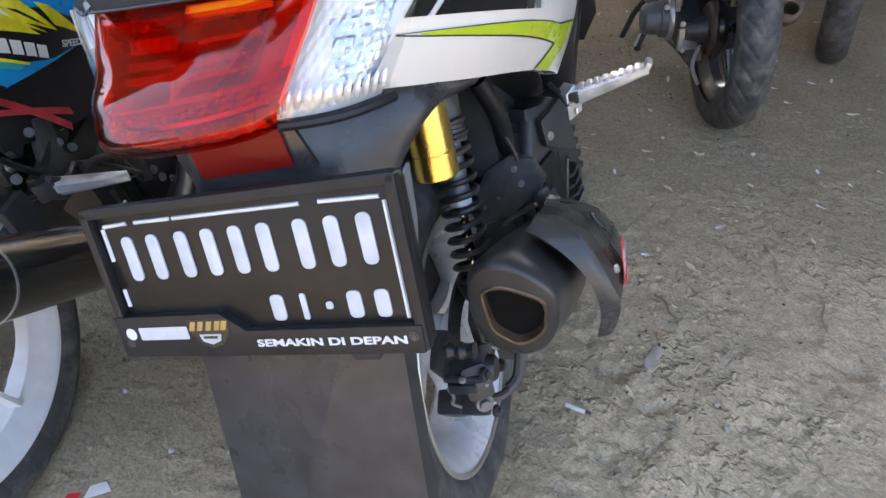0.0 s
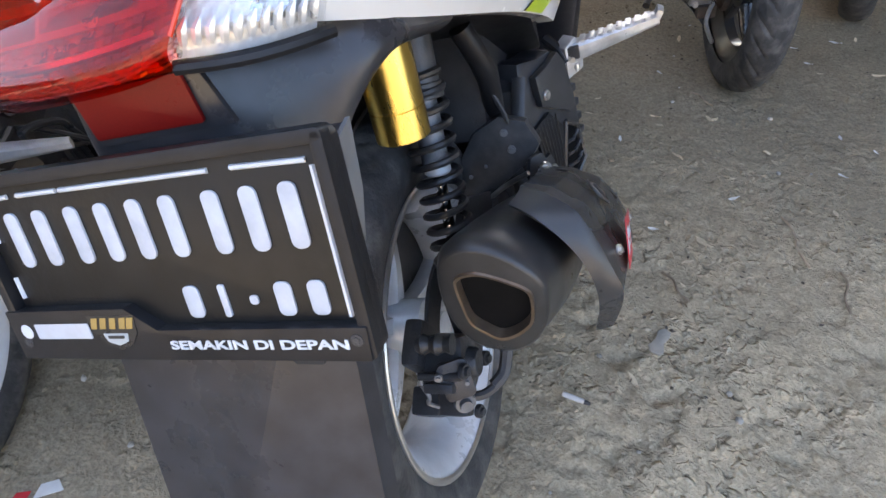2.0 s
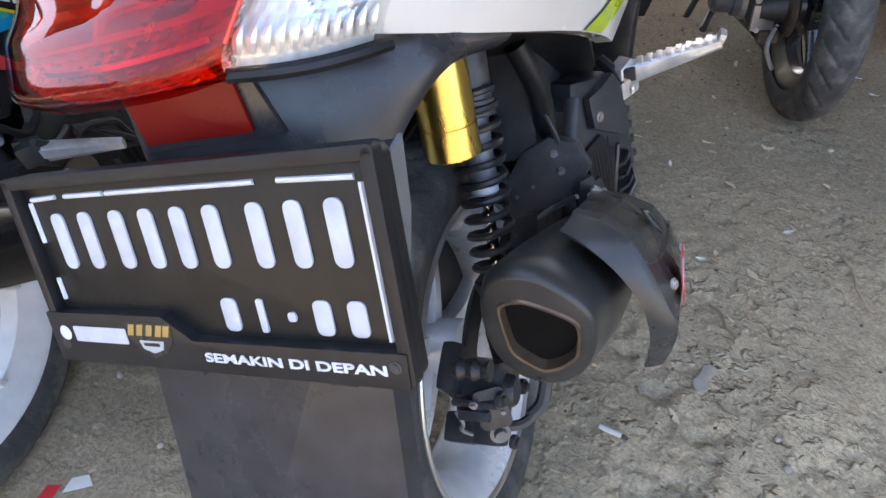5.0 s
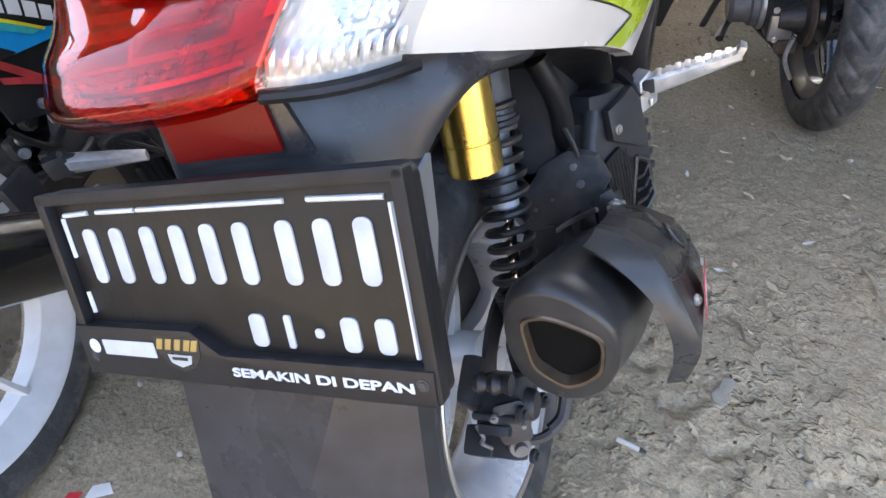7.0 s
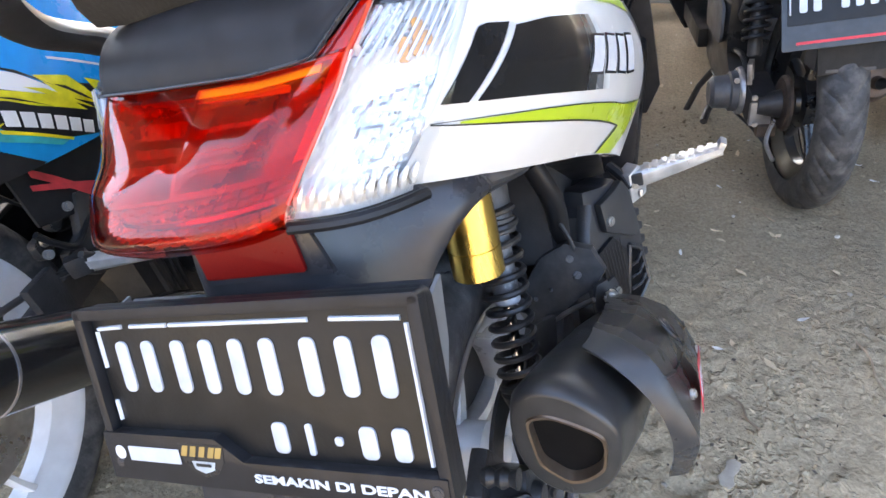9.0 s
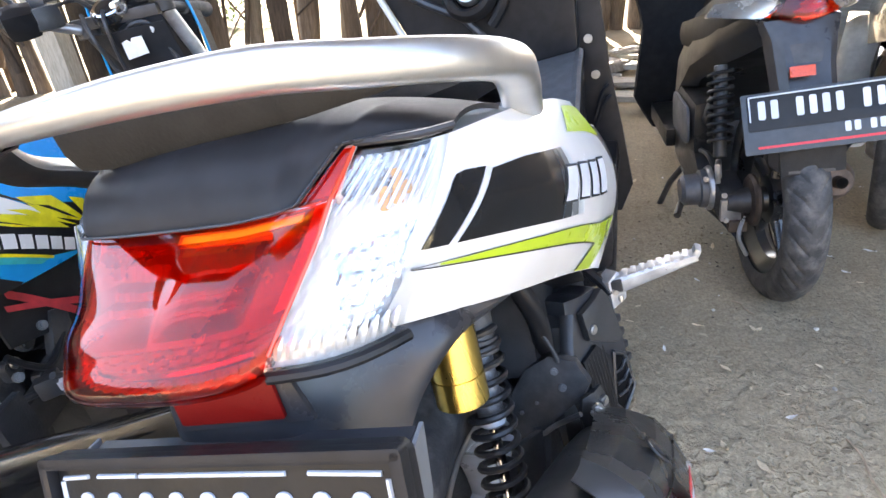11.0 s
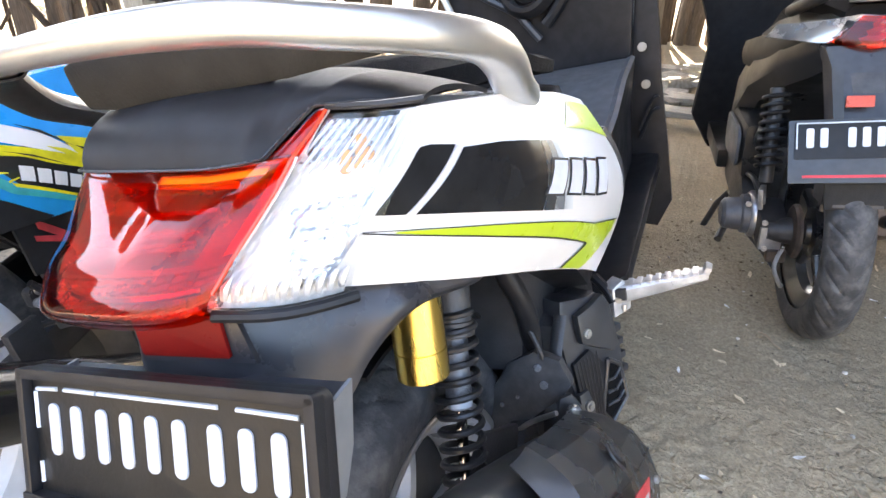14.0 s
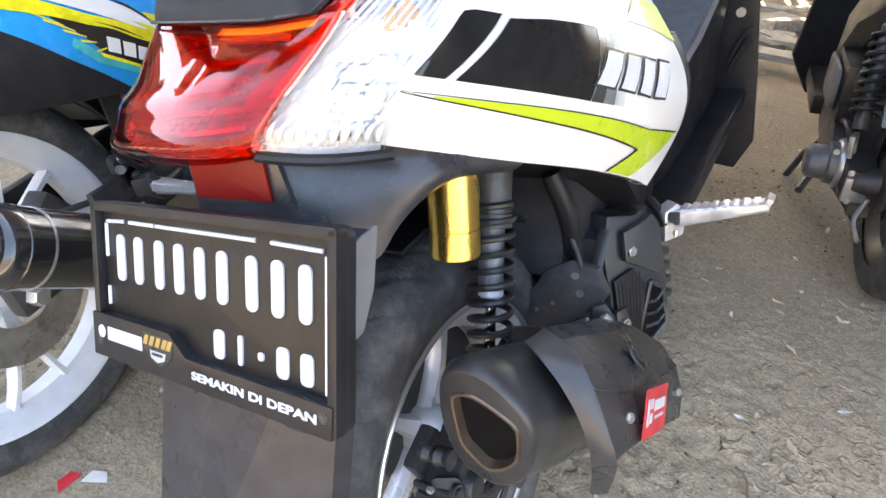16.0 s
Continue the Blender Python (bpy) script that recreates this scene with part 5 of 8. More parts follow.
for k in range(4):
    part("side_louvre", prism([(-0.006, -0.005), (0.010, -0.005), (0.012, 0.005), (-0.004, 0.005)], RC @ Matrix.Translation((0.056, 0.000 - 0.022 * k, -0.020)), 0.016, 0.002), RAD, rad)
bolt("cover_bolt", RC @ Vector((-0.015, 0.030, 0.012)), (0.86, -0.5, 0.1), 0.007, 0.005, rad)
part("cover_bracket", prism([(-0.048, -0.050), (-0.030, -0.048), (-0.024, -0.085), (-0.034, -0.118), (-0.050, -0.110)], RC @ Matrix.Translation((0, 0, 0.001)), 0.010, 0.003), SHIELD, rad)
bolt("cover_bolt", RC @ Vector((-0.036, -0.071, 0.011)), (0.86, -0.5, 0.1), 0.008, 0.007, rad)
part("bracket", tube(smooth(((0.135, 0.76, 0.41), (0.13, 0.72, 0.36), (0.135, 0.69, 0.30), (0.15, 0.665, 0.275)), 5), 0.009, 8, flat=0.4), DEEP, scooter)
part("muffler_bracket", prism([(-0.016, -0.040), (0.014, -0.040), (0.018, 0.004), (0.008, 0.026), (-0.008, 0.026), (-0.016, 0.004)], basis((0.156, 0.662, 0.334), (0.7, 0.7, 0), (0, 0.1, 1)), 0.006, 0.001), ENGINE, scooter, "dull alloy muffler bracket")
bolt("bracket_bolt", (0.1664, 0.6507, 0.347), (0.7, -0.7, 0.1), 0.009, 0.009, scooter)
for k, (x, y, z) in enumerate(((0.105, 0.68, 0.46),)):
    part("hose", tube(smooth(((x, y, z + 0.06), (x + 0.012, y + 0.01, z), (x, y + 0.04, z - 0.07), (x - 0.02, y + 0.09, z - 0.09)), 5), 0.013, 12), BLACK, scooter)
part("cable", tube(smooth(((0.115, 0.69, 0.44), (0.128, 0.685, 0.40), (0.126, 0.69, 0.35), (0.12, 0.70, 0.32)), 6), 0.003, 7), ENGINE, scooter)
part("air_box", box((-0.10, 0.66, 0.44), (0.09, 0.26, 0.16), 0.02), BLACK, scooter)
part("drive_case", prism(rounded(0.46, 0.15, 0.07, 6), basis((-0.085, 0.66, 0.27), (0, 0.98, 0.12), (0, -0.12, 0.98)), 0.06, 0.01), ENGINE, scooter)
part("side_stand", tube(((-0.10, 0.95, 0.24), (-0.19, 0.98, 0.13), (-0.275, 1.0, -0.078)), 0.010, 10), DEEP, scooter)

# shock absorbers: gold reservoir on each, black spring
for s in (1, -1):
    a, b = Vector((s * 0.086, 0.602, 0.600)), Vector((s * 0.092, 0.495, 0.338))
    d = b - a
    shock = part("shock_absorber", between(a + d * 0.02, a + d * 0.34, 0.0205, 0.0195, 20), CASING, scooter, "black rear shock absorber with a gold reservoir")
    part("shock_top", prism(rounded(0.030, 0.056, 0.012), basis(a + Vector((s * 0.016, -0.016, -0.012)), (0, 1, 0.1), -d), 0.008, 0.002), ENGINE, shock)
    part("damper_rod", between(a + d * 0.55, a + d * 0.98, 0.006, 0.006, 12), CHROME, shock)
    part("damper_body", between(a + d * 0.30, a + d * 0.60, 0.0135, 0.0135, 18), CAST, shock)
    part("damper_collar", between(a + d * 0.50, a + d * 0.62, 0.0135, 0.0135, 18), RIM_SILVER, shock)
    for k in range(3):
        part("preload_collar", between(a + d * (0.27 + 0.035 * k), a + d * (0.29 + 0.035 * k), 0.0215, 0.0215, 20), DEEP, shock)
    part("spring", spring(a + d * 0.27, a + d * 0.97, 0.0216, 0.0037, 12), SPRING, shock)
    part("lower_cup", between(a + d * 0.95, a + d * 1.03, 0.024, 0.018, 20), DEEP, shock)
    g0, g1 = Vector((s * 0.102, 0.500, 0.625)), Vector((s * 0.098, 0.479, 0.520))
    gd = (g1 - g0).normalized()
    L = (g1 - g0).length
    can = lathe([(0, 0), (0.021, 0), (0.0232, 0.003), (0.0232, L * 0.735), (0.0222, L * 0.74), (0.0222, L * 0.752), (0.0232, L * 0.757), (0.0232, L - 0.0015), (0.0222, L - 0.0003), (0.021, L), (0, L)], g0, gd, 48)
    part("gas_reservoir", can, GOLD, shock, "gold anodised gas reservoir", angle=25)

# exhaust
EX_FACE = ((0.137, 0.472), (0.155, 0.488), (0.178, 0.486), (0.197, 0.472), (0.211, 0.454), (0.2145, 0.435), (0.209, 0.404), (0.193, 0.377), (0.170, 0.366), (0.146, 0.374), (0.132, 0.398), (0.129, 0.435))
EX_HOLE = ((0.150, 0.4615), (0.161, 0.4655), (0.172, 0.4640), (0.190, 0.4545), (0.201, 0.4460), (0.2035, 0.436), (0.200, 0.414), (0.195, 0.4035), (0.182, 0.392), (0.168, 0.3875), (0.157, 0.396), (0.1475, 0.4086), (0.146, 0.430), (0.1465, 0.452))
exc = Vector((0.170, 0.0, 0.427))


def ex_ring(points, y, grow=1.0, dz=0.0, dx=0.0, n=5):
    return smooth([Vector((exc.x + (x - exc.x) * grow + dx, y, exc.z + (z - exc.z) * grow + dz)) for x, z in points], n, True)


muff = loft([ex_ring(EX_FACE, 0.3715, 0.93), ex_ring(EX_FACE, 0.3722, 0.96), ex_ring(EX_FACE, 0.3745, 0.985), ex_ring(EX_FACE, 0.379, 1.005), ex_ring(EX_FACE, 0.384, 1.018), ex_ring(EX_FACE, 0.400, 1.06, -0.010, 0.002), ex_ring(EX_FACE, 0.440, 1.10, -0.034, 0.004), ex_ring(EX_FACE, 0.500, 1.10, -0.070, 0.004),
             ex_ring(EX_FACE, 0.570, 1.06, -0.112, 0.002), ex_ring(EX_FACE, 0.640, 0.98, -0.155), ex_ring(EX_FACE, 0.680, 0.75, -0.180, -0.01), ex_ring(EX_FACE, 0.710, 0.35, -0.195, -0.02)], caps=False)
rim_in = resample(ex_ring(EX_HOLE, 0.3700, 1.02) + [ex_ring(EX_HOLE, 0.3700, 1.02)[0]], 61)[:-1]
rim_out = resample(ex_ring(EX_FACE, 0.3715, 0.93) + [ex_ring(EX_FACE, 0.3715, 0.93)[0]], 61)[:-1]
rim_out = rim_out[3:] + rim_out[:3]
grid([rim_out, [p.lerp(q, 0.6) + Vector((0, -0.0006, 0)) for p, q in zip(rim_out, rim_in)], rim_in], True, muff)
muffler = part("exhaust_muffler", muff, EXHAUST, scooter, "matt black exhaust muffler with a five-sided outlet")
part("outlet_ring", grid([ex_ring(EX_HOLE, 0.3702, 1.02), ex_ring(EX_HOLE, 0.3680, 1.0), ex_ring(EX_HOLE, 0.3685, 0.93), ex_ring(EX_HOLE, 0.379, 0.90)], True)[0], BURNT, muffler, "heat-stained outlet ring")
# near-black lining puts the bore's deep shade into its colour
part("outlet_bore", loft([ex_ring(EX_HOLE, 0.378, 0.905), ex_ring(EX_HOLE, 0.382, 0.84), ex_ring(EX_HOLE, 0.43, 0.80, -0.012), ex_ring(EX_HOLE, 0.50, 0.75, -0.05)]), HOLE_SHADE, muffler)
part("header_pipe", tube(smooth(((0.150, 0.69, 0.235), (0.13, 0.76, 0.19), (0.08, 0.86, 0.17), (0.03, 0.95, 0.22)), 6), 0.018, 12), DEEP, scooter)
# heat shield: a folded plate over the muffler's upper right side, with a flap hanging from its rear end
LIP = resample(smooth(((0.186, 0.428, 0.4795), (0.203, 0.4165, 0.4775), (0.224, 0.4060, 0.462), (0.2385, 0.4000, 0.440), (0.2450, 0.3985, 0.412), (0.2435, 0.4020, 0.380), (0.2365, 0.4090, 0.348)), 6), 25)
FOLD = resample(smooth(((0.192, 0.452, 0.478), (0.212, 0.440, 0.4785), (0.232, 0.427, 0.4735), (0.2405, 0.420, 0.467), (0.2505, 0.4140, 0.446), (0.2580, 0.4080, 0.424), (0.2645, 0.4040, 0.403), (0.2600, 0.4065, 0.378), (0.2515, 0.4100, 0.353)), 6), 25)
part_rows = [[a.lerp(b, k / 4) + Vector((0.002, -0.001, 0.001)) * math.sin(math.pi * k / 4) for a, b in zip(LIP, FOLD)] for k in range(5)]
CROWN = [Vector(p) for p in ((0.192, 0.452, 0.478), (0.212, 0.440, 0.4785), (0.2350, 0.425, 0.4715), (0.2450, 0.4170, 0.457), (0.2565, 0.4095, 0.429), (0.2645, 0.4040, 0.403))]
BACK = [Vector(p) for p in ((0.184, 0.530, 0.428), (0.213, 0.528, 0.424), (0.2380, 0.523, 0.4030), (0.2490, 0.520, 0.3760), (0.2600, 0.505, 0.3600), (0.2630, 0.490, 0.3480))]
FRONT = [Vector(p) for p in ((0.165, 0.655, 0.348), (0.198, 0.664, 0.334), (0.226, 0.672, 0.310), (0.2420, 0.668, 0.2860), (0.2560, 0.640, 0.2720), (0.2600, 0.610, 0.2620))]
sh = []
for k in range(19):
    f = k / 18
    row = []
    for a, b, c in zip(CROWN, BACK, FRONT):
        row.append(a * (2 * (f - 0.5) * (f - 1)) + b * (-4 * f * (f - 1)) + c * (2 * f * (f - 0.5)))
    sh.append([q for p0, p1 in zip(row, row[1:]) for q in (p0, p0.lerp(p1, 0.5))] + [row[-1]])
sh_bm = shell(sh, 0.0035)
shell(part_rows, 0.003, sh_bm)
shield = part("heat_shield", sh_bm, SHIELD, muffler, "dark grey plastic heat shield", angle=16)
ridge = [r[6] + Vector((0.0004, -0.0003, 0.0004)) for r in sh]
part("shield_edge", tube(ridge, 0.0014, 6), SHIELD, shield)
rn = (sh[11][4] - sh[9][4]).cross(sh[10][3] - sh[10][5]).normalized()
rn = rn if rn.z > 0 else -rn
RB = basis(sh[10][4] + rn * 0.0020, (sh[11][4] - sh[9][4]).normalized(), rn.cross((sh[11][4] - sh[9][4]).normalized()))
# near-black disc stands in for shade in the shallow recess
part("shield_recess", lathe([(0.0, 0.0012), (0.011, 0.0016), (0.0135, 0.0004), (0.0, 0.0)], RB.translation + rn * 0.0005, rn, 28), HOLE_SHADE, shield)
part("recess_plug", lathe([(0.0, 0.003), (0.0085, 0.003), (0.010, 0.0015), (0.0, 0.0)], RB.translation + RB.to_3x3() @ Vector((0.003, 0.002, 0.0006)), rn, 24), SHIELD, shield)
part("recess_lip", tube([RB @ Vector((0.0145 * math.cos(a), 0.0145 * math.sin(a), 0.0012)) for a in np.linspace(0.2, 4.2, 22)], 0.0016, 6), SHIELD, shield)
red_at = basis((0.2640, 0.508, 0.3625), (-0.003, 0.0892, -0.0618), (0.0, -0.005, 0.046))
label_ob = part("red_label", prism(rounded(0.090, 0.044, 0.002), red_at, 0.0008), RED_INK, shield, "small red printed label")
for w, h, dx, dy in ((0.044, 0.010, 0.012, 0.005), (0.036, 0.003, 0.014, -0.006), (0.007, 0.024, -0.032, 0.001), (0.010, 0.009, -0.020, 0.008), (0.010, 0.009, -0.020, -0.005)):
    part("label_bar", prism(rounded(w, h, 0.0008, 2), red_at @ Matrix.Translation((dx, dy, 0.0008)), 0.0004), WHITE_INK, label_ob)
bolt("shield_rivet", (0.2595, 0.450, 0.403), (1, -0.25, 0.2), 0.0048, 0.004, shield, SILVER)
bolt("shield_rivet", (0.2570, 0.6150, 0.293), (1, -0.1, 0.3), 0.0046, 0.004, shield, SILVER)

# passenger footpeg
peg_dir = Vector((0.1185, 0.030, 0.014)).normalized()
peg0 = Vector((0.187, 0.892, 0.368))
rows = []
for f in np.linspace(0, 1, 9):
    c = peg0 + peg_dir * (0.122 * f)
    w, h = 0.014 - 0.003 * f, 0.0135 - 0.006 * f
    rows.append([c + Vector((0, w * a, h * b)) for a, b in ((-1, -0.4), (-0.6, -1), (0.6, -1), (1, -0.4), (1, 0.7), (0.7, 1), (-0.7, 1), (-1, 0.7))])
peg = part("footpeg", loft(rows), PEG, scooter, "scuffed aluminium passenger footpeg")
for k in range(8):
    part("peg_tooth", box(peg0 + peg_dir * (0.016 + 0.0128 * k) + Vector((0, 0, 0.0125 - 0.0007 * k)), (0.0082, 0.021, 0.0050), 0.0012), PEG, peg)
part("peg_end", box(peg0 + peg_dir * 0.120 + Vector((0, 0, 0.0050)), (0.010, 0.022, 0.018), 0.0040, Matrix.Rotation(0.5, 4, "Y")), PEG, peg)
part("peg_bracket", prism([(-0.018, -0.022), (0.014, -0.020), (0.020, 0.010), (0.006, 0.032), (-0.016, 0.024)], basis((0.172, 0.900, 0.358), (0.6, 0.8, 0), (0, 0, 1)), 0.022, 0.003), PEG, scooter)
bolt("peg_pin", (0.186, 0.880, 0.364), (0.3, -1, 0), 0.006, 0.006, scooter)
part("peg_pocket", box((0.190, 0.884, 0.372), (0.016, 0.016, 0.018), 0.003), DEEP, scooter)
bolt("peg_pin", (0.190, 0.888, 0.350), (0, -0.3, -1), 0.005, 0.010, scooter)
part("peg_stay", tube(smooth(((0.15, 0.90, 0.39), (0.17, 0.885, 0.375), (0.178, 0.88, 0.36)), 4), 0.008, 8), BLACK, scooter)

# front: leg shield, tunnel, fork and front wheel; the steering is turned a little
FX = -0.08
ls = prism([(-0.235 - FX, 1.02), (0.165 - FX, 1.02), (0.150 - FX, 0.80), (0.128 - FX, 0.64), (0.105 - FX, 0.48), (-0.26 - FX, 0.48), (-0.29 - FX, 0.70), (-0.333 - FX, 0.870), (-0.262 - FX, 0.905)], basis((FX, 1.665, 0), (1, 0, 0), (0, 0.0, 1)), -0.035, 0.010)
shield_ob = part("leg_shield", ls, BLACK, scooter, "black plastic leg shield with ignition lock")
LX, LZ = -0.102, 0.792
part("lock_hood", lathe([(0.042, 0.0), (0.072, 0.0), (0.070, 0.016), (0.062, 0.030), (0.052, 0.034), (0.044, 0.026), (0.042, 0.010)], (LX, 1.662, LZ - 0.004), (0, -1, 0.35), 36, closed=True), BLACK, shield_ob)
part("ignition_lock", lathe([(0.0, 0.022), (0.030, 0.022), (0.034, 0.017), (0.036, 0.0), (0.0, 0.0)], (LX, 1.652, LZ), (0, -1, 0.35), 32), STEEL, shield_ob, "chrome ignition lock")
part("key_slot", box((LX - 0.004, 1.6305, LZ + 0.008), (0.024, 0.003, 0.005), 0.0008), DEEP, shield_ob)
part("lock_mark", box((LX + 0.018, 1.6295, LZ + 0.012), (0.006, 0.002, 0.004), 0.0008), DEEP, shield_ob)
part("pocket_edge", tube(smooth(((-0.282, 1.652, 0.852), (-0.22, 1.650, 0.798), (-0.137, 1.648, 0.738), (-0.120, 1.648, 0.715), (-0.089, 1.652, 0.666)), 5), 0.010, 8), FENDER, shield_ob)
part("pocket_lid", prism(rounded(0.095, 0.026, 0.006), basis((-0.235, 1.656, 0.905), (0.95, 0, 0.25), (-0.25, 0, 0.95)), 0.014, 0.004), FENDER, shield_ob)
part("tank_ridge", tube(smooth(((0.010, 1.655, 0.90), (-0.010, 1.652, 0.80), (-0.025, 1.652, 0.745), (-0.070, 1.652, 0.700)), 5), 0.014, 8), BLACK, shield_ob)
part("edge_strip", tube(smooth(((-0.272, 1.650, 0.905), (-0.330, 1.648, 0.872), (-0.330, 1.646, 0.850), (-0.314, 1.646, 0.790), (-0.293, 1.648, 0.705)), 5), 0.017, 8, flat=0.5), WHITE, shield_ob, "white edge strip")
part("warning_label", prism(rounded(0.048, 0.060, 0.002), basis((0.020, 1.6625, 0.815), (1, 0, 0), (0, 0, 1)), 0.001), LITTER, shield_ob, "small white and orange warning label")
part("label_band", prism(rounded(0.044, 0.017, 0.001), basis((0.020, 1.6612, 0.833), (1, 0, 0), (0, 0, 1)), 0.001), AMBER, shield_ob)
for k in range(3):
    part("label_bar", prism(rounded(0.034, 0.004, 0.001), basis((0.020, 1.6612, 0.814 - 0.010 * k), (1, 0, 0), (0, 0, 1)), 0.0008), GREY_INK, shield_ob)
tun = []
for y, x0, x1, z in ((1.650, -0.24, 0.128, 0.585), (1.60, -0.23, 0.134, 0.588), (1.45, -0.20, 0.137, 0.575), (1.30, -0.16, 0.135, 0.53), (1.15, -0.14, 0.130, 0.50), (1.02, -0.12, 0.11, 0.50)):
    tun.append([(x0 - 0.01, y, z - 0.03), (x0 + 0.01, y, z), (x1 - 0.016, y, z), (x1 - 0.004, y, z + 0.006), (x1 + 0.004, y, z), (x1 - 0.02, y, z - 0.12), (x1 - 0.03, y, z - 0.25), (x0, y, z - 0.25)])
tun_bm = loft(tun)
for f in tun_bm.faces:
    f.normal_update()
    f.material_index = 0 if abs(f.normal.z) > 0.75 and f.calc_center_median().z > 0.40 else 1
part("floor_tunnel", tun_bm, [TUNNEL, BLACK], scooter, "grey plastic floor tunnel with black sides", angle=20)
for s in (1, -1):
    wp = prism([(0.222, 0.735), (0.262, 0.745), (0.270, 0.700), (0.268, 0.61), (0.262, 0.518), (0.264, 0.36), (0.262, 0.20), (0.22, 0.13), (0.13, 0.15), (0.15, 0.45), (0.195, 0.56)], basis((FX, 1.690, 0), (s, 0, 0), (0, 0.03, 1)), 0.02 * s, 0.006)
    w_ob = part("side_wing", wp, BLACK, scooter, "black lower leg shield wing with two screws")
    for z in (0.600, 0.510):
        bolt("wing_screw", (FX + s * 0.226, 1.682 if s > 0 else 1.670, z), (0, -1, 0), 0.011, 0.006, w_ob, SILVER)
    for k in range(2):
        part("wing_crease", tube(smooth(((FX + s * 0.200, 1.668, 0.40 - 0.02 * k), (FX + s * 0.235, 1.666, 0.465 - 0.025 * k), (FX + s * 0.255, 1.668, 0.480 - 0.03 * k)), 5), 0.005, 6), BLACK, w_ob)
    part("floor_board", prism(rounded(0.10, 0.62, 0.03), basis((FX * 0.7 + s * 0.175, 1.34, 0.30), (1, 0, 0), (0.06, 1, 0.05)), 0.03, 0.006), BLACK, scooter)
FAX = Vector((FX, 1.86, 0.245))
tyre(scooter, FAX, 0.265, 0.200, 0.095, 0.0, "black front tyre", "front_tyre")
rim(scooter, FAX, 0.198, 0.075, RIM_SILVER, 5, "front_rim", hub=0.04, spoke_w=0.035)
for s in (1, -1):
    part("fork_leg", between(FAX + Vector((s * 0.075, 0, 0)), FAX + Vector((s * 0.075, -0.13, 0.42)), 0.018, 0.016), DEEP, scooter)
    part("handle_grip", between((FX + s * 0.20, 1.67, 1.075), (FX + s * 0.33, 1.61, 1.07), 0.017), RUBBER, scooter)
part("steering_stem", between(FAX + Vector((0, -0.13, 0.40)), (FX, 1.75, 1.04), 0.03), DEEP, scooter)
part("handlebar", tube(smooth(((FX - 0.24, 1.66, 1.075), (FX - 0.1, 1.72, 1.08), (FX + 0.1, 1.72, 1.08), (FX + 0.24, 1.66, 1.075)), 5), 0.03, 12), BLACK, scooter)
apron = []
for z, w, y in ((0.42, 0.14, 1.74), (0.60, 0.20, 1.76), (0.80, 0.22, 1.76), (0.98, 0.17, 1.72), (1.06, 0.10, 1.67)):
    apron.append([(FX + w * q, y + 0.10 * (1 - q * q), z) for q in np.linspace(-1, 1, 11)])
part("front_apron", shell(apron, 0.006), WHITE, scooter)
fm = []
for k in range(11):
    a = radians(10 + 150 * k / 10)
    fm.append([FAX + Vector((x, 0.285 * math.cos(a), 0.285 * math.sin(a) - (0.02 if abs(x) > 0.04 else 0))) for x in (-0.06, -0.04, 0, 0.04, 0.06)])
part("front_mudguard", shell(fm, 0.004), WHITE, scooter)

# ---- the blue motorcycle ----
blue_bike = thing("motorcycle", pose(-0.72, 0.29, 0, 0, 0, 14) @ pose(0, 0, 0, 0, -10, 0), "blue motorcycle with yellow stickers and white wheels on its stand", "motorcycle")
BA = Vector((0, 0.045, 0.268))
tyre(blue_bike, BA, 0.283, 0.221, 0.100, 0.003, "dusty black rear tyre", "rear_tyre", 34)
rim(blue_bike, BA, 0.220, 0.085, RIM_WHITE, 5, "rear_rim", hub=0.045, split=0.24, spoke_w=0.015, spoke_x=0.01, turn=0.85, label="white cast rear wheel with paired spokes")
FB = Vector((0.07, 1.30, 0.262))
tyre(blue_bike, FB, 0.278, 0.221, 0.085, 0.0, "black front tyre", "front_tyre")
rim(blue_bike, FB, 0.220, 0.075, RIM_WHITE, 5, "front_rim", hub=0.04, split=0.22, spoke_w=0.022, label="white cast front wheel")
part("brake_disc", lathe([(0.050, 0.0), (0.105, 0.0), (0.105, 0.004), (0.050, 0.004)], BA + Vector((0.060, 0, 0)), (1, 0, 0), 40, closed=True), STEEL, blue_bike)
part("rear_caliper", box(BA + Vector((0.078, 0.070, 0.075)), (0.04, 0.075, 0.05), 0.008, Matrix.Rotation(0.6, 4, "X")), DEEP, blue_bike)
part("axle_nut", between(BA + Vector((0.06, 0, 0)), BA + Vector((0.115, 0, 0)), 0.017, 0.014, 6), STEEL, blue_bike)
for s in (1, -1):
    part("swing_arm", box((s * 0.085, 0.27, 0.285), (0.028, 0.50, 0.050), 0.007, Matrix.Rotation(0.06, 4, "X")), DEEP, blue_bike)
part("sprocket", lathe([(0.030, 0.0), (0.098, 0.0), (0.098, 0.006), (0.030, 0.006)], BA + Vector((-0.062, 0, 0)), (1, 0, 0), 44, closed=True), ENGINE, blue_bike)
part("chain_case", prism(rounded(0.56, 0.15, 0.07, 6), basis(BA + Vector((-0.075, 0.20, 0.012)), (0, 0.998, 0.06), (0, -0.06, 0.998)), 0.020, 0.005), COVER, blue_bike, "black chain case")
# rear mudguard hugging the wheel
hug = []
for k in range(12):
    a = radians(30 + 120 * k / 11)
    hug.append([BA + Vector((x, 0.305 * math.cos(a), 0.305 * math.sin(a) - (0.022 if abs(x) > 0.05 else 0))) for x in (-0.072, -0.05, 0, 0.05, 0.072)])
part("rear_mudguard", shell(hug, 0.004), COVER, blue_bike)
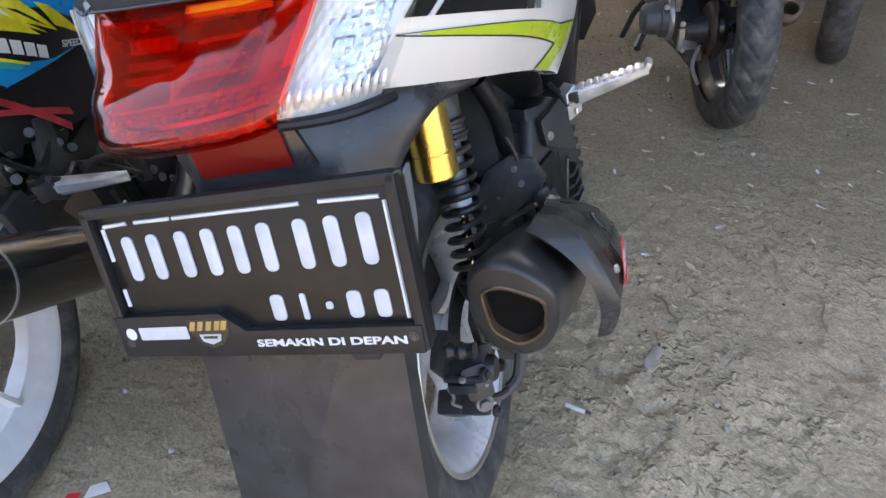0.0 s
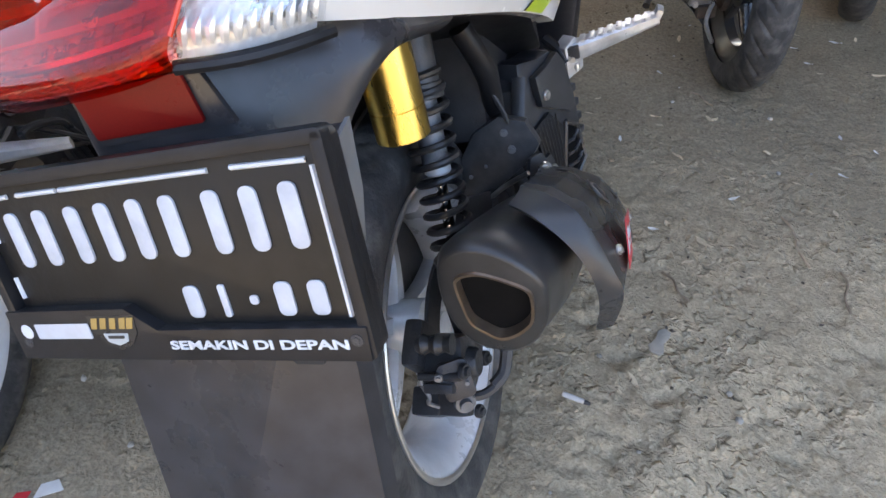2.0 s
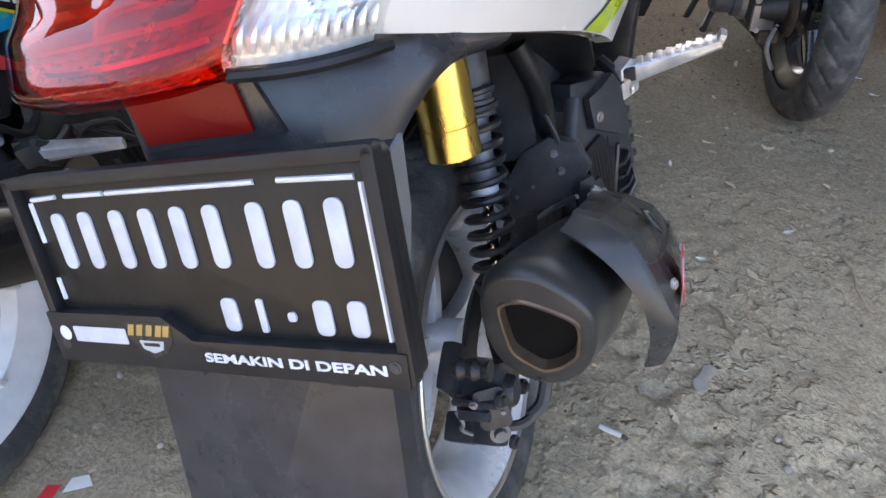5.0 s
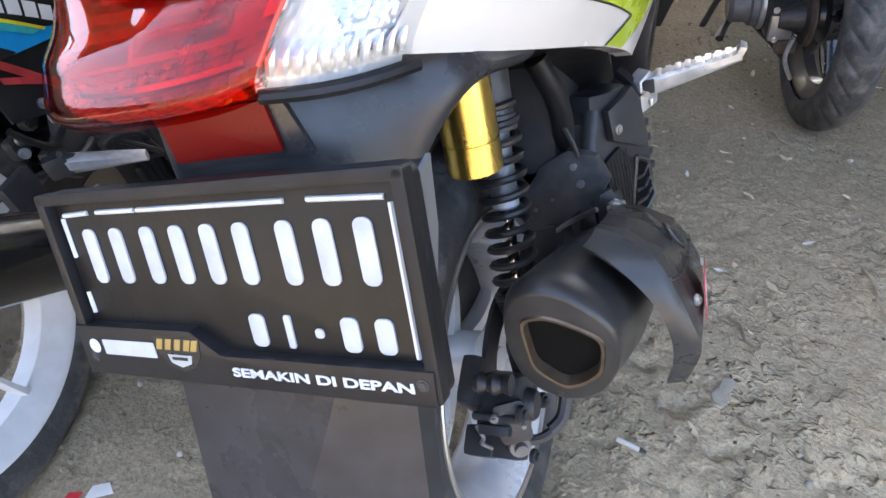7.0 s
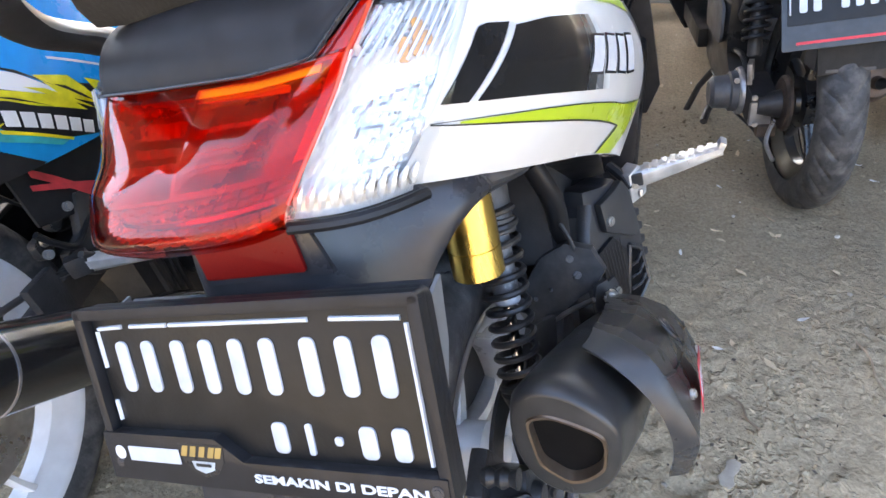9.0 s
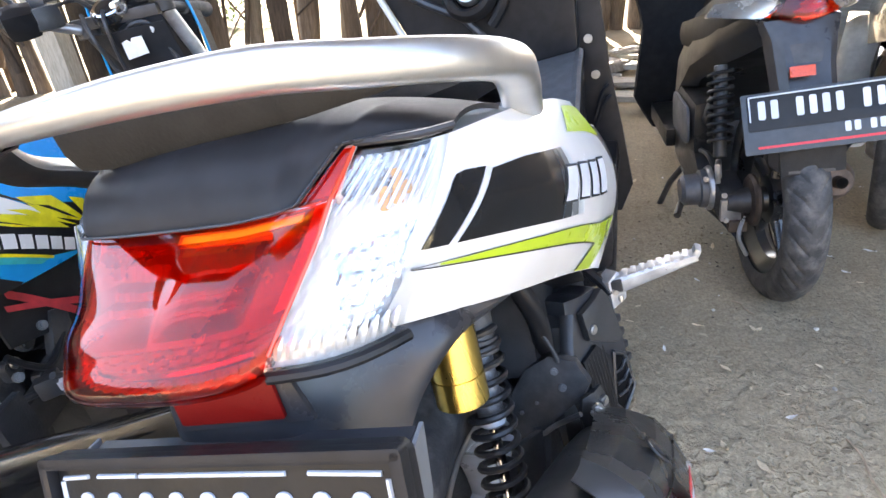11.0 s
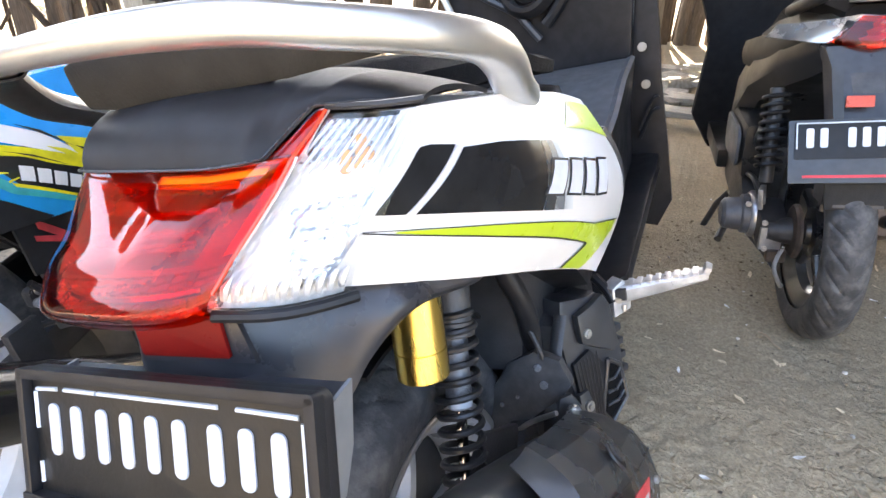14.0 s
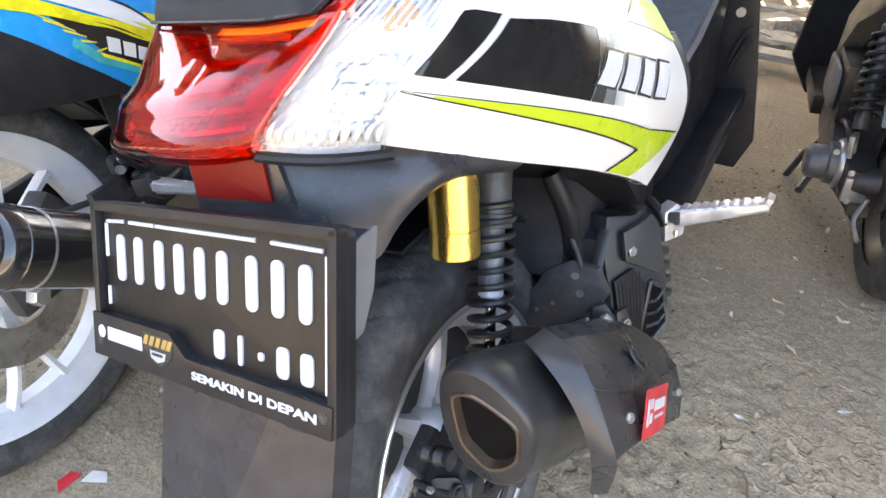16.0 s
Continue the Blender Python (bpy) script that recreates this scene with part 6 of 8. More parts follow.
tailm = []
for k in range(8):
    f = k / 7
    tailm.append([(x, 0.20 - 0.27 * f, 0.60 - 0.13 * f ** 1.6 - (0.02 if abs(x) > 0.06 else 0)) for x in (-0.085, -0.06, 0, 0.06, 0.085)])
part("tail_mudguard", shell(tailm, 0.005), COVER, blue_bike)

# muffler rising to the rear
M0, M1 = Vector((0.228, 0.330, 0.155)), Vector((0.238, -0.058, 0.428))
md = (M1 - M0)
ml = md.length
mp = [(0, 0.0), (0.024, 0.0), (0.040, 0.03), (0.0455, 0.07), (0.0465, ml - 0.030), (0.0475, ml - 0.029), (0.0475, ml - 0.022), (0.0465, ml - 0.021), (0.0455, ml - 0.008), (0.042, ml - 0.002), (0.037, ml)]
mu = part("muffler", lathe(mp, M0, md, 40), BLACK_GLOSS, blue_bike, "glossy black round muffler")
part("muffler_cap", lathe([(0.038, ml - 0.004), (0.036, ml + 0.003), (0.026, ml + 0.002), (0.021, ml - 0.010), (0.016, ml - 0.06), (0.0, ml - 0.06)], M0, md, 36), BLACK_GLOSS, mu)
part("muffler_band", lathe([(0.0462, ml - 0.052), (0.0472, ml - 0.052), (0.0472, ml - 0.049), (0.0462, ml - 0.049)], M0, md, 40, closed=True), ALLOY, mu)
part("exhaust_pipe", tube(smooth((M0, (0.19, 0.44, 0.13), (0.15, 0.60, 0.12), (0.10, 0.80, 0.16), (0.06, 0.92, 0.30)), 6), 0.020, 12), DEEP, blue_bike)
part("muffler_stay", box((0.165, 0.16, 0.335), (0.012, 0.05, 0.09), 0.003), DEEP, blue_bike)


def flank(u, v, out=0.0, s=1):
    """Side cover: u from tail to tank, v upwards."""
    y = 0.02 + 0.64 * u
    lo, hi = 0.520 - 0.075 * math.sin(u * 1.5), 0.640 - 0.015 * u + 0.020 * math.sin(u * 3.0)
    x = 0.118 + 0.062 * math.sin(min(1.0, u * 1.25) * math.pi * 0.62) + 0.014 * math.sin(math.pi * v) - 0.020 * v * v + out
    return Vector((s * x, y, lo + (hi - lo) * v))


def flank_strip(upper, lower, out, s=1, n=16, m=4):
    a, b = resample([(u, v, 0) for u, v in upper], n), resample([(u, v, 0) for u, v in lower], n)
    return grid([[flank(*(p.lerp(q, k / (m - 1)))[:2], out, s) for k in range(m)] for p, q in zip(a, b)])[0]


for s in (1, -1):
    rows = [[flank(u, v, 0, s) for v in np.linspace(0, 1, 11)] for u in np.linspace(0, 1, 21)]
    rows = [[r[0] + Vector((-s * 0.05, 0, 0.004))] + r + [r[-1] + Vector((-s * 0.06, 0, 0.006))] for r in rows]
    fl = part("side_cover", shell(rows, 0.003), BLUE, blue_bike, "blue side cover with yellow, black and white stickers")
    part("tail_underside", flank_strip([(0.0, 0.99), (0.18, 0.65), (0.27, 0.35), (0.37, 0.08), (0.40, 0.01)], [(0.0, 0.0), (0.10, 0.0), (0.20, 0.0), (0.30, 0.0), (0.39, 0.0)], 0.0012, s, 20, 8), COVER, fl, "black underside of the tail")
    part("black_band", flank_strip([(0.275, 0.68), (0.36, 0.60), (0.47, 0.52), (0.60, 0.36), (0.72, 0.14), (0.80, 0.02)], [(0.275, 0.66), (0.32, 0.48), (0.35, 0.32), (0.42, 0.19), (0.48, 0.09), (0.56, 0.02), (0.72, 0.005)], 0.0014, s, 30, 6), INK, fl)
    part("white_wedge", flank_strip([(0.20, 0.99), (0.36, 0.80), (0.44, 0.63), (0.525, 0.355)], [(0.22, 0.93), (0.33, 0.70), (0.42, 0.52), (0.52, 0.35)], 0.0020, s), WHITE, fl)
    part("yellow_slash", flank_strip([(0.20, 0.95), (0.26, 0.83), (0.34, 0.65), (0.40, 0.555), (0.46, 0.45), (0.51, 0.36)], [(0.20, 0.80), (0.28, 0.67), (0.34, 0.56), (0.38, 0.51), (0.43, 0.40), (0.55, 0.215)], 0.0022, s, 24), YELLOW, fl)
    part("yellow_slash", flank_strip([(0.47, 0.575), (0.545, 0.485)], [(0.505, 0.37), (0.612, 0.175)], 0.0024, s, 8, 6), YELLOW, fl)
    part("yellow_slash", flank_strip([(0.585, 0.42), (0.62, 0.365)], [(0.61, 0.22), (0.706, 0.045)], 0.0024, s, 8, 6), YELLOW, fl)
    part("yellow_slash", flank_strip([(0.435, 0.53), (0.475, 0.47)], [(0.50, 0.35), (0.575, 0.20)], 0.0027, s, 8, 6), YELLOW, fl)
    part("black_nick", flank_strip([(0.34, 0.60), (0.40, 0.50)], [(0.355, 0.575), (0.47, 0.34)], 0.0029, s, 8, 3), INK, fl)
    part("black_nick", flank_strip([(0.50, 0.47), (0.525, 0.43)], [(0.555, 0.31), (0.59, 0.225)], 0.0029, s, 8, 3), INK, fl)
    part("black_nick", flank_strip([(0.40, 0.74), (0.445, 0.645)], [(0.405, 0.725), (0.50, 0.46)], 0.0026, s, 8, 3), INK, fl)
    for k in range(6):
        uc, vc, hh = 0.372 + 0.0325 * k, 0.388 - 0.0555 * k, 0.060 - 0.002 * k
        part("letter_bar", flank_strip([(uc - 0.010, vc + hh + 0.012), (uc + 0.017, vc + hh - 0.030)], [(uc - 0.018, vc - hh + 0.022), (uc + 0.009, vc - hh - 0.020)], 0.0026, s, 4), WHITE, fl)
    part("teal_slash", flank_strip([(0.295, 0.50), (0.345, 0.325), (0.48, 0.085)], [(0.285, 0.44), (0.33, 0.27), (0.45, 0.07)], 0.0018, s), TEAL, fl)
    part("yellow_slash", flank_strip([(0.335, 0.355), (0.485, 0.082)], [(0.34, 0.315), (0.48, 0.068)], 0.0023, s), YELLOW, fl)
    for k in range(5):
        part("pale_hatch", flank_strip([(0.235 + 0.024 * k, 0.775 - 0.10 * k), (0.29 + 0.016 * k, 0.600 - 0.055 * k)], [(0.235 + 0.024 * k, 0.755 - 0.10 * k), (0.29 + 0.016 * k, 0.590 - 0.055 * k)], 0.0021, s, 5, 2), YELLOW, fl)
    part("white_line", flank_strip([(0.53, 0.645), (0.70, 0.395)], [(0.53, 0.625), (0.70, 0.375)], 0.0018, s, 6, 2), WHITE, fl)
    if s > 0:
        p0, p1, p2 = flank(0.60, 0.085, 0.0026), flank(0.69, 0.005, 0.0026), flank(0.645, 0.15, 0.0026)
        lettering("small_lettering", "SPEED", basis((p0 + p1) * 0.5, p1 - p0, p2 - p0), 0.010, WHITE_INK, fl, 0.052)
    # lower black cover with a red cross sticker
    low = [[Vector((s * (0.120 + 0.030 * math.sin(u * 2.2)), 0.02 + 0.70 * u, 0.520 - 0.075 * math.sin(u * 1.5) - 0.004 - (0.03 + 0.095 * u) * w)) for w in np.linspace(0, 1.25, 7)] for u in np.linspace(0.31, 1, 13)]
    lc = part("lower_cover", shell(low, 0.004), COVER, blue_bike, "black lower cover with red sticker")

    def low_strip(a, b, out):
        rr = []
        for k in range(9):
            f = k / 8
            r = []
            for (u, w) in ((a[0] + (a[2] - a[0]) * f, a[1] + (a[3] - a[1]) * f), (b[0] + (b[2] - b[0]) * f, b[1] + (b[3] - b[1]) * f)):
                r.append(Vector((s * (0.120 + 0.030 * math.sin(u * 2.2) + out), 0.02 + 0.70 * u, 0.520 - 0.075 * math.sin(u * 1.5) - 0.004 - (0.03 + 0.095 * u) * w)))
            rr.append(r)
        return grid(rr)[0]

    part("red_cross", low_strip((0.350, -0.02, 0.50, 1.20), (0.350, 0.20, 0.49, 1.36), 0.0052), RED_STICKER, lc)
    part("red_cross", low_strip((0.335, 0.32, 0.52, 0.92), (0.335, 0.46, 0.52, 1.08), 0.0060), RED_STICKER, lc)
# seat, tank, frame, engine
sec = []
for y, w, z0, z1 in ((-0.10, 0.05, 0.66, 0.695), (0.05, 0.085, 0.645, 0.705), (0.25, 0.110, 0.635, 0.700), (0.45, 0.115, 0.610, 0.660), (0.60, 0.10, 0.585, 0.630), (0.70, 0.07, 0.57, 0.605)):
    sec.append([(-w, y, z0), (w, y, z0), (w * 1.05, y, (z0 + z1) / 2), (w * 0.8, y, z1), (-w * 0.8, y, z1), (-w * 1.05, y, (z0 + z1) / 2)])
part("seat", loft(sec), SEAT, blue_bike, "long black seat")
sec = []
for y, w, z0, z1 in ((0.64, 0.08, 0.46, 0.585), (0.76, 0.095, 0.43, 0.575), (0.90, 0.09, 0.42, 0.565), (1.0, 0.06, 0.46, 0.560)):
    sec.append([(-w, y, z0), (w, y, z0), (w * 1.1, y, (z0 + z1) / 2), (w * 0.7, y, z1), (-w * 0.7, y, z1), (-w * 1.1, y, (z0 + z1) / 2)])
part("centre_cover", loft(sec), COVER, blue_bike)
part("engine", box((0, 0.66, 0.30), (0.22, 0.32, 0.22), 0.03), ENGINE, blue_bike)
part("engine_cover", lathe([(0, 0.03), (0.07, 0.03), (0.09, 0.015), (0.095, 0), (0, 0)], (0.11, 0.62, 0.29), (1, 0, 0), 32), ALLOY, blue_bike)
part("cylinder", box((0, 0.80, 0.44), (0.14, 0.13, 0.16), 0.02, Matrix.Rotation(-0.4, 4, "X")), DEEP, blue_bike)
for k in range(6):
    part("frame_bracket", prism(rounded(0.026 + 0.010 * (k % 2), 0.030 - 0.008 * (k % 3), 0.008), basis((0.108, 0.24 + 0.045 * k, 0.375 + 0.018 * math.sin(k * 1.7)), (0, math.cos(k * 0.6), math.sin(k * 0.6)), (0, -math.sin(k * 0.6), math.cos(k * 0.6))), 0.014, 0.004), DEEP, blue_bike)
    bolt("frame_bolt", (0.126, 0.24 + 0.045 * k, 0.385 + 0.018 * math.sin(k * 1.7)), (1, 0, 0), 0.008, 0.006, blue_bike)
sec = []
for y, x1, z0, z1 in ((0.355, 0.060, 0.150, 0.235), (0.385, 0.098, 0.095, 0.265), (0.46, 0.112, 0.060, 0.285), (0.60, 0.118, 0.045, 0.285), (0.72, 0.112, 0.060, 0.270), (0.80, 0.08, 0.10, 0.24)):
    sec.append([(-x1, y, z0), (x1 * 0.9, y, z0), (x1, y, z0 + 0.03), (x1, y, z1 - 0.03), (x1 * 0.85, y, z1), (-x1, y, z1)])
case = part("crankcase", loft(sec), DEEP, blue_bike, "oily black crankcase", angle=30)
part("case_cover", prism(rounded(0.13, 0.11, 0.04, 6), basis((0.112, 0.535, 0.175), (0, 0.98, 0.1), (0, -0.1, 0.98)), 0.022, 0.007), BLACK, case)
for y, z, r in ((0.594, 0.166, 0.009), (0.484, 0.201, 0.006), (0.514, 0.181, 0.009), (0.526, 0.154, 0.009), (0.575, 0.215, 0.006), (0.555, 0.130, 0.007)):
    bolt("case_bolt", (0.133, y, z), (1, -0.3, 0.2), r, 0.010, case, CAST)
for k in range(4):
    part("case_rib", box((0.116, 0.405 + 0.018 * k, 0.170), (0.010, 0.006, 0.100 + 0.012 * k), 0.002), DEEP, case)
part("frame_gusset", prism([(0.440, 0.285), (0.492, 0.248), (0.484, 0.178), (0.450, 0.196)], basis((0.138, 0, 0), (0, 1, 0), (0, 0, 1)), 0.008, 0.002), RAD, blue_bike, "dark grey frame gusset")
loop = [Vector((0.170, y, z)) for y, z in ((0.306, 0.326), (0.335, 0.321), (0.383, 0.297), (0.394, 0.276), (0.412, 0.238), (0.373, 0.260), (0.314, 0.310))]
part("peg_guard", tube(smooth(loop[:5], 4), 0.0055, 8), RAD, blue_bike, "worn dark grey guard rod over the peg")
part("guard_stay", tube(smooth((loop[4], loop[5], loop[6], loop[0]), 4), 0.0035, 8), RAD, blue_bike)
for y, z in ((0.346, 0.343), (0.326, 0.365), (0.289, 0.406), (0.216, 0.378)):
    bolt("frame_bolt", (0.144, y, z), (1, -0.4, 0.3), 0.007, 0.009, blue_bike, CAST)
part("stop_switch", box((0.130, 0.335, 0.352), (0.022, 0.034, 0.044), 0.006, Matrix.Rotation(0.4, 4, "X")), BLACK, blue_bike)
part("brake_hose", tube(smooth(((0.150, 0.213, 0.411), (0.152, 0.230, 0.385), (0.150, 0.258, 0.362), (0.146, 0.30, 0.372), (0.130, 0.36, 0.400)), 6), 0.005, 8), BLACK, blue_bike)
hang = part("peg_hanger", prism([(-0.055, 0.000), (-0.020, -0.030), (0.050, -0.050), (0.070, -0.020), (0.035, 0.020), (0.050, 0.075), (0.020, 0.085), (-0.010, 0.035), (-0.050, 0.030)], basis((0.132, 0.290, 0.330), (0, 1, 0), (0, 0, 1)), 0.016, 0.005), DEEP, blue_bike, "black cast footpeg hanger")
part("hanger_arm", tube(smooth(((0.148, 0.328, 0.325), (0.160, 0.345, 0.312), (0.178, 0.365, 0.285), (0.193, 0.385, 0.257)), 5), 0.009, 8, flat=0.5), DEEP, hang)
rows = []
for f in np.linspace(0, 1, 9):
    c = Vector((0.160, 0.245, 0.340)).lerp(Vector((0.240, 0.292, 0.310)), f)
    w, h = 0.012 - 0.003 * f, 0.012 - 0.006 * f
    rows.append([c + Vector((-0.5 * w * a, w * a, h * b)) for a, b in ((-1, -0.4), (-0.6, -1), (0.6, -1), (1, -0.4), (1, 0.7), (0.7, 1), (-0.7, 1), (-1, 0.7))])
bp = part("footpeg", loft(rows), PEG, blue_bike, "aluminium passenger footpeg")
part("peg_knuckle", box((0.152, 0.242, 0.342), (0.030, 0.030, 0.030), 0.007, Matrix.Rotation(0.5, 4, "Z")), ENGINE, blue_bike)
part("brake_pedal", tube(smooth(((0.15, 0.32, 0.33), (0.165, 0.27, 0.335), (0.17, 0.235, 0.36)), 4), 0.005, 7), DEEP, blue_bike)
part("brake_line", tube(smooth(((0.12, 0.36, 0.37), (0.135, 0.30, 0.31), (0.13, 0.22, 0.34), (0.10, 0.13, 0.35)), 6), 0.005, 7), DEEP, blue_bike)
part("side_stand", tube(((-0.09, 0.60, 0.18), (-0.15, 0.64, 0.09), (-0.205, 0.66, -0.03)), 0.010, 10), DEEP, blue_bike)
# front end with clip-on bars
for s in (1, -1):
    t0, t1 = Vector((0.014 + s * 0.090, 1.055 + s * 0.01, 0.725 + s * 0.010)), FB + Vector((s * 0.085, -0.02, 0.02))
    part("fork_tube", between(t0, t0.lerp(t1, 0.48), 0.0165), PEG if s > 0 else ENGINE, blue_bike, "bright fork tube")
    part("fork_slider", between(t0.lerp(t1, 0.48), t1, 0.024), DEEP, blue_bike)
    part("bar_clamp", between(t0 + Vector((0, 0, -0.02)), t0 + Vector((0, 0, 0.012)), 0.025), ENGINE, blue_bike)
    if s > 0:
        continue
    e0, e1 = t0 + Vector((0, -0.02, 0.0)), Vector((-0.23, 0.90, 0.800))
    part("clip_on_bar", between(e0, e1, 0.011), ALLOY, blue_bike)
    part("grip", between(e0.lerp(e1, 0.66), e0.lerp(e1, 1.15), 0.018), RUBBER, blue_bike)
    part("switch_box", box(e0.lerp(e1, 0.52), (0.070, 0.062, 0.064), 0.028, Matrix.Rotation(0.5, 4, "Z") @ Matrix.Rotation(0.5, 4, "X")), BLACK, blue_bike)
    sw = e0.lerp(e1, 0.52)
    part("switch_case", box(sw + Vector((0.034, 0.030, -0.004)), (0.060, 0.055, 0.050), 0.016, Matrix.Rotation(0.9, 4, "Z")), DEEP, blue_bike)
    part("lever_perch", box(sw + Vector((0.020, 0.050, 0.030)), (0.034, 0.030, 0.024), 0.008, Matrix.Rotation(0.4, 4, "Z")), ENGINE, blue_bike)
    part("cable_elbow", tube(smooth((sw + Vector((0.03, 0.05, 0.03)), sw + Vector((0.08, 0.09, 0.02)), sw + Vector((0.12, 0.13, -0.06)), sw + Vector((0.15, 0.14, -0.15))), 5), 0.0055, 7), DEEP, blue_bike)
    part("mirror_stem", tube(smooth((sw + Vector((-0.01, 0.03, 0.02)), sw + Vector((-0.04, 0.03, 0.06)), sw + Vector((-0.09, 0.02, 0.10))), 5), 0.006, 7), DEEP, blue_bike)
    part("switch_button", box(e0.lerp(e1, 0.52) + Vector((0.0, -0.030, 0.006)), (0.016, 0.006, 0.012), 0.002), YELLOW_INK, blue_bike)
    part("lever", tube(smooth((e0.lerp(e1, 0.4) + Vector((0, 0.05, 0)), e0.lerp(e1, 0.75) + Vector((0, 0.06, 0)), e1 + Vector((0, 0.05, 0))), 4), 0.006, 7), ALLOY, blue_bike)
    part("bar_cable", tube(smooth((e0.lerp(e1, 0.5), e0 + Vector((s * 0.03, 0.08, 0.06)), (0.02 * s, 1.13, 0.70), (0.01, 1.08, 0.56)), 6), 0.0045, 6), DEEP, blue_bike)
part("clip_on_bar", between((0.104, 1.06, 0.730), (0.11, 1.22, 0.700), 0.011), DEEP, blue_bike)
part("grip", between((0.108, 1.15, 0.713), (0.112, 1.27, 0.690), 0.018), RUBBER, blue_bike)
part("triple_clamp", box((0, 1.055, 0.725), (0.215, 0.060, 0.026), 0.008), ENGINE, blue_bike)
part("gauge_cluster", box((0.055, 1.085, 0.750), (0.085, 0.060, 0.030), 0.010, Matrix.Rotation(0.5, 4, "X")), BLACK, blue_bike)
part("reservoir", box((0.085, 1.03, 0.758), (0.034, 0.030, 0.026), 0.009, Matrix.Rotation(0.4, 4, "Z")), ENGINE, blue_bike)
part("ignition_block", box((0.030, 1.045, 0.728), (0.038, 0.034, 0.034), 0.009, Matrix.Rotation(0.6, 4, "Y")), ENGINE, blue_bike)
part("key_ring", lathe([(0.010, 0.0), (0.014, 0.0), (0.014, 0.004), (0.010, 0.004)], (0.030, 1.026, 0.738), (0, -0.7, 0.7), 20, closed=True), STEEL, blue_bike)
part("brake_rod", between((0.000, 1.055, 0.752), (0.072, 1.060, 0.772), 0.006), ENGINE, blue_bike)
part("brake_rod", between((0.040, 1.045, 0.700), (0.098, 1.050, 0.742), 0.007), DEEP, blue_bike)
part("loop_cable", tube(smooth(((0.012, 1.030, 0.690), (0.045, 1.020, 0.705), (0.075, 1.025, 0.700), (0.085, 1.035, 0.660), (0.110, 1.05, 0.590)), 6), 0.006, 7), ENGINE, blue_bike)
part("cable_tie", prism(rounded(0.020, 0.012, 0.003), basis((0.078, 1.018, 0.690), (0.8, 0, -0.5), (0.5, -0.2, 0.8)), 0.003), LITTER, blue_bike)
part("steering_nut", between((0.012, 1.045, 0.735), (0.012, 1.040, 0.756), 0.016, 0.014, 6), STEEL, blue_bike)
for k in range(2):
    part("wire_loom", tube(smooth(((-0.06 + 0.05 * k, 1.02, 0.745), (-0.04 + 0.04 * k, 0.99, 0.700 + 0.01 * k), (-0.03 + 0.02 * k, 1.01, 0.62), (0.0, 1.03, 0.52)), 5), 0.005 - 0.0006 * k, 6), DEEP, blue_bike)
ga = part("gauge", lathe([(0, 0.034), (0.032, 0.034), (0.040, 0.030), (0.044, 0.016), (0.036, 0.0), (0, 0.0)], (-0.008, 1.062, 0.722), (0, -0.5, 0.9), 28), BLACK, blue_bike)
part("gauge_rim", lathe([(0.036, 0.033), (0.043, 0.031), (0.047, 0.018), (0.043, 0.012)], (-0.008, 1.062, 0.722), (0, -0.5, 0.9), 28, closed=True), BLACK_GLOSS, ga)
part("gauge_glass", lathe([(0, 0.0365), (0.030, 0.035), (0.030, 0.034), (0, 0.034)], (-0.008, 1.062, 0.722), (0, -0.5, 0.9), 28), STICKER, ga)
part("gauge_ring", lathe([(0.031, 0.034), (0.036, 0.037), (0.040, 0.034), (0.036, 0.032)], (-0.008, 1.062, 0.722), (0, -0.5, 0.9), 28, closed=True), CHROME, ga)
inn = [[(0.02 + 0.05 * f + x * (1 - 0.45 * f), 1.00 + 0.06 * f + 0.05 * (x / 0.1) ** 2, 0.70 - 0.22 * f) for x in np.linspace(-0.085, 0.085, 7)] for f in np.linspace(0, 1, 6)]
ip = part("inner_panel", shell(inn, 0.005), COVER, blue_bike, "black panel behind the fork with a paper tag")
part("paper_tag", prism([(-0.026, -0.024), (0.026, -0.018), (0.028, 0.020), (0.004, 0.020), (-0.002, 0.012), (-0.008, 0.018), (-0.022, 0.014)], basis((0.042, 0.990, 0.662), (1, 0, 0), (0.1, -0.2, 1)), 0.001), LITTER, ip)
for s in (1, -1):
    cw = [[(s * (0.118 + 0.015 * math.sin(f * 3)), 1.15 + 0.05 * g, 0.765 - 0.30 * f - 0.02 * g) for g in np.linspace(0, 1, 5)] for f in np.linspace(0, 1, 7)]
    fc = part("front_cowl", shell(cw, 0.004), COVER, blue_bike, "black front cowl side with blue edge")
    part("cowl_edge", tube([r[0] for r in cw], 0.0035, 6), BLUE, fc)
nose = [[(x, 1.26 - 6 * x * x, 0.74 - 0.24 * f) for x in np.linspace(-0.11, 0.11, 9)] for f in np.linspace(0, 1, 5)]
part("headlamp_cowl", shell(nose, 0.005), COVER, blue_bike)
part("dark_visor", shell([[(x + 0.03, 1.13 + 0.12 * f - 5 * x * x, 0.86 - 0.13 * f) for x in np.linspace(-0.06, 0.07, 7)] for f in np.linspace(0, 1, 4)], 0.003), BLACK_GLOSS, blue_bike)
ffm = []
for k in range(11):
    a = radians(25 + 125 * k / 10)
    ffm.append([FB + Vector((x, 0.30 * math.cos(a), 0.30 * math.sin(a) - (0.02 if abs(x) > 0.04 else 0))) for x in (-0.058, -0.04, 0, 0.04, 0.058)])
part("front_mudguard", shell(ffm, 0.004), BLUE, blue_bike)

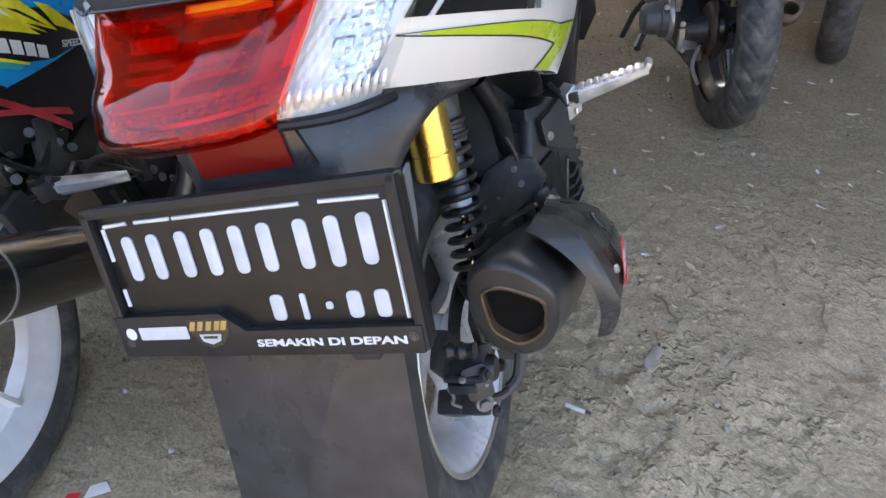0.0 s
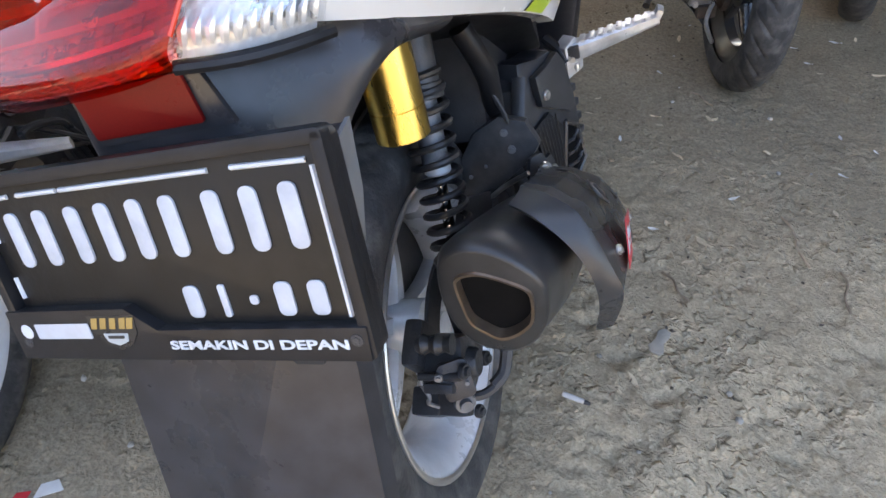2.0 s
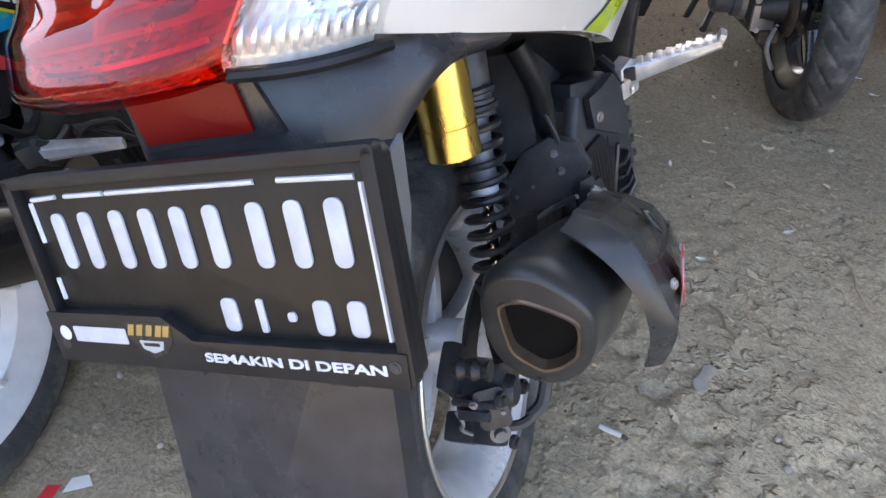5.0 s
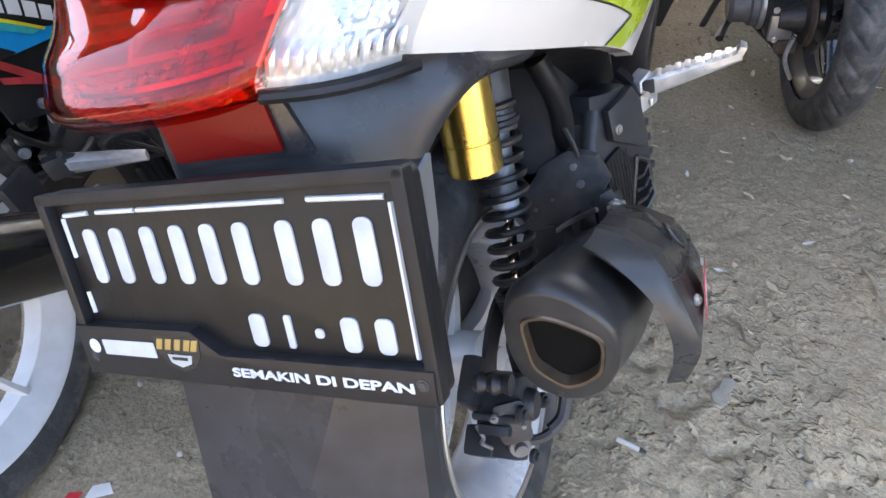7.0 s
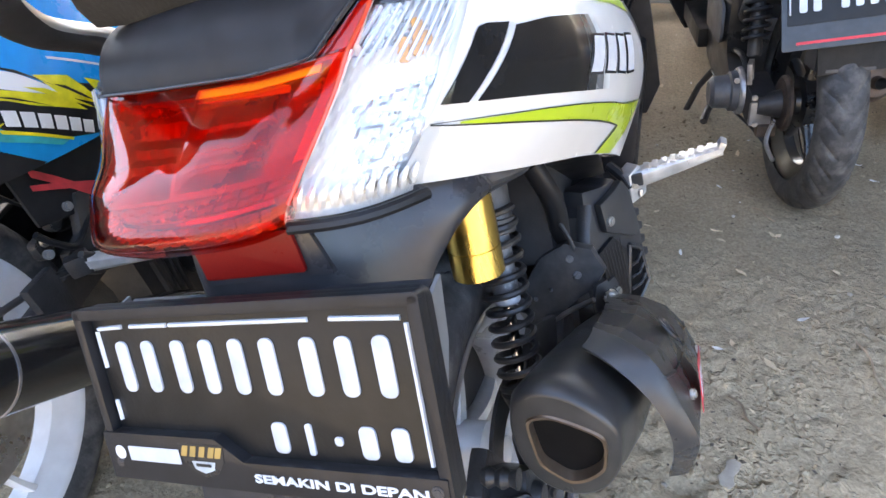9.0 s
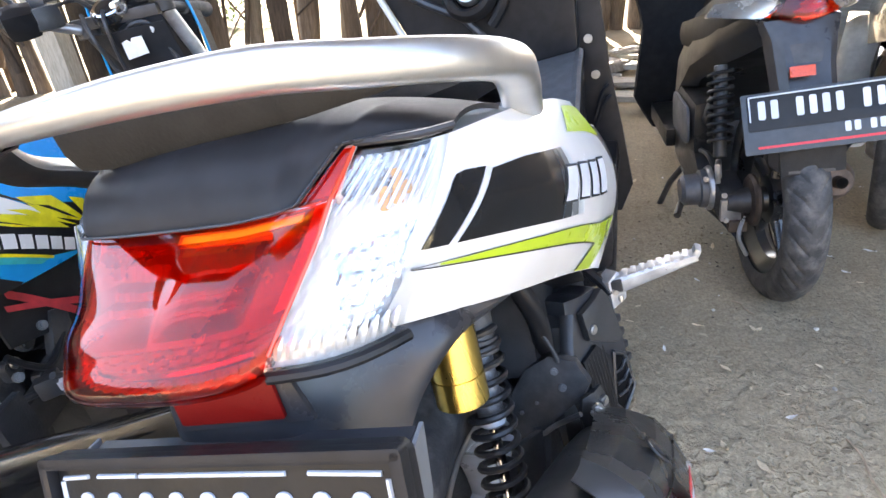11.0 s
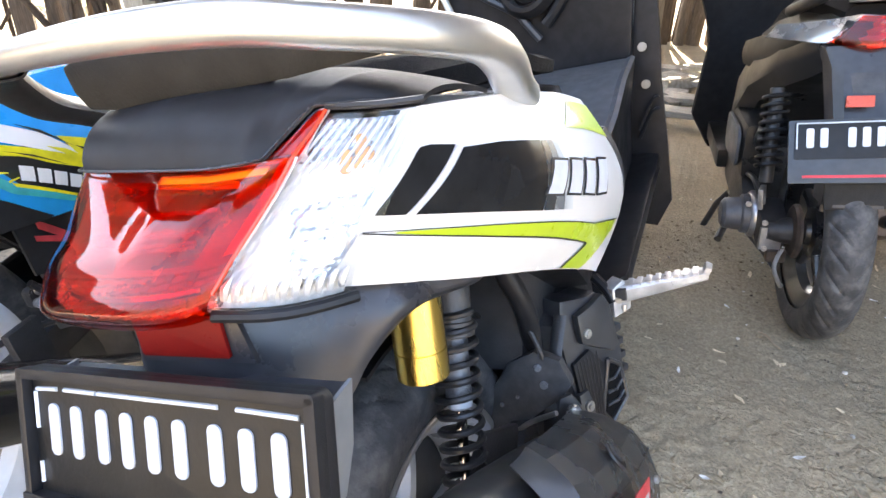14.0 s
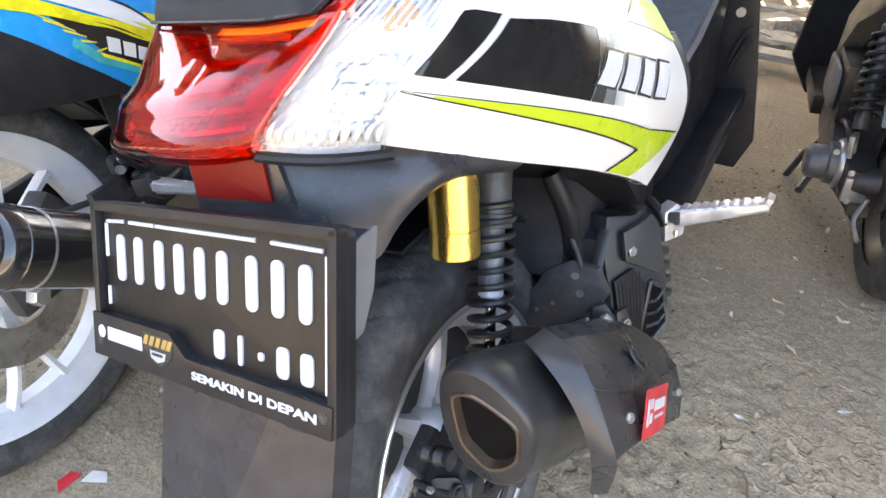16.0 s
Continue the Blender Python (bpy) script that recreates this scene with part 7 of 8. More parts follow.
# ---- the black scooter ----
dark = thing("scooter", pose(0.446, 1.550, 0, 0, 0, 7) @ pose(0, 0, 0, 0, -7.5, 0), "faded black scooter with grey number plate, parked on soil", "scooter")
DA = Vector((0, 0.095, 0.252))
tyre(dark, DA, 0.258, 0.185, 0.092, 0.005, "dusty grooved rear tyre", "rear_tyre", 30)
rim(dark, DA, 0.183, 0.070, RIM_BLACK, 5, "rear_rim", hub=0.06, spoke_w=0.035)
part("drive_case", prism([(-0.20, -0.045), (-0.14, -0.070), (0.16, -0.065), (0.22, -0.02), (0.23, 0.05), (0.17, 0.080), (-0.10, 0.060), (-0.19, 0.020)], basis((-0.090, 0.40, 0.262), (0, 0.98, 0.1), (0, -0.1, 0.98)), -0.060, 0.014), DEEP, dark, "black greasy drive case")
part("clutch_cover", lathe([(0, 0.075), (0.030, 0.075), (0.040, 0.066), (0.043, 0.030), (0.050, 0.026), (0.052, 0.0), (0, 0)], (-0.130, 0.190, 0.252), (-1, 0, 0), 30), TUNNEL, dark, "grey clutch cover")
part("cover_flange", lathe([(0.0, 0.012), (0.056, 0.012), (0.060, 0.006), (0.060, 0.0), (0.0, 0.0)], (-0.128, 0.190, 0.252), (-1, 0, 0), 26), ALLOY, dark)
part("gear_case", box((-0.095, 0.150, 0.245), (0.062, 0.120, 0.085), 0.014, Matrix.Rotation(0.15, 4, "X")), ENGINE, dark, "dusty grey gear case")
part("gear_case_rib", box((-0.100, 0.092, 0.232), (0.050, 0.018, 0.060), 0.005), ALLOY, dark)
part("gear_case_foot", box((-0.085, 0.085, 0.190), (0.044, 0.030, 0.030), 0.006), PIPE_RUST, dark)
for bx, by, bz in ((-0.118, 0.086, 0.275), (-0.078, 0.083, 0.268), (-0.112, 0.080, 0.208), (-0.150, 0.140, 0.300)):
    bolt("case_bolt", (bx, by, bz), (-0.2, -1, 0.1), 0.007, 0.008, dark, ALLOY)
part("brake_cable", tube(smooth(((-0.085, 0.06, 0.160), (-0.110, 0.11, 0.185), (-0.140, 0.26, 0.19), (-0.150, 0.45, 0.21)), 5), 0.004, 6), DEEP, dark)
part("breather_hose", tube(smooth(((-0.120, 0.15, 0.300), (-0.135, 0.19, 0.345), (-0.140, 0.28, 0.335), (-0.130, 0.36, 0.36)), 5), 0.007, 8), DEEP, dark)
part("hub_disc", lathe([(0, 0.012), (0.060, 0.012), (0.066, 0.006), (0.066, 0), (0, 0)], DA + Vector((-0.046, 0, 0)), (-1, 0, 0), 26), PIPE_RUST, dark, "rusty brake hub")
part("axle_boss", lathe([(0, 0.05), (0.022, 0.05), (0.030, 0.02), (0.034, 0), (0, 0)], DA + Vector((-0.06, 0, 0)), (-1, 0, 0), 20), ENGINE, dark)
part("brake_lever", tube(smooth((DA + Vector((-0.08, -0.05, -0.02)), DA + Vector((-0.10, -0.085, -0.055)), DA + Vector((-0.085, -0.10, -0.095)), DA + Vector((-0.075, -0.075, -0.11))), 5), 0.005, 7), STEEL, dark)
part("engine", box((0.0, 0.52, 0.27), (0.20, 0.22, 0.18), 0.03), DEEP, dark)
ac = part("air_cleaner", box((-0.122, 0.38, 0.395), (0.085, 0.26, 0.15), 0.035), WORN_BLACK, dark, "dusty black air cleaner box")
part("cleaner_lid", prism(rounded(0.21, 0.105, 0.03), basis((-0.166, 0.38, 0.395), (0, 1, 0), (0, 0, 1)), -0.008, 0.003), TUNNEL, ac)
part("cleaner_duct", tube(smooth(((-0.12, 0.26, 0.42), (-0.125, 0.22, 0.45), (-0.11, 0.22, 0.50)), 5), 0.020, 12), DEEP, dark)
a, b = Vector((-0.118, 0.190, 0.575)), Vector((-0.125, 0.120, 0.365))
sk = part("shock_absorber", between(a, b, 0.016), DEEP, dark, "black rear shock absorber")
part("spring", spring(a.lerp(b, 0.06), a.lerp(b, 0.86), 0.027, 0.005, 9), BLACK, sk)
part("shock_fork", prism([(-0.02, 0), (0.02, 0), (0.022, 0.05), (0.012, 0.05), (0.010, 0.015), (-0.010, 0.015), (-0.012, 0.05), (-0.022, 0.05)], basis(b + Vector((0, -0.006, -0.01)), (0.3, 0.9, 0), (0, -0.3, -1)), 0.012, 0.002), ALLOY, sk)
sec = []
for y, w, z0, z1 in ((0.035, 0.050, 0.665, 0.735), (0.10, 0.090, 0.620, 0.745), (0.22, 0.125, 0.570, 0.735), (0.36, 0.155, 0.50, 0.700), (0.50, 0.165, 0.38, 0.650), (0.60, 0.150, 0.30, 0.56), (0.66, 0.12, 0.28, 0.48)):
    sec.append([(-w * 0.8, y, z0), (w * 0.8, y, z0), (w, y, z0 + 0.04), (w * 0.96, y, z0 * 0.45 + z1 * 0.55), (w * 0.68, y, z1), (-w * 0.68, y, z1), (-w * 0.96, y, z0 * 0.45 + z1 * 0.55), (-w, y, z0 + 0.04)])
body = part("body", loft(sec), WORN_BLACK, dark, "faded black body panels")
for s in (1, -1):
    side = [[Vector((s * (0.075 + 0.098 * f ** 0.7 + 0.006 * math.sin(math.pi * g)), 0.10 + 0.42 * f, 0.735 - 0.115 * f - (0.030 + 0.05 * math.sin(f * 3.1)) * g)) for g in np.linspace(0, 1, 5)] for f in np.linspace(0, 0.82, 11)]
    part("side_trim", shell(side, 0.004), FADED, body, "faded grey side trim")
sec = []
for y, w, z0, z1 in ((0.06, 0.045, 0.740, 0.765), (0.14, 0.070, 0.735, 0.790), (0.26, 0.085, 0.725, 0.785), (0.40, 0.09, 0.69, 0.745), (0.55, 0.08, 0.635, 0.690), (0.64, 0.06, 0.60, 0.64)):
    sec.append([(-w, y, z0), (w, y, z0), (w * 1.05, y, (z0 + z1) / 2), (w * 0.7, y, z1), (-w * 0.7, y, z1), (-w * 1.05, y, (z0 + z1) / 2)])
part("seat", loft(sec), SEAT, dark, "black seat")
part("grab_rail", tube(smooth(((-0.105, 0.25, 0.735), (-0.095, 0.12, 0.770), (-0.072, 0.03, 0.800), (-0.03, -0.015, 0.816), (0.0, -0.022, 0.818), (0.03, -0.015, 0.816), (0.072, 0.03, 0.800), (0.095, 0.12, 0.770), (0.105, 0.25, 0.735)), 5), 0.0135, 12), BLACK, dark)
part("rail_plate", prism(rounded(0.085, 0.09, 0.02), basis((0, 0.045, 0.772), (1, 0, 0), (0, 1, -0.15)), 0.010, 0.003), ALLOY, dark)


def lamp_face(x, z, back=0.0):
    return Vector((x, 0.012 + 6.0 * x * x + 0.35 * (z - 0.70) * (1 if z > 0.70 else -0.3) + back, z))


# lamps: red in the middle, clear wings
def lamp_sheet(s, back=0.0, grow=1.0):
    rows = []
    for v in np.linspace(0, 1, 9):
        half = (0.074 - 0.050 * v ** 0.8) * grow
        rows.append([lamp_face(half * q, 0.686 + 0.012 * abs(q) * (1 - v) + 0.062 * v, back) for q in np.linspace(-1, 1, 17)])
    return rows


tl = part("tail_lamp", shell(lamp_sheet(0), 0.003), LENS_RED, dark, "red tail lamp")
part("lamp_back", shell([[p + Vector((0, 0.012 + 0.006 * (i % 2) + 0.010 * math.sin(k * 0.4), 0)) for k, p in enumerate(r)] for i, r in enumerate(lamp_sheet(0))], 0.002), LAMP_BOWL, tl, angle=12)
for s in (1, -1):
    rows = []
    for f in np.linspace(0, 1, 11):
        xa = 0.026 + 0.125 * f
        top = lamp_face(xa, 0.750 - 0.030 * f)
        xb = 0.077 + 0.088 * f
        low = lamp_face(xb, 0.695 - 0.004 * f)
        top.y, low.y = min(top.y, 0.11 + 0.05 * f), min(low.y, 0.13 + 0.05 * f)
        rows.append([Vector((s * p.x, p.y, p.z)) for p in (low.lerp(top, g) for g in np.linspace(0, 1, 6))])
    sl = part("turn_signal", shell(rows, 0.003), LENS_CLEAR, dark, "clear turn signal lens")
    part("signal_back", shell([[p + Vector((-s * 0.006, 0.011 + 0.003 * ((i + k) % 2), 0)) for k, p in enumerate(r)] for i, r in enumerate(rows)], 0.002), LAMP_INNER, sl, angle=12)
sec = []
for z, y, w in ((0.690, 0.035, 0.075), (0.655, 0.010, 0.062), (0.60, -0.015, 0.056), (0.555, -0.045, 0.053), (0.50, -0.075, 0.055), (0.40, -0.10, 0.060)):
    sec.append([(-w, y + 0.06, z), (-w * 0.92, y + 0.012, z), (-w * 0.7, y, z), (w * 0.7, y, z), (w * 0.92, y + 0.012, z), (w, y + 0.06, z)])
rm = part("rear_mudguard", shell(sec, 0.006), FENDER, dark, "grey-black rear mudguard")
part("mudguard_recess", prism([(-0.034, 0.020), (0.034, 0.020), (0.026, -0.020), (-0.026, -0.020)], basis((0.0, -0.0065, 0.627), (1, 0, 0), (0, 0.42, 0.9)), 0.003, 0.001), DEEP, rm)
part("mud_flap", prism([(-0.068, 0.06), (0.060, 0.06), (0.064, -0.008), (-0.058, -0.014)], basis((0.0, -0.104, 0.410), (1, 0, 0), (0, 0.12, 1)), -0.006, 0.001), PAD, dark, "grey rubber mud flap")
part("reflector", prism(rounded(0.048, 0.022, 0.002), basis((-0.020, -0.044, 0.600), (1, 0, 0), (0, 0.45, 0.89)), 0.006, 0.001), REFLECTOR_ORANGE, dark, "small red reflector")
pl_at = basis((0.004, -0.100, 0.520), (1, 0, 0.035), (-0.03, 0.45, 0.89))
ph = part("plate_holder", prism(rounded(0.292, 0.124, 0.004), pl_at, 0.006, 0.001), PLATE_GREY, dark, "grey number plate holder with red line")
np_ob = part("number_plate", prism(rounded(0.272, 0.072, 0.004), pl_at @ Matrix.Translation((0, 0.021, 0.006)), 0.002, 0.0004), PLATE, dark, "black number plate with white marks")
for u0, v0, u1, v1 in ((-0.132, 0.055, 0.132, 0.055), (-0.132, 0.055, -0.132, 0.005), (0.132, 0.055, 0.132, 0.009)):
    part("rim_line", tube([pl_at @ Vector((u0 + (u1 - u0) * f, v0 + (v1 - v0) * f, 0.0086)) for f in (0, 0.5, 1)], 0.0016, 6), WHITE_INK, np_ob)
for u in (-0.109, -0.085, -0.038, -0.014, 0.010, 0.034, 0.082, 0.107):
    part("character_bar", prism(rounded(0.0135, 0.038, 0.004), pl_at @ Matrix.Translation((u, 0.026, 0.008)), 0.0012), WHITE_INK, np_ob)
for u in (0.045, 0.062, 0.090, 0.107):
    part("date_bar", prism(rounded(0.011, 0.020, 0.003), pl_at @ Matrix.Translation((u, -0.026, 0.006)), 0.0012), WHITE_INK, ph)
part("red_line", prism(rounded(0.250, 0.005, 0.001), pl_at @ Matrix.Translation((0.004, -0.049, 0.006)), 0.001), RED_INK, ph)
part("muffler", lathe([(0.012, -0.02), (0.014, 0.0), (0.030, 0.0), (0.036, 0.008), (0.046, 0.03), (0.048, 0.30), (0.03, 0.34), (0, 0.34)], (0.075, -0.055, 0.352), (0, 0.97, -0.25), 28), PIPE_RUST, dark, "rusty black exhaust muffler")
part("muffler_bore", lathe([(0.012, -0.021), (0.010, 0.03), (0, 0.03)], (0.075, -0.055, 0.352), (0, 0.97, -0.25), 16), DEEP, dark)
part("side_stand", tube(((-0.09, 0.55, 0.22), (-0.16, 0.58, 0.11), (-0.21, 0.60, -0.026)), 0.010, 10), DEEP, dark)
part("centre_stand", tube(smooth(((-0.10, 0.42, 0.16), (-0.14, 0.46, 0.10), (-0.17, 0.40, 0.07)), 4), 0.011, 8), DEEP, dark)
# front of it
lsb = prism([(-0.20, 0.98), (0.20, 0.98), (0.235, 0.80), (0.215, 0.55), (0.235, 0.32), (0.17, 0.20), (-0.17, 0.20), (-0.235, 0.32), (-0.20, 0.56), (-0.215, 0.64), (-0.235, 0.70), (-0.225, 0.80), (-0.20, 0.90)], basis((0, 0.86, 0), (1, 0, 0), (0, 0.12, 1)), -0.05, 0.02)
lo = part("leg_shield", lsb, SEAT, dark, "black leg shield")
part("lock_plate", prism(rounded(0.085, 0.070, 0.012), basis((-0.01, 0.935, 0.775), (1, 0, 0), (0, 0.12, 1)), 0.008, 0.002), ALLOY, lo, "pale lock surround")
part("lock_switch", prism(rounded(0.045, 0.032, 0.006), basis((-0.01, 0.926, 0.775), (1, 0, 0), (0, 0.12, 1)), 0.006, 0.001), STICKER, lo)
part("bag_hook", lathe([(0, 0.03), (0.018, 0.03), (0.022, 0), (0, 0)], (-0.05, 0.92, 0.735), (0, -1, 0.1), 16), BLACK, lo)
part("floor", box((0, 0.72, 0.27), (0.36, 0.32, 0.06), 0.015), WORN_BLACK, dark)
DF = Vector((0, 1.22, 0.258))
tyre(dark, DF, 0.262, 0.185, 0.080, 0.0, "black front tyre", "front_tyre")
rim(dark, DF, 0.183, 0.06, RIM_BLACK, 5, "front_rim", hub=0.04)
for s in (1, -1):
    part("fork_leg", between(DF + Vector((s * 0.07, 0, 0)), DF + Vector((s * 0.07, -0.14, 0.42)), 0.017), DEEP, dark)
    part("grip", between((s * 0.20, 0.93, 1.04), (s * 0.33, 0.88, 1.04), 0.017), RUBBER, dark)
    part("brake_handle", tube(smooth(((s * 0.19, 0.97, 1.04), (s * 0.28, 0.97, 1.045), (s * 0.35, 0.93, 1.045)), 4), 0.006, 7), ALLOY, dark)
part("handlebar_cover", tube(smooth(((-0.22, 0.93, 1.04), (-0.1, 0.98, 1.06), (0.1, 0.98, 1.06), (0.22, 0.93, 1.04)), 5), 0.034, 12), WORN_BLACK, dark)
part("front_apron", shell([[(w * q, y + 0.10 * (1 - q * q), z) for q in np.linspace(-1, 1, 9)] for z, w, y in ((0.35, 0.15, 0.98), (0.55, 0.2, 1.0), (0.8, 0.21, 1.02), (1.0, 0.12, 1.02))], 0.006), WORN_BLACK, dark)

# ---- a third machine, seen in part beyond ----
far_bike = thing("motorcycle", pose(0.86, 2.12, 0, 0, 0, -20) @ pose(0, 0, 0, 0, -8, 0), "black motorcycle parked beside a low table", "motorcycle")
FW = Vector((0, 0.0, 0.275))
tyre(far_bike, FW, 0.280, 0.220, 0.09, 0.0, "black rear tyre", "rear_tyre")
rim(far_bike, FW, 0.218, 0.07, RIM_BLACK, 5, "rear_rim", hub=0.05)
part("hub_cover", lathe([(0, 0.03), (0.05, 0.03), (0.07, 0.01), (0.07, 0), (0, 0)], FW + Vector((-0.045, 0, 0)), (-1, 0, 0), 24), ALLOY, far_bike)
hg = []
for k in range(10):
    a = radians(35 + 125 * k / 9)
    hg.append([FW + Vector((x, 0.31 * math.cos(a), 0.31 * math.sin(a) - (0.02 if abs(x) > 0.05 else 0))) for x in (-0.075, -0.05, 0, 0.05, 0.075)])
part("mudguard", shell(hg, 0.004), BLACK_GLOSS, far_bike)
sec = []
for y, w, z0, z1 in ((-0.16, 0.06, 0.58, 0.66), (0.05, 0.11, 0.54, 0.70), (0.35, 0.13, 0.50, 0.70), (0.65, 0.11, 0.46, 0.66), (0.8, 0.08, 0.44, 0.70)):
    sec.append([(-w, y, z0), (w, y, z0), (w * 1.05, y, (z0 + z1) / 2), (w * 0.8, y, z1), (-w * 0.8, y, z1), (-w * 1.05, y, (z0 + z1) / 2)])
part("body", loft(sec), BLACK_GLOSS, far_bike)
part("engine", box((0, 0.55, 0.32), (0.22, 0.34, 0.24), 0.03), ENGINE, far_bike)
part("side_stand", tube(((-0.09, 0.45, 0.2), (-0.15, 0.48, 0.1), (-0.2, 0.5, -0.03)), 0.01, 8), DEEP, far_bike)
FW2 = Vector((0, 1.23, 0.275))
tyre(far_bike, FW2, 0.280, 0.220, 0.08, 0.0, "black front tyre", "front_tyre")
rim(far_bike, FW2, 0.218, 0.06, RIM_BLACK, 5, "front_rim", hub=0.04)
for s in (1, -1):
    part("fork_leg", between(FW2 + Vector((s * 0.075, 0, 0)), FW2 + Vector((s * 0.075, -0.18, 0.55)), 0.018), DEEP, far_bike)
part("handlebar", tube(smooth(((-0.33, 0.92, 0.92), (-0.1, 1.03, 0.86), (0.1, 1.03, 0.86), (0.33, 0.92, 0.92)), 5), 0.014, 8), DEEP, far_bike)

# ---- table with sacks ----
table = thing("table", pose(0.66, 2.75, 0), "low table of pale grey planks with square legs", "table")
for k in range(4):
    part("plank", box((0.60, 0.06 + 0.155 * k, 0.635), (1.28, 0.145, 0.045), 0.006), WOOD_PALE, table)
part("apron_board", box((0.60, 0.03, 0.575), (1.16, 0.03, 0.07), 0.004), WOOD_PALE, table)
for x in (0.10, 1.12):
    for y in (0.06, 0.56):
        part("leg", box((x, y, 0.31), (0.075, 0.07, 0.62), 0.006), WOOD_PALE, table)


def sack(place, r, h, mat, label):
    rows = []
    rr = random.Random(int(r * 1000))
    for k in range(12):
        f = k / 11
        rad = r * (0.55 + 0.45 * math.sin(math.pi * min(1, 0.12 + f * 0.86)) ** 0.6) * (1 if f < 0.98 else 0.5)
        rows.append([(rad * math.cos(a) * (1 + 0.06 * math.sin(3 * a + k)), rad * math.sin(a) * (1 + 0.05 * math.sin(4 * a + k * 0.7)), h * f) for a in np.linspace(0, 2 * math.pi, 21)[:-1]])
    return part("sack", loft(rows), mat, None, label, category="sack", group="sacks under the table")


sack(None, 0.14, 0.50, SACK, "full white woven sack under the table").matrix_world = pose(0.94, 2.96, 0.0)
sack(None, 0.19, 0.58, SACK_GREEN, "full greenish woven sack under the table").matrix_world = pose(1.24, 3.08, 0.0)

# ---- small things on the ground ----
rg = random.Random(11)


def pebble_mesh(seed):
    r = random.Random(seed)
    bm = bmesh.new()
    bmesh.ops.create_icosphere(bm, subdivisions=1, radius=1.0)
    for v in bm.verts:
        v.co *= r.uniform(0.75, 1.15)
        v.co.z *= 0.6
    finish(bm, 80)
    me = bpy.data.meshes.new("pebble")
    bm.to_mesh(me)
    bm.free()
    me.materials.append(PEBBLE)
    return me


PEBBLES = [pebble_mesh(s) for s in range(5)]
spots = [(0.139, 0.675, 0.006), (0.335, 0.641, 0.006), (0.502, 1.238, 0.006), (-0.649, 0.457, 0.007), (-0.514, 0.374, 0.006), (0.345, 0.60, 0.008), (0.20, 0.52, 0.004)]
for k in range(70):
    spots.append((rg.uniform(-1.2, 1.3), rg.uniform(0.35, 3.2), rg.choice((0.003, 0.004, 0.005, 0.007))))
for k, (x, y, r) in enumerate(spots):
    ob = tagged(new("pebble", PEBBLES[k % 5]), "small pale pebble on the soil", "pebble", "pebbles on the soil")
    ob.matrix_world = pose(x, y, ground_height(x, y) + r * 0.35, 0, 0, rg.uniform(0, 360)) @ Matrix.Diagonal((r, r * rg.uniform(0.7, 1.2), r, 1))


def leaf_mesh(seed):
    r = random.Random(seed)
    rows = []
    for k in range(7):
        f = k / 6
        w = 0.35 * math.sin(math.pi * f) ** 0.8 + 0.01
        rows.append([(-1 + 2 * f, -w, 0.12 * math.sin(f * 5 + seed) + 0.12), (-1 + 2 * f, 0, 0.10 * math.sin(f * 5 + seed)), (-1 + 2 * f, w, 0.14 * math.cos(f * 4) + 0.12)])
    bm = grid(rows)[0]
    bmesh.ops.solidify(bm, geom=bm.faces[:], thickness=0.02)
    finish(bm)
    me = bpy.data.meshes.new("leaf")
    bm.to_mesh(me)
    bm.free()
    return me


LEAVES = [leaf_mesh(s) for s in range(4)]
for m_ in LEAVES[:3]:
    m_.materials.append(LEAF)
LEAVES[3].materials.append(LITTER)
lspots = [(0.289, 1.246, 0.016), (0.300, 1.262, 0.010), (0.247, 1.409, 0.014), (0.163, 1.287, 0.010), (0.255, 1.37, 0.012)]
for k in range(90):
    lspots.append((rg.uniform(-1.1, 1.3), rg.uniform(0.5, 3.6), rg.uniform(0.006, 0.016)))
rl = random.Random(31)
for k in range(45):
    lspots.append((rl.uniform(0.22, 1.05), rl.uniform(0.85, 2.1), rl.uniform(0.007, 0.017)))
for k, (x, y, r) in enumerate(lspots):
    ob = tagged(new("dry_leaf", LEAVES[k % 4]), "dry leaf scrap lying on the soil", "leaf", "leaf scraps on the soil")
    ob.matrix_world = pose(x, y, ground_height(x, y) + 0.002, rg.uniform(-12, 12), rg.uniform(-12, 12), rg.uniform(0, 360)) @ Matrix.Diagonal((r, r, r, 1))

# loose crumbs of soil
cv, cf = [], []
for k in range(13000):
    x, y = rg.uniform(-0.95, 1.0), 0.30 + 2.0 * rg.random() ** 1.6
    d = noise.noise((x * 2.2, y * 2.2, 9.0))
    if rg.random() > 0.45 + d:
        continue
    r = 0.0016 + 0.0052 * rg.random() ** 3.5
    z = ground_height(x, y) + r * 0.25
    b = len(cv)
    a0 = rg.uniform(0, 6.28)
    for ring, (k_r, k_z) in enumerate(((1.0, -0.3), (0.72, rg.uniform(0.15, 0.35)))):
        for q in range(5):
            a = a0 + q * 1.2566 + 0.5 * ring
            rr = r * k_r * rg.uniform(0.75, 1.25)
            cv.append((x + rr * math.cos(a), y + rr * math.sin(a), z + r * k_z * rg.uniform(0.8, 1.2)))
    cv.append((x + rg.uniform(-0.2, 0.2) * r, y + rg.uniform(-0.2, 0.2) * r, z + r * rg.uniform(0.40, 0.55)))
    for q in range(5):
        q2 = (q + 1) % 5
        cf += [(b + q, b + q2, b + 5 + q), (b + q2, b + 5 + q2, b + 5 + q), (b + 5 + q, b + 5 + q2, b + 10)]
cm = bpy.data.meshes.new("soil_crumbs")
cm.from_pydata(cv, [], cf)
cm.polygons.foreach_set("use_smooth", [True] * len(cm.polygons))
cm.materials.append(GROUND)
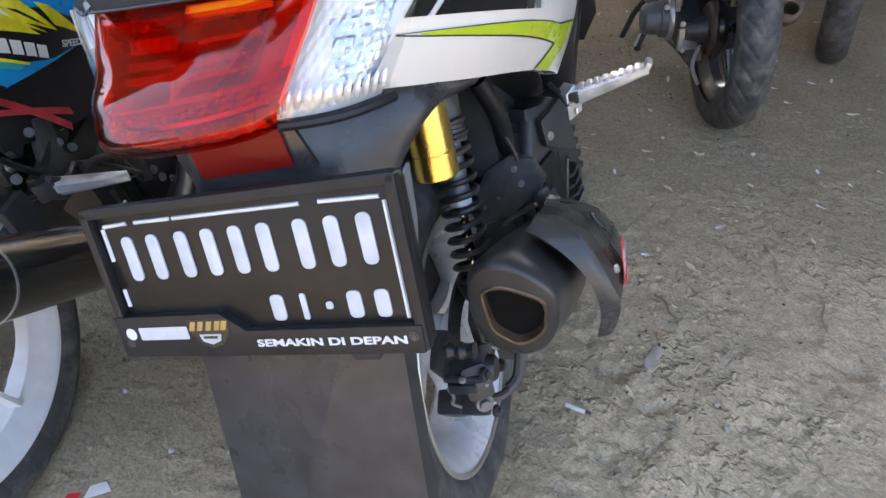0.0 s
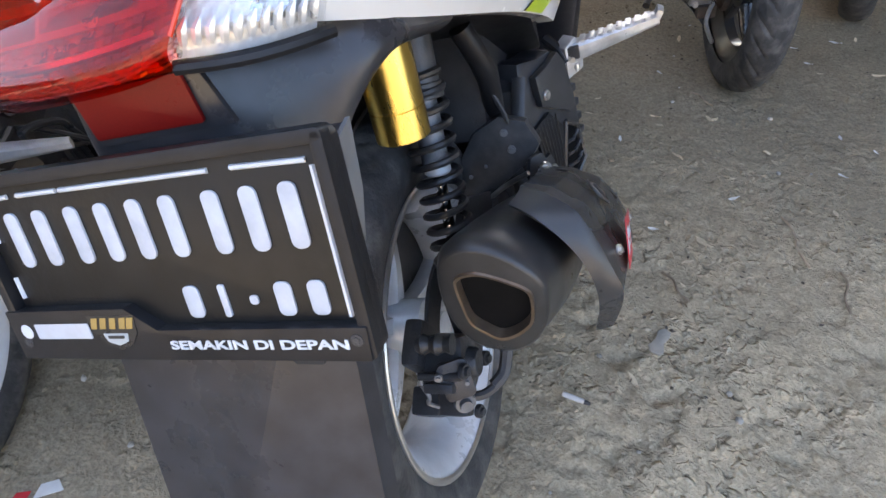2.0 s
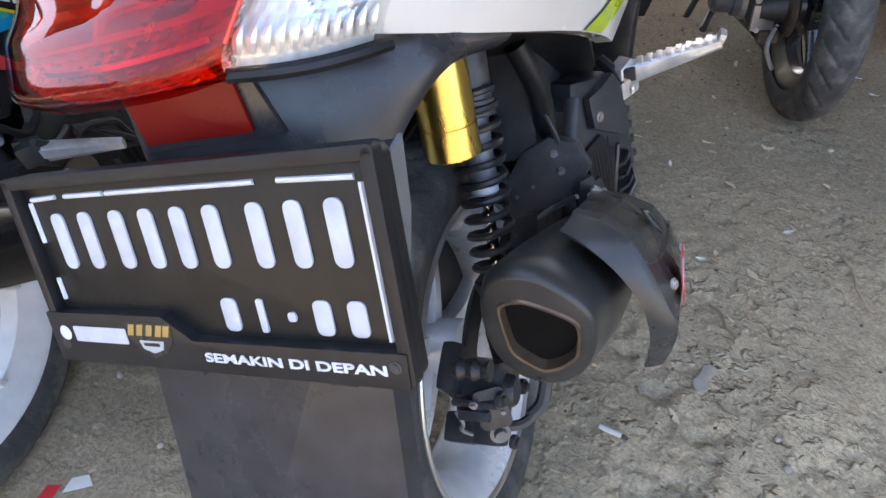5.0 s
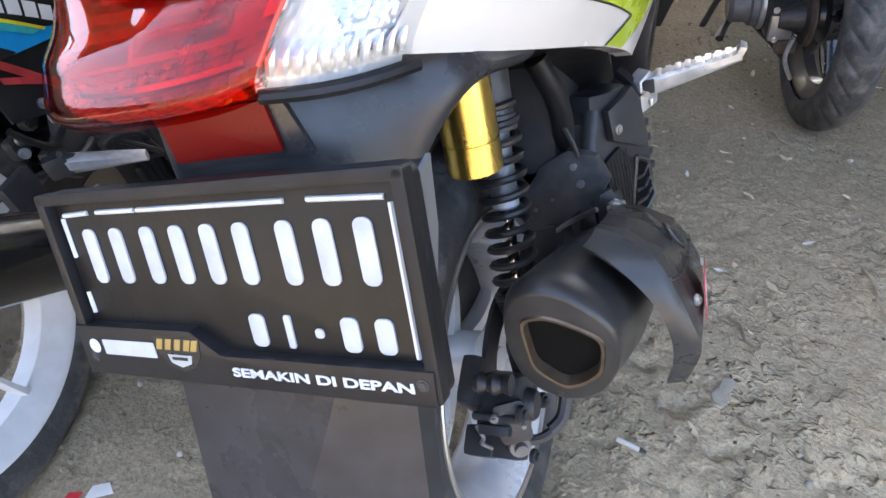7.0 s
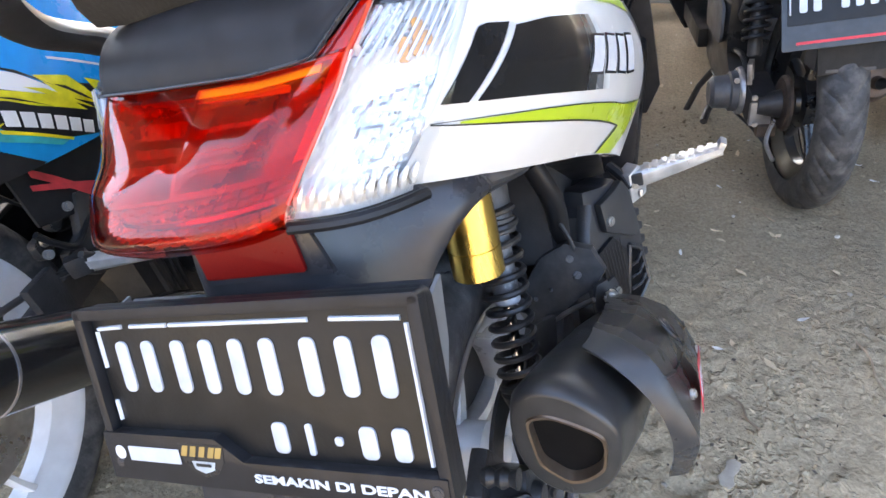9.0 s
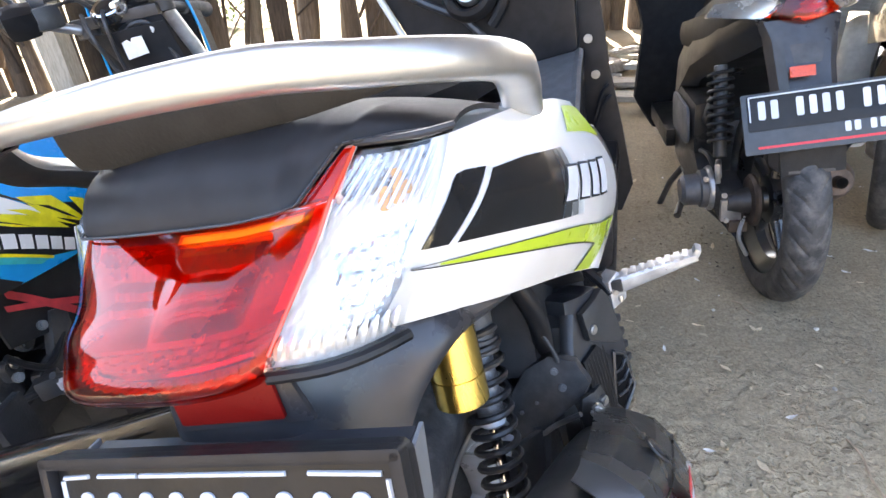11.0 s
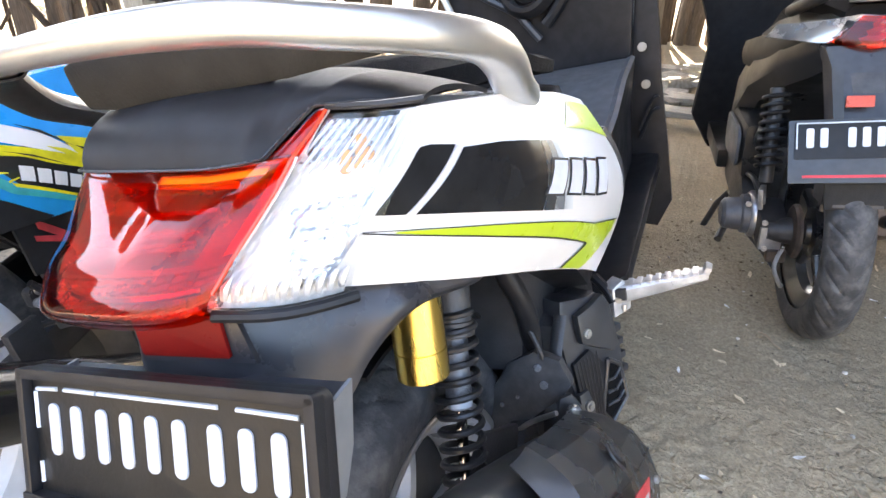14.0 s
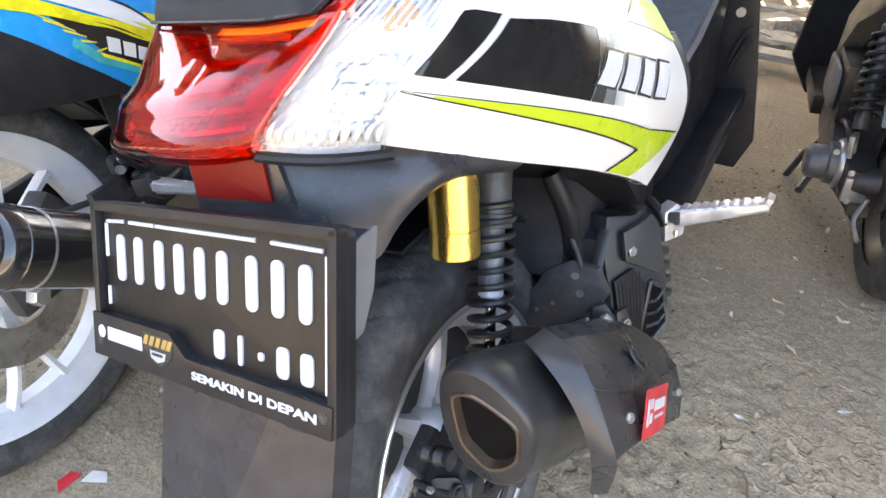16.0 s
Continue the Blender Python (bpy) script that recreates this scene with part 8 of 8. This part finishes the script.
tagged(new("soil_crumbs", cm), "loose crumbs of grey-brown soil", "soil", kind="stuff")

dv, df = [], []
for k in range(520):
    x, y = rg.uniform(0.02, 1.3), 0.60 + 1.7 * rg.random() ** 1.1
    if noise.noise((x * 3.0, y * 3.0, 17.0)) < rg.uniform(-0.5, 0.35):
        continue
    ln, wd, a = rg.uniform(0.002, 0.007), rg.uniform(0.001, 0.0035), rg.uniform(0, 6.28)
    ca, sa, b = math.cos(a), math.sin(a), len(dv)
    z = ground_height(x, y) + 0.0015
    for q, o, up in ((-1, 0, 0.0), (-0.2, 1, 0.001), (1, 0.1, 0.002), (0.1, -1, 0.0), (0, 0, 0.003)):
        dv.append((x + ca * q * ln - sa * o * wd, y + sa * q * ln + ca * o * wd, z + up))
    df += [(b, b + 3, b + 4), (b + 3, b + 2, b + 4), (b + 2, b + 1, b + 4), (b + 1, b, b + 4)]
dm = bpy.data.meshes.new("bark_scraps")
dm.from_pydata(dv, [], df)
dm.materials.append(BARK)
tagged(new("bark_scraps", dm), "dark scraps of bark and leaf on the soil", "debris", kind="stuff")

cig = thing("cigarette_butt", pose(0.105, 0.582, ground_height(0.105, 0.582) + 0.005, 0, 0, -14), "white cigarette butt with burnt end on soil", "cigarette butt")
part("paper", between((-0.020, 0, 0), (0.014, 0, 0.001), 0.0042, 0.0040, 12), LITTER, cig)
part("burnt_end", between((0.014, 0, 0.001), (0.024, 0.001, 0.0), 0.0038, 0.0025, 10), DEEP, cig, "burnt tip")
for k, (x, y, ln, rz) in enumerate(((0.264, 0.848, 0.075, -55), (0.498, 1.02, 0.14, 100), (0.56, 0.90, 0.10, 85), (0.36, 1.50, 0.07, 130), (-0.1, 1.9, 0.12, 20), (0.9, 1.35, 0.09, 15))):
    z = ground_height(x, y) + 0.003
    tw = part("twig", tube(smooth(((-ln / 2, 0, 0), (-ln / 6, 0.006, 0.003), (ln / 5, -0.004, 0.002), (ln / 2, 0.003, 0)), 4), 0.0022, 6), TWIG, None, "thin dry twig lying on the soil", category="twig", group="twigs on the soil")
    tw.matrix_world = pose(x, y, z, 0, 0, rz)
sole = part("flat_stone", prism([(-0.045, -0.014), (-0.03, -0.020), (-0.005, -0.011), (0.02, -0.015), (0.04, -0.013), (0.046, 0.004), (0.03, 0.016), (0.0, 0.011), (-0.03, 0.018), (-0.046, 0.006)], Matrix(), 0.005, 0.002), STONE, None, "flat worn stone pressed into the soil", category="stone")
sole.matrix_world = pose(0.235, 0.722, ground_height(0.235, 0.722) - 0.0035, 0, 0, 66) @ Matrix.Diagonal((0.62, 0.7, 1, 1))
for k, (x, y) in enumerate(((-0.592, 0.292), (-0.618, 0.264))):
    sc = part("paper_scrap", prism([(-0.018, -0.006), (0.020, -0.010), (0.016, 0.008), (-0.006, 0.011)], Matrix(), 0.001), RED_INK if k else LITTER, None, "torn printed paper scrap on the soil", category="litter")
    sc.matrix_world = pose(x, y, ground_height(x, y) + 0.004, 4, 3, 40 + 60 * k)

# broken slabs and planks by the fence
for k in range(26):
    x, y = rg.uniform(-0.7, 0.55), rg.uniform(2.9, 4.5)
    s_ = rg.uniform(0.05, 0.14)
    bm = box((0, 0, 0), (s_ * 2, s_ * rg.uniform(0.8, 1.6), s_ * 0.5), 0.008)
    for v in bm.verts:
        v.co += Vector((rg.uniform(-0.012, 0.012), rg.uniform(-0.012, 0.012), rg.uniform(-0.006, 0.006)))
    rb = part("rubble_block", bm, RUBBLE, None, "broken piece of pale concrete by the fence", category="rubble", group="rubble by the fence")
    rb.matrix_world = pose(x, y, ground_height(x, y) + s_ * 0.22, rg.uniform(-10, 10), rg.uniform(-10, 10), rg.uniform(0, 180))
for k, (x, y, rz, ln) in enumerate(((0.05, 3.7, 8, 1.3), (0.1, 4.1, -6, 1.5), (-0.2, 4.35, 15, 1.1), (0.3, 3.3, 4, 0.9))):
    pk = part("loose_plank", box((0, 0, 0), (ln, 0.11, 0.03), 0.005), WOOD_PALE, None, "loose grey plank lying by the fence", category="plank", group="loose planks")
    pk.matrix_world = pose(x, y, 0.03 + 0.01 * k, 2, rg.uniform(-3, 3), rz)
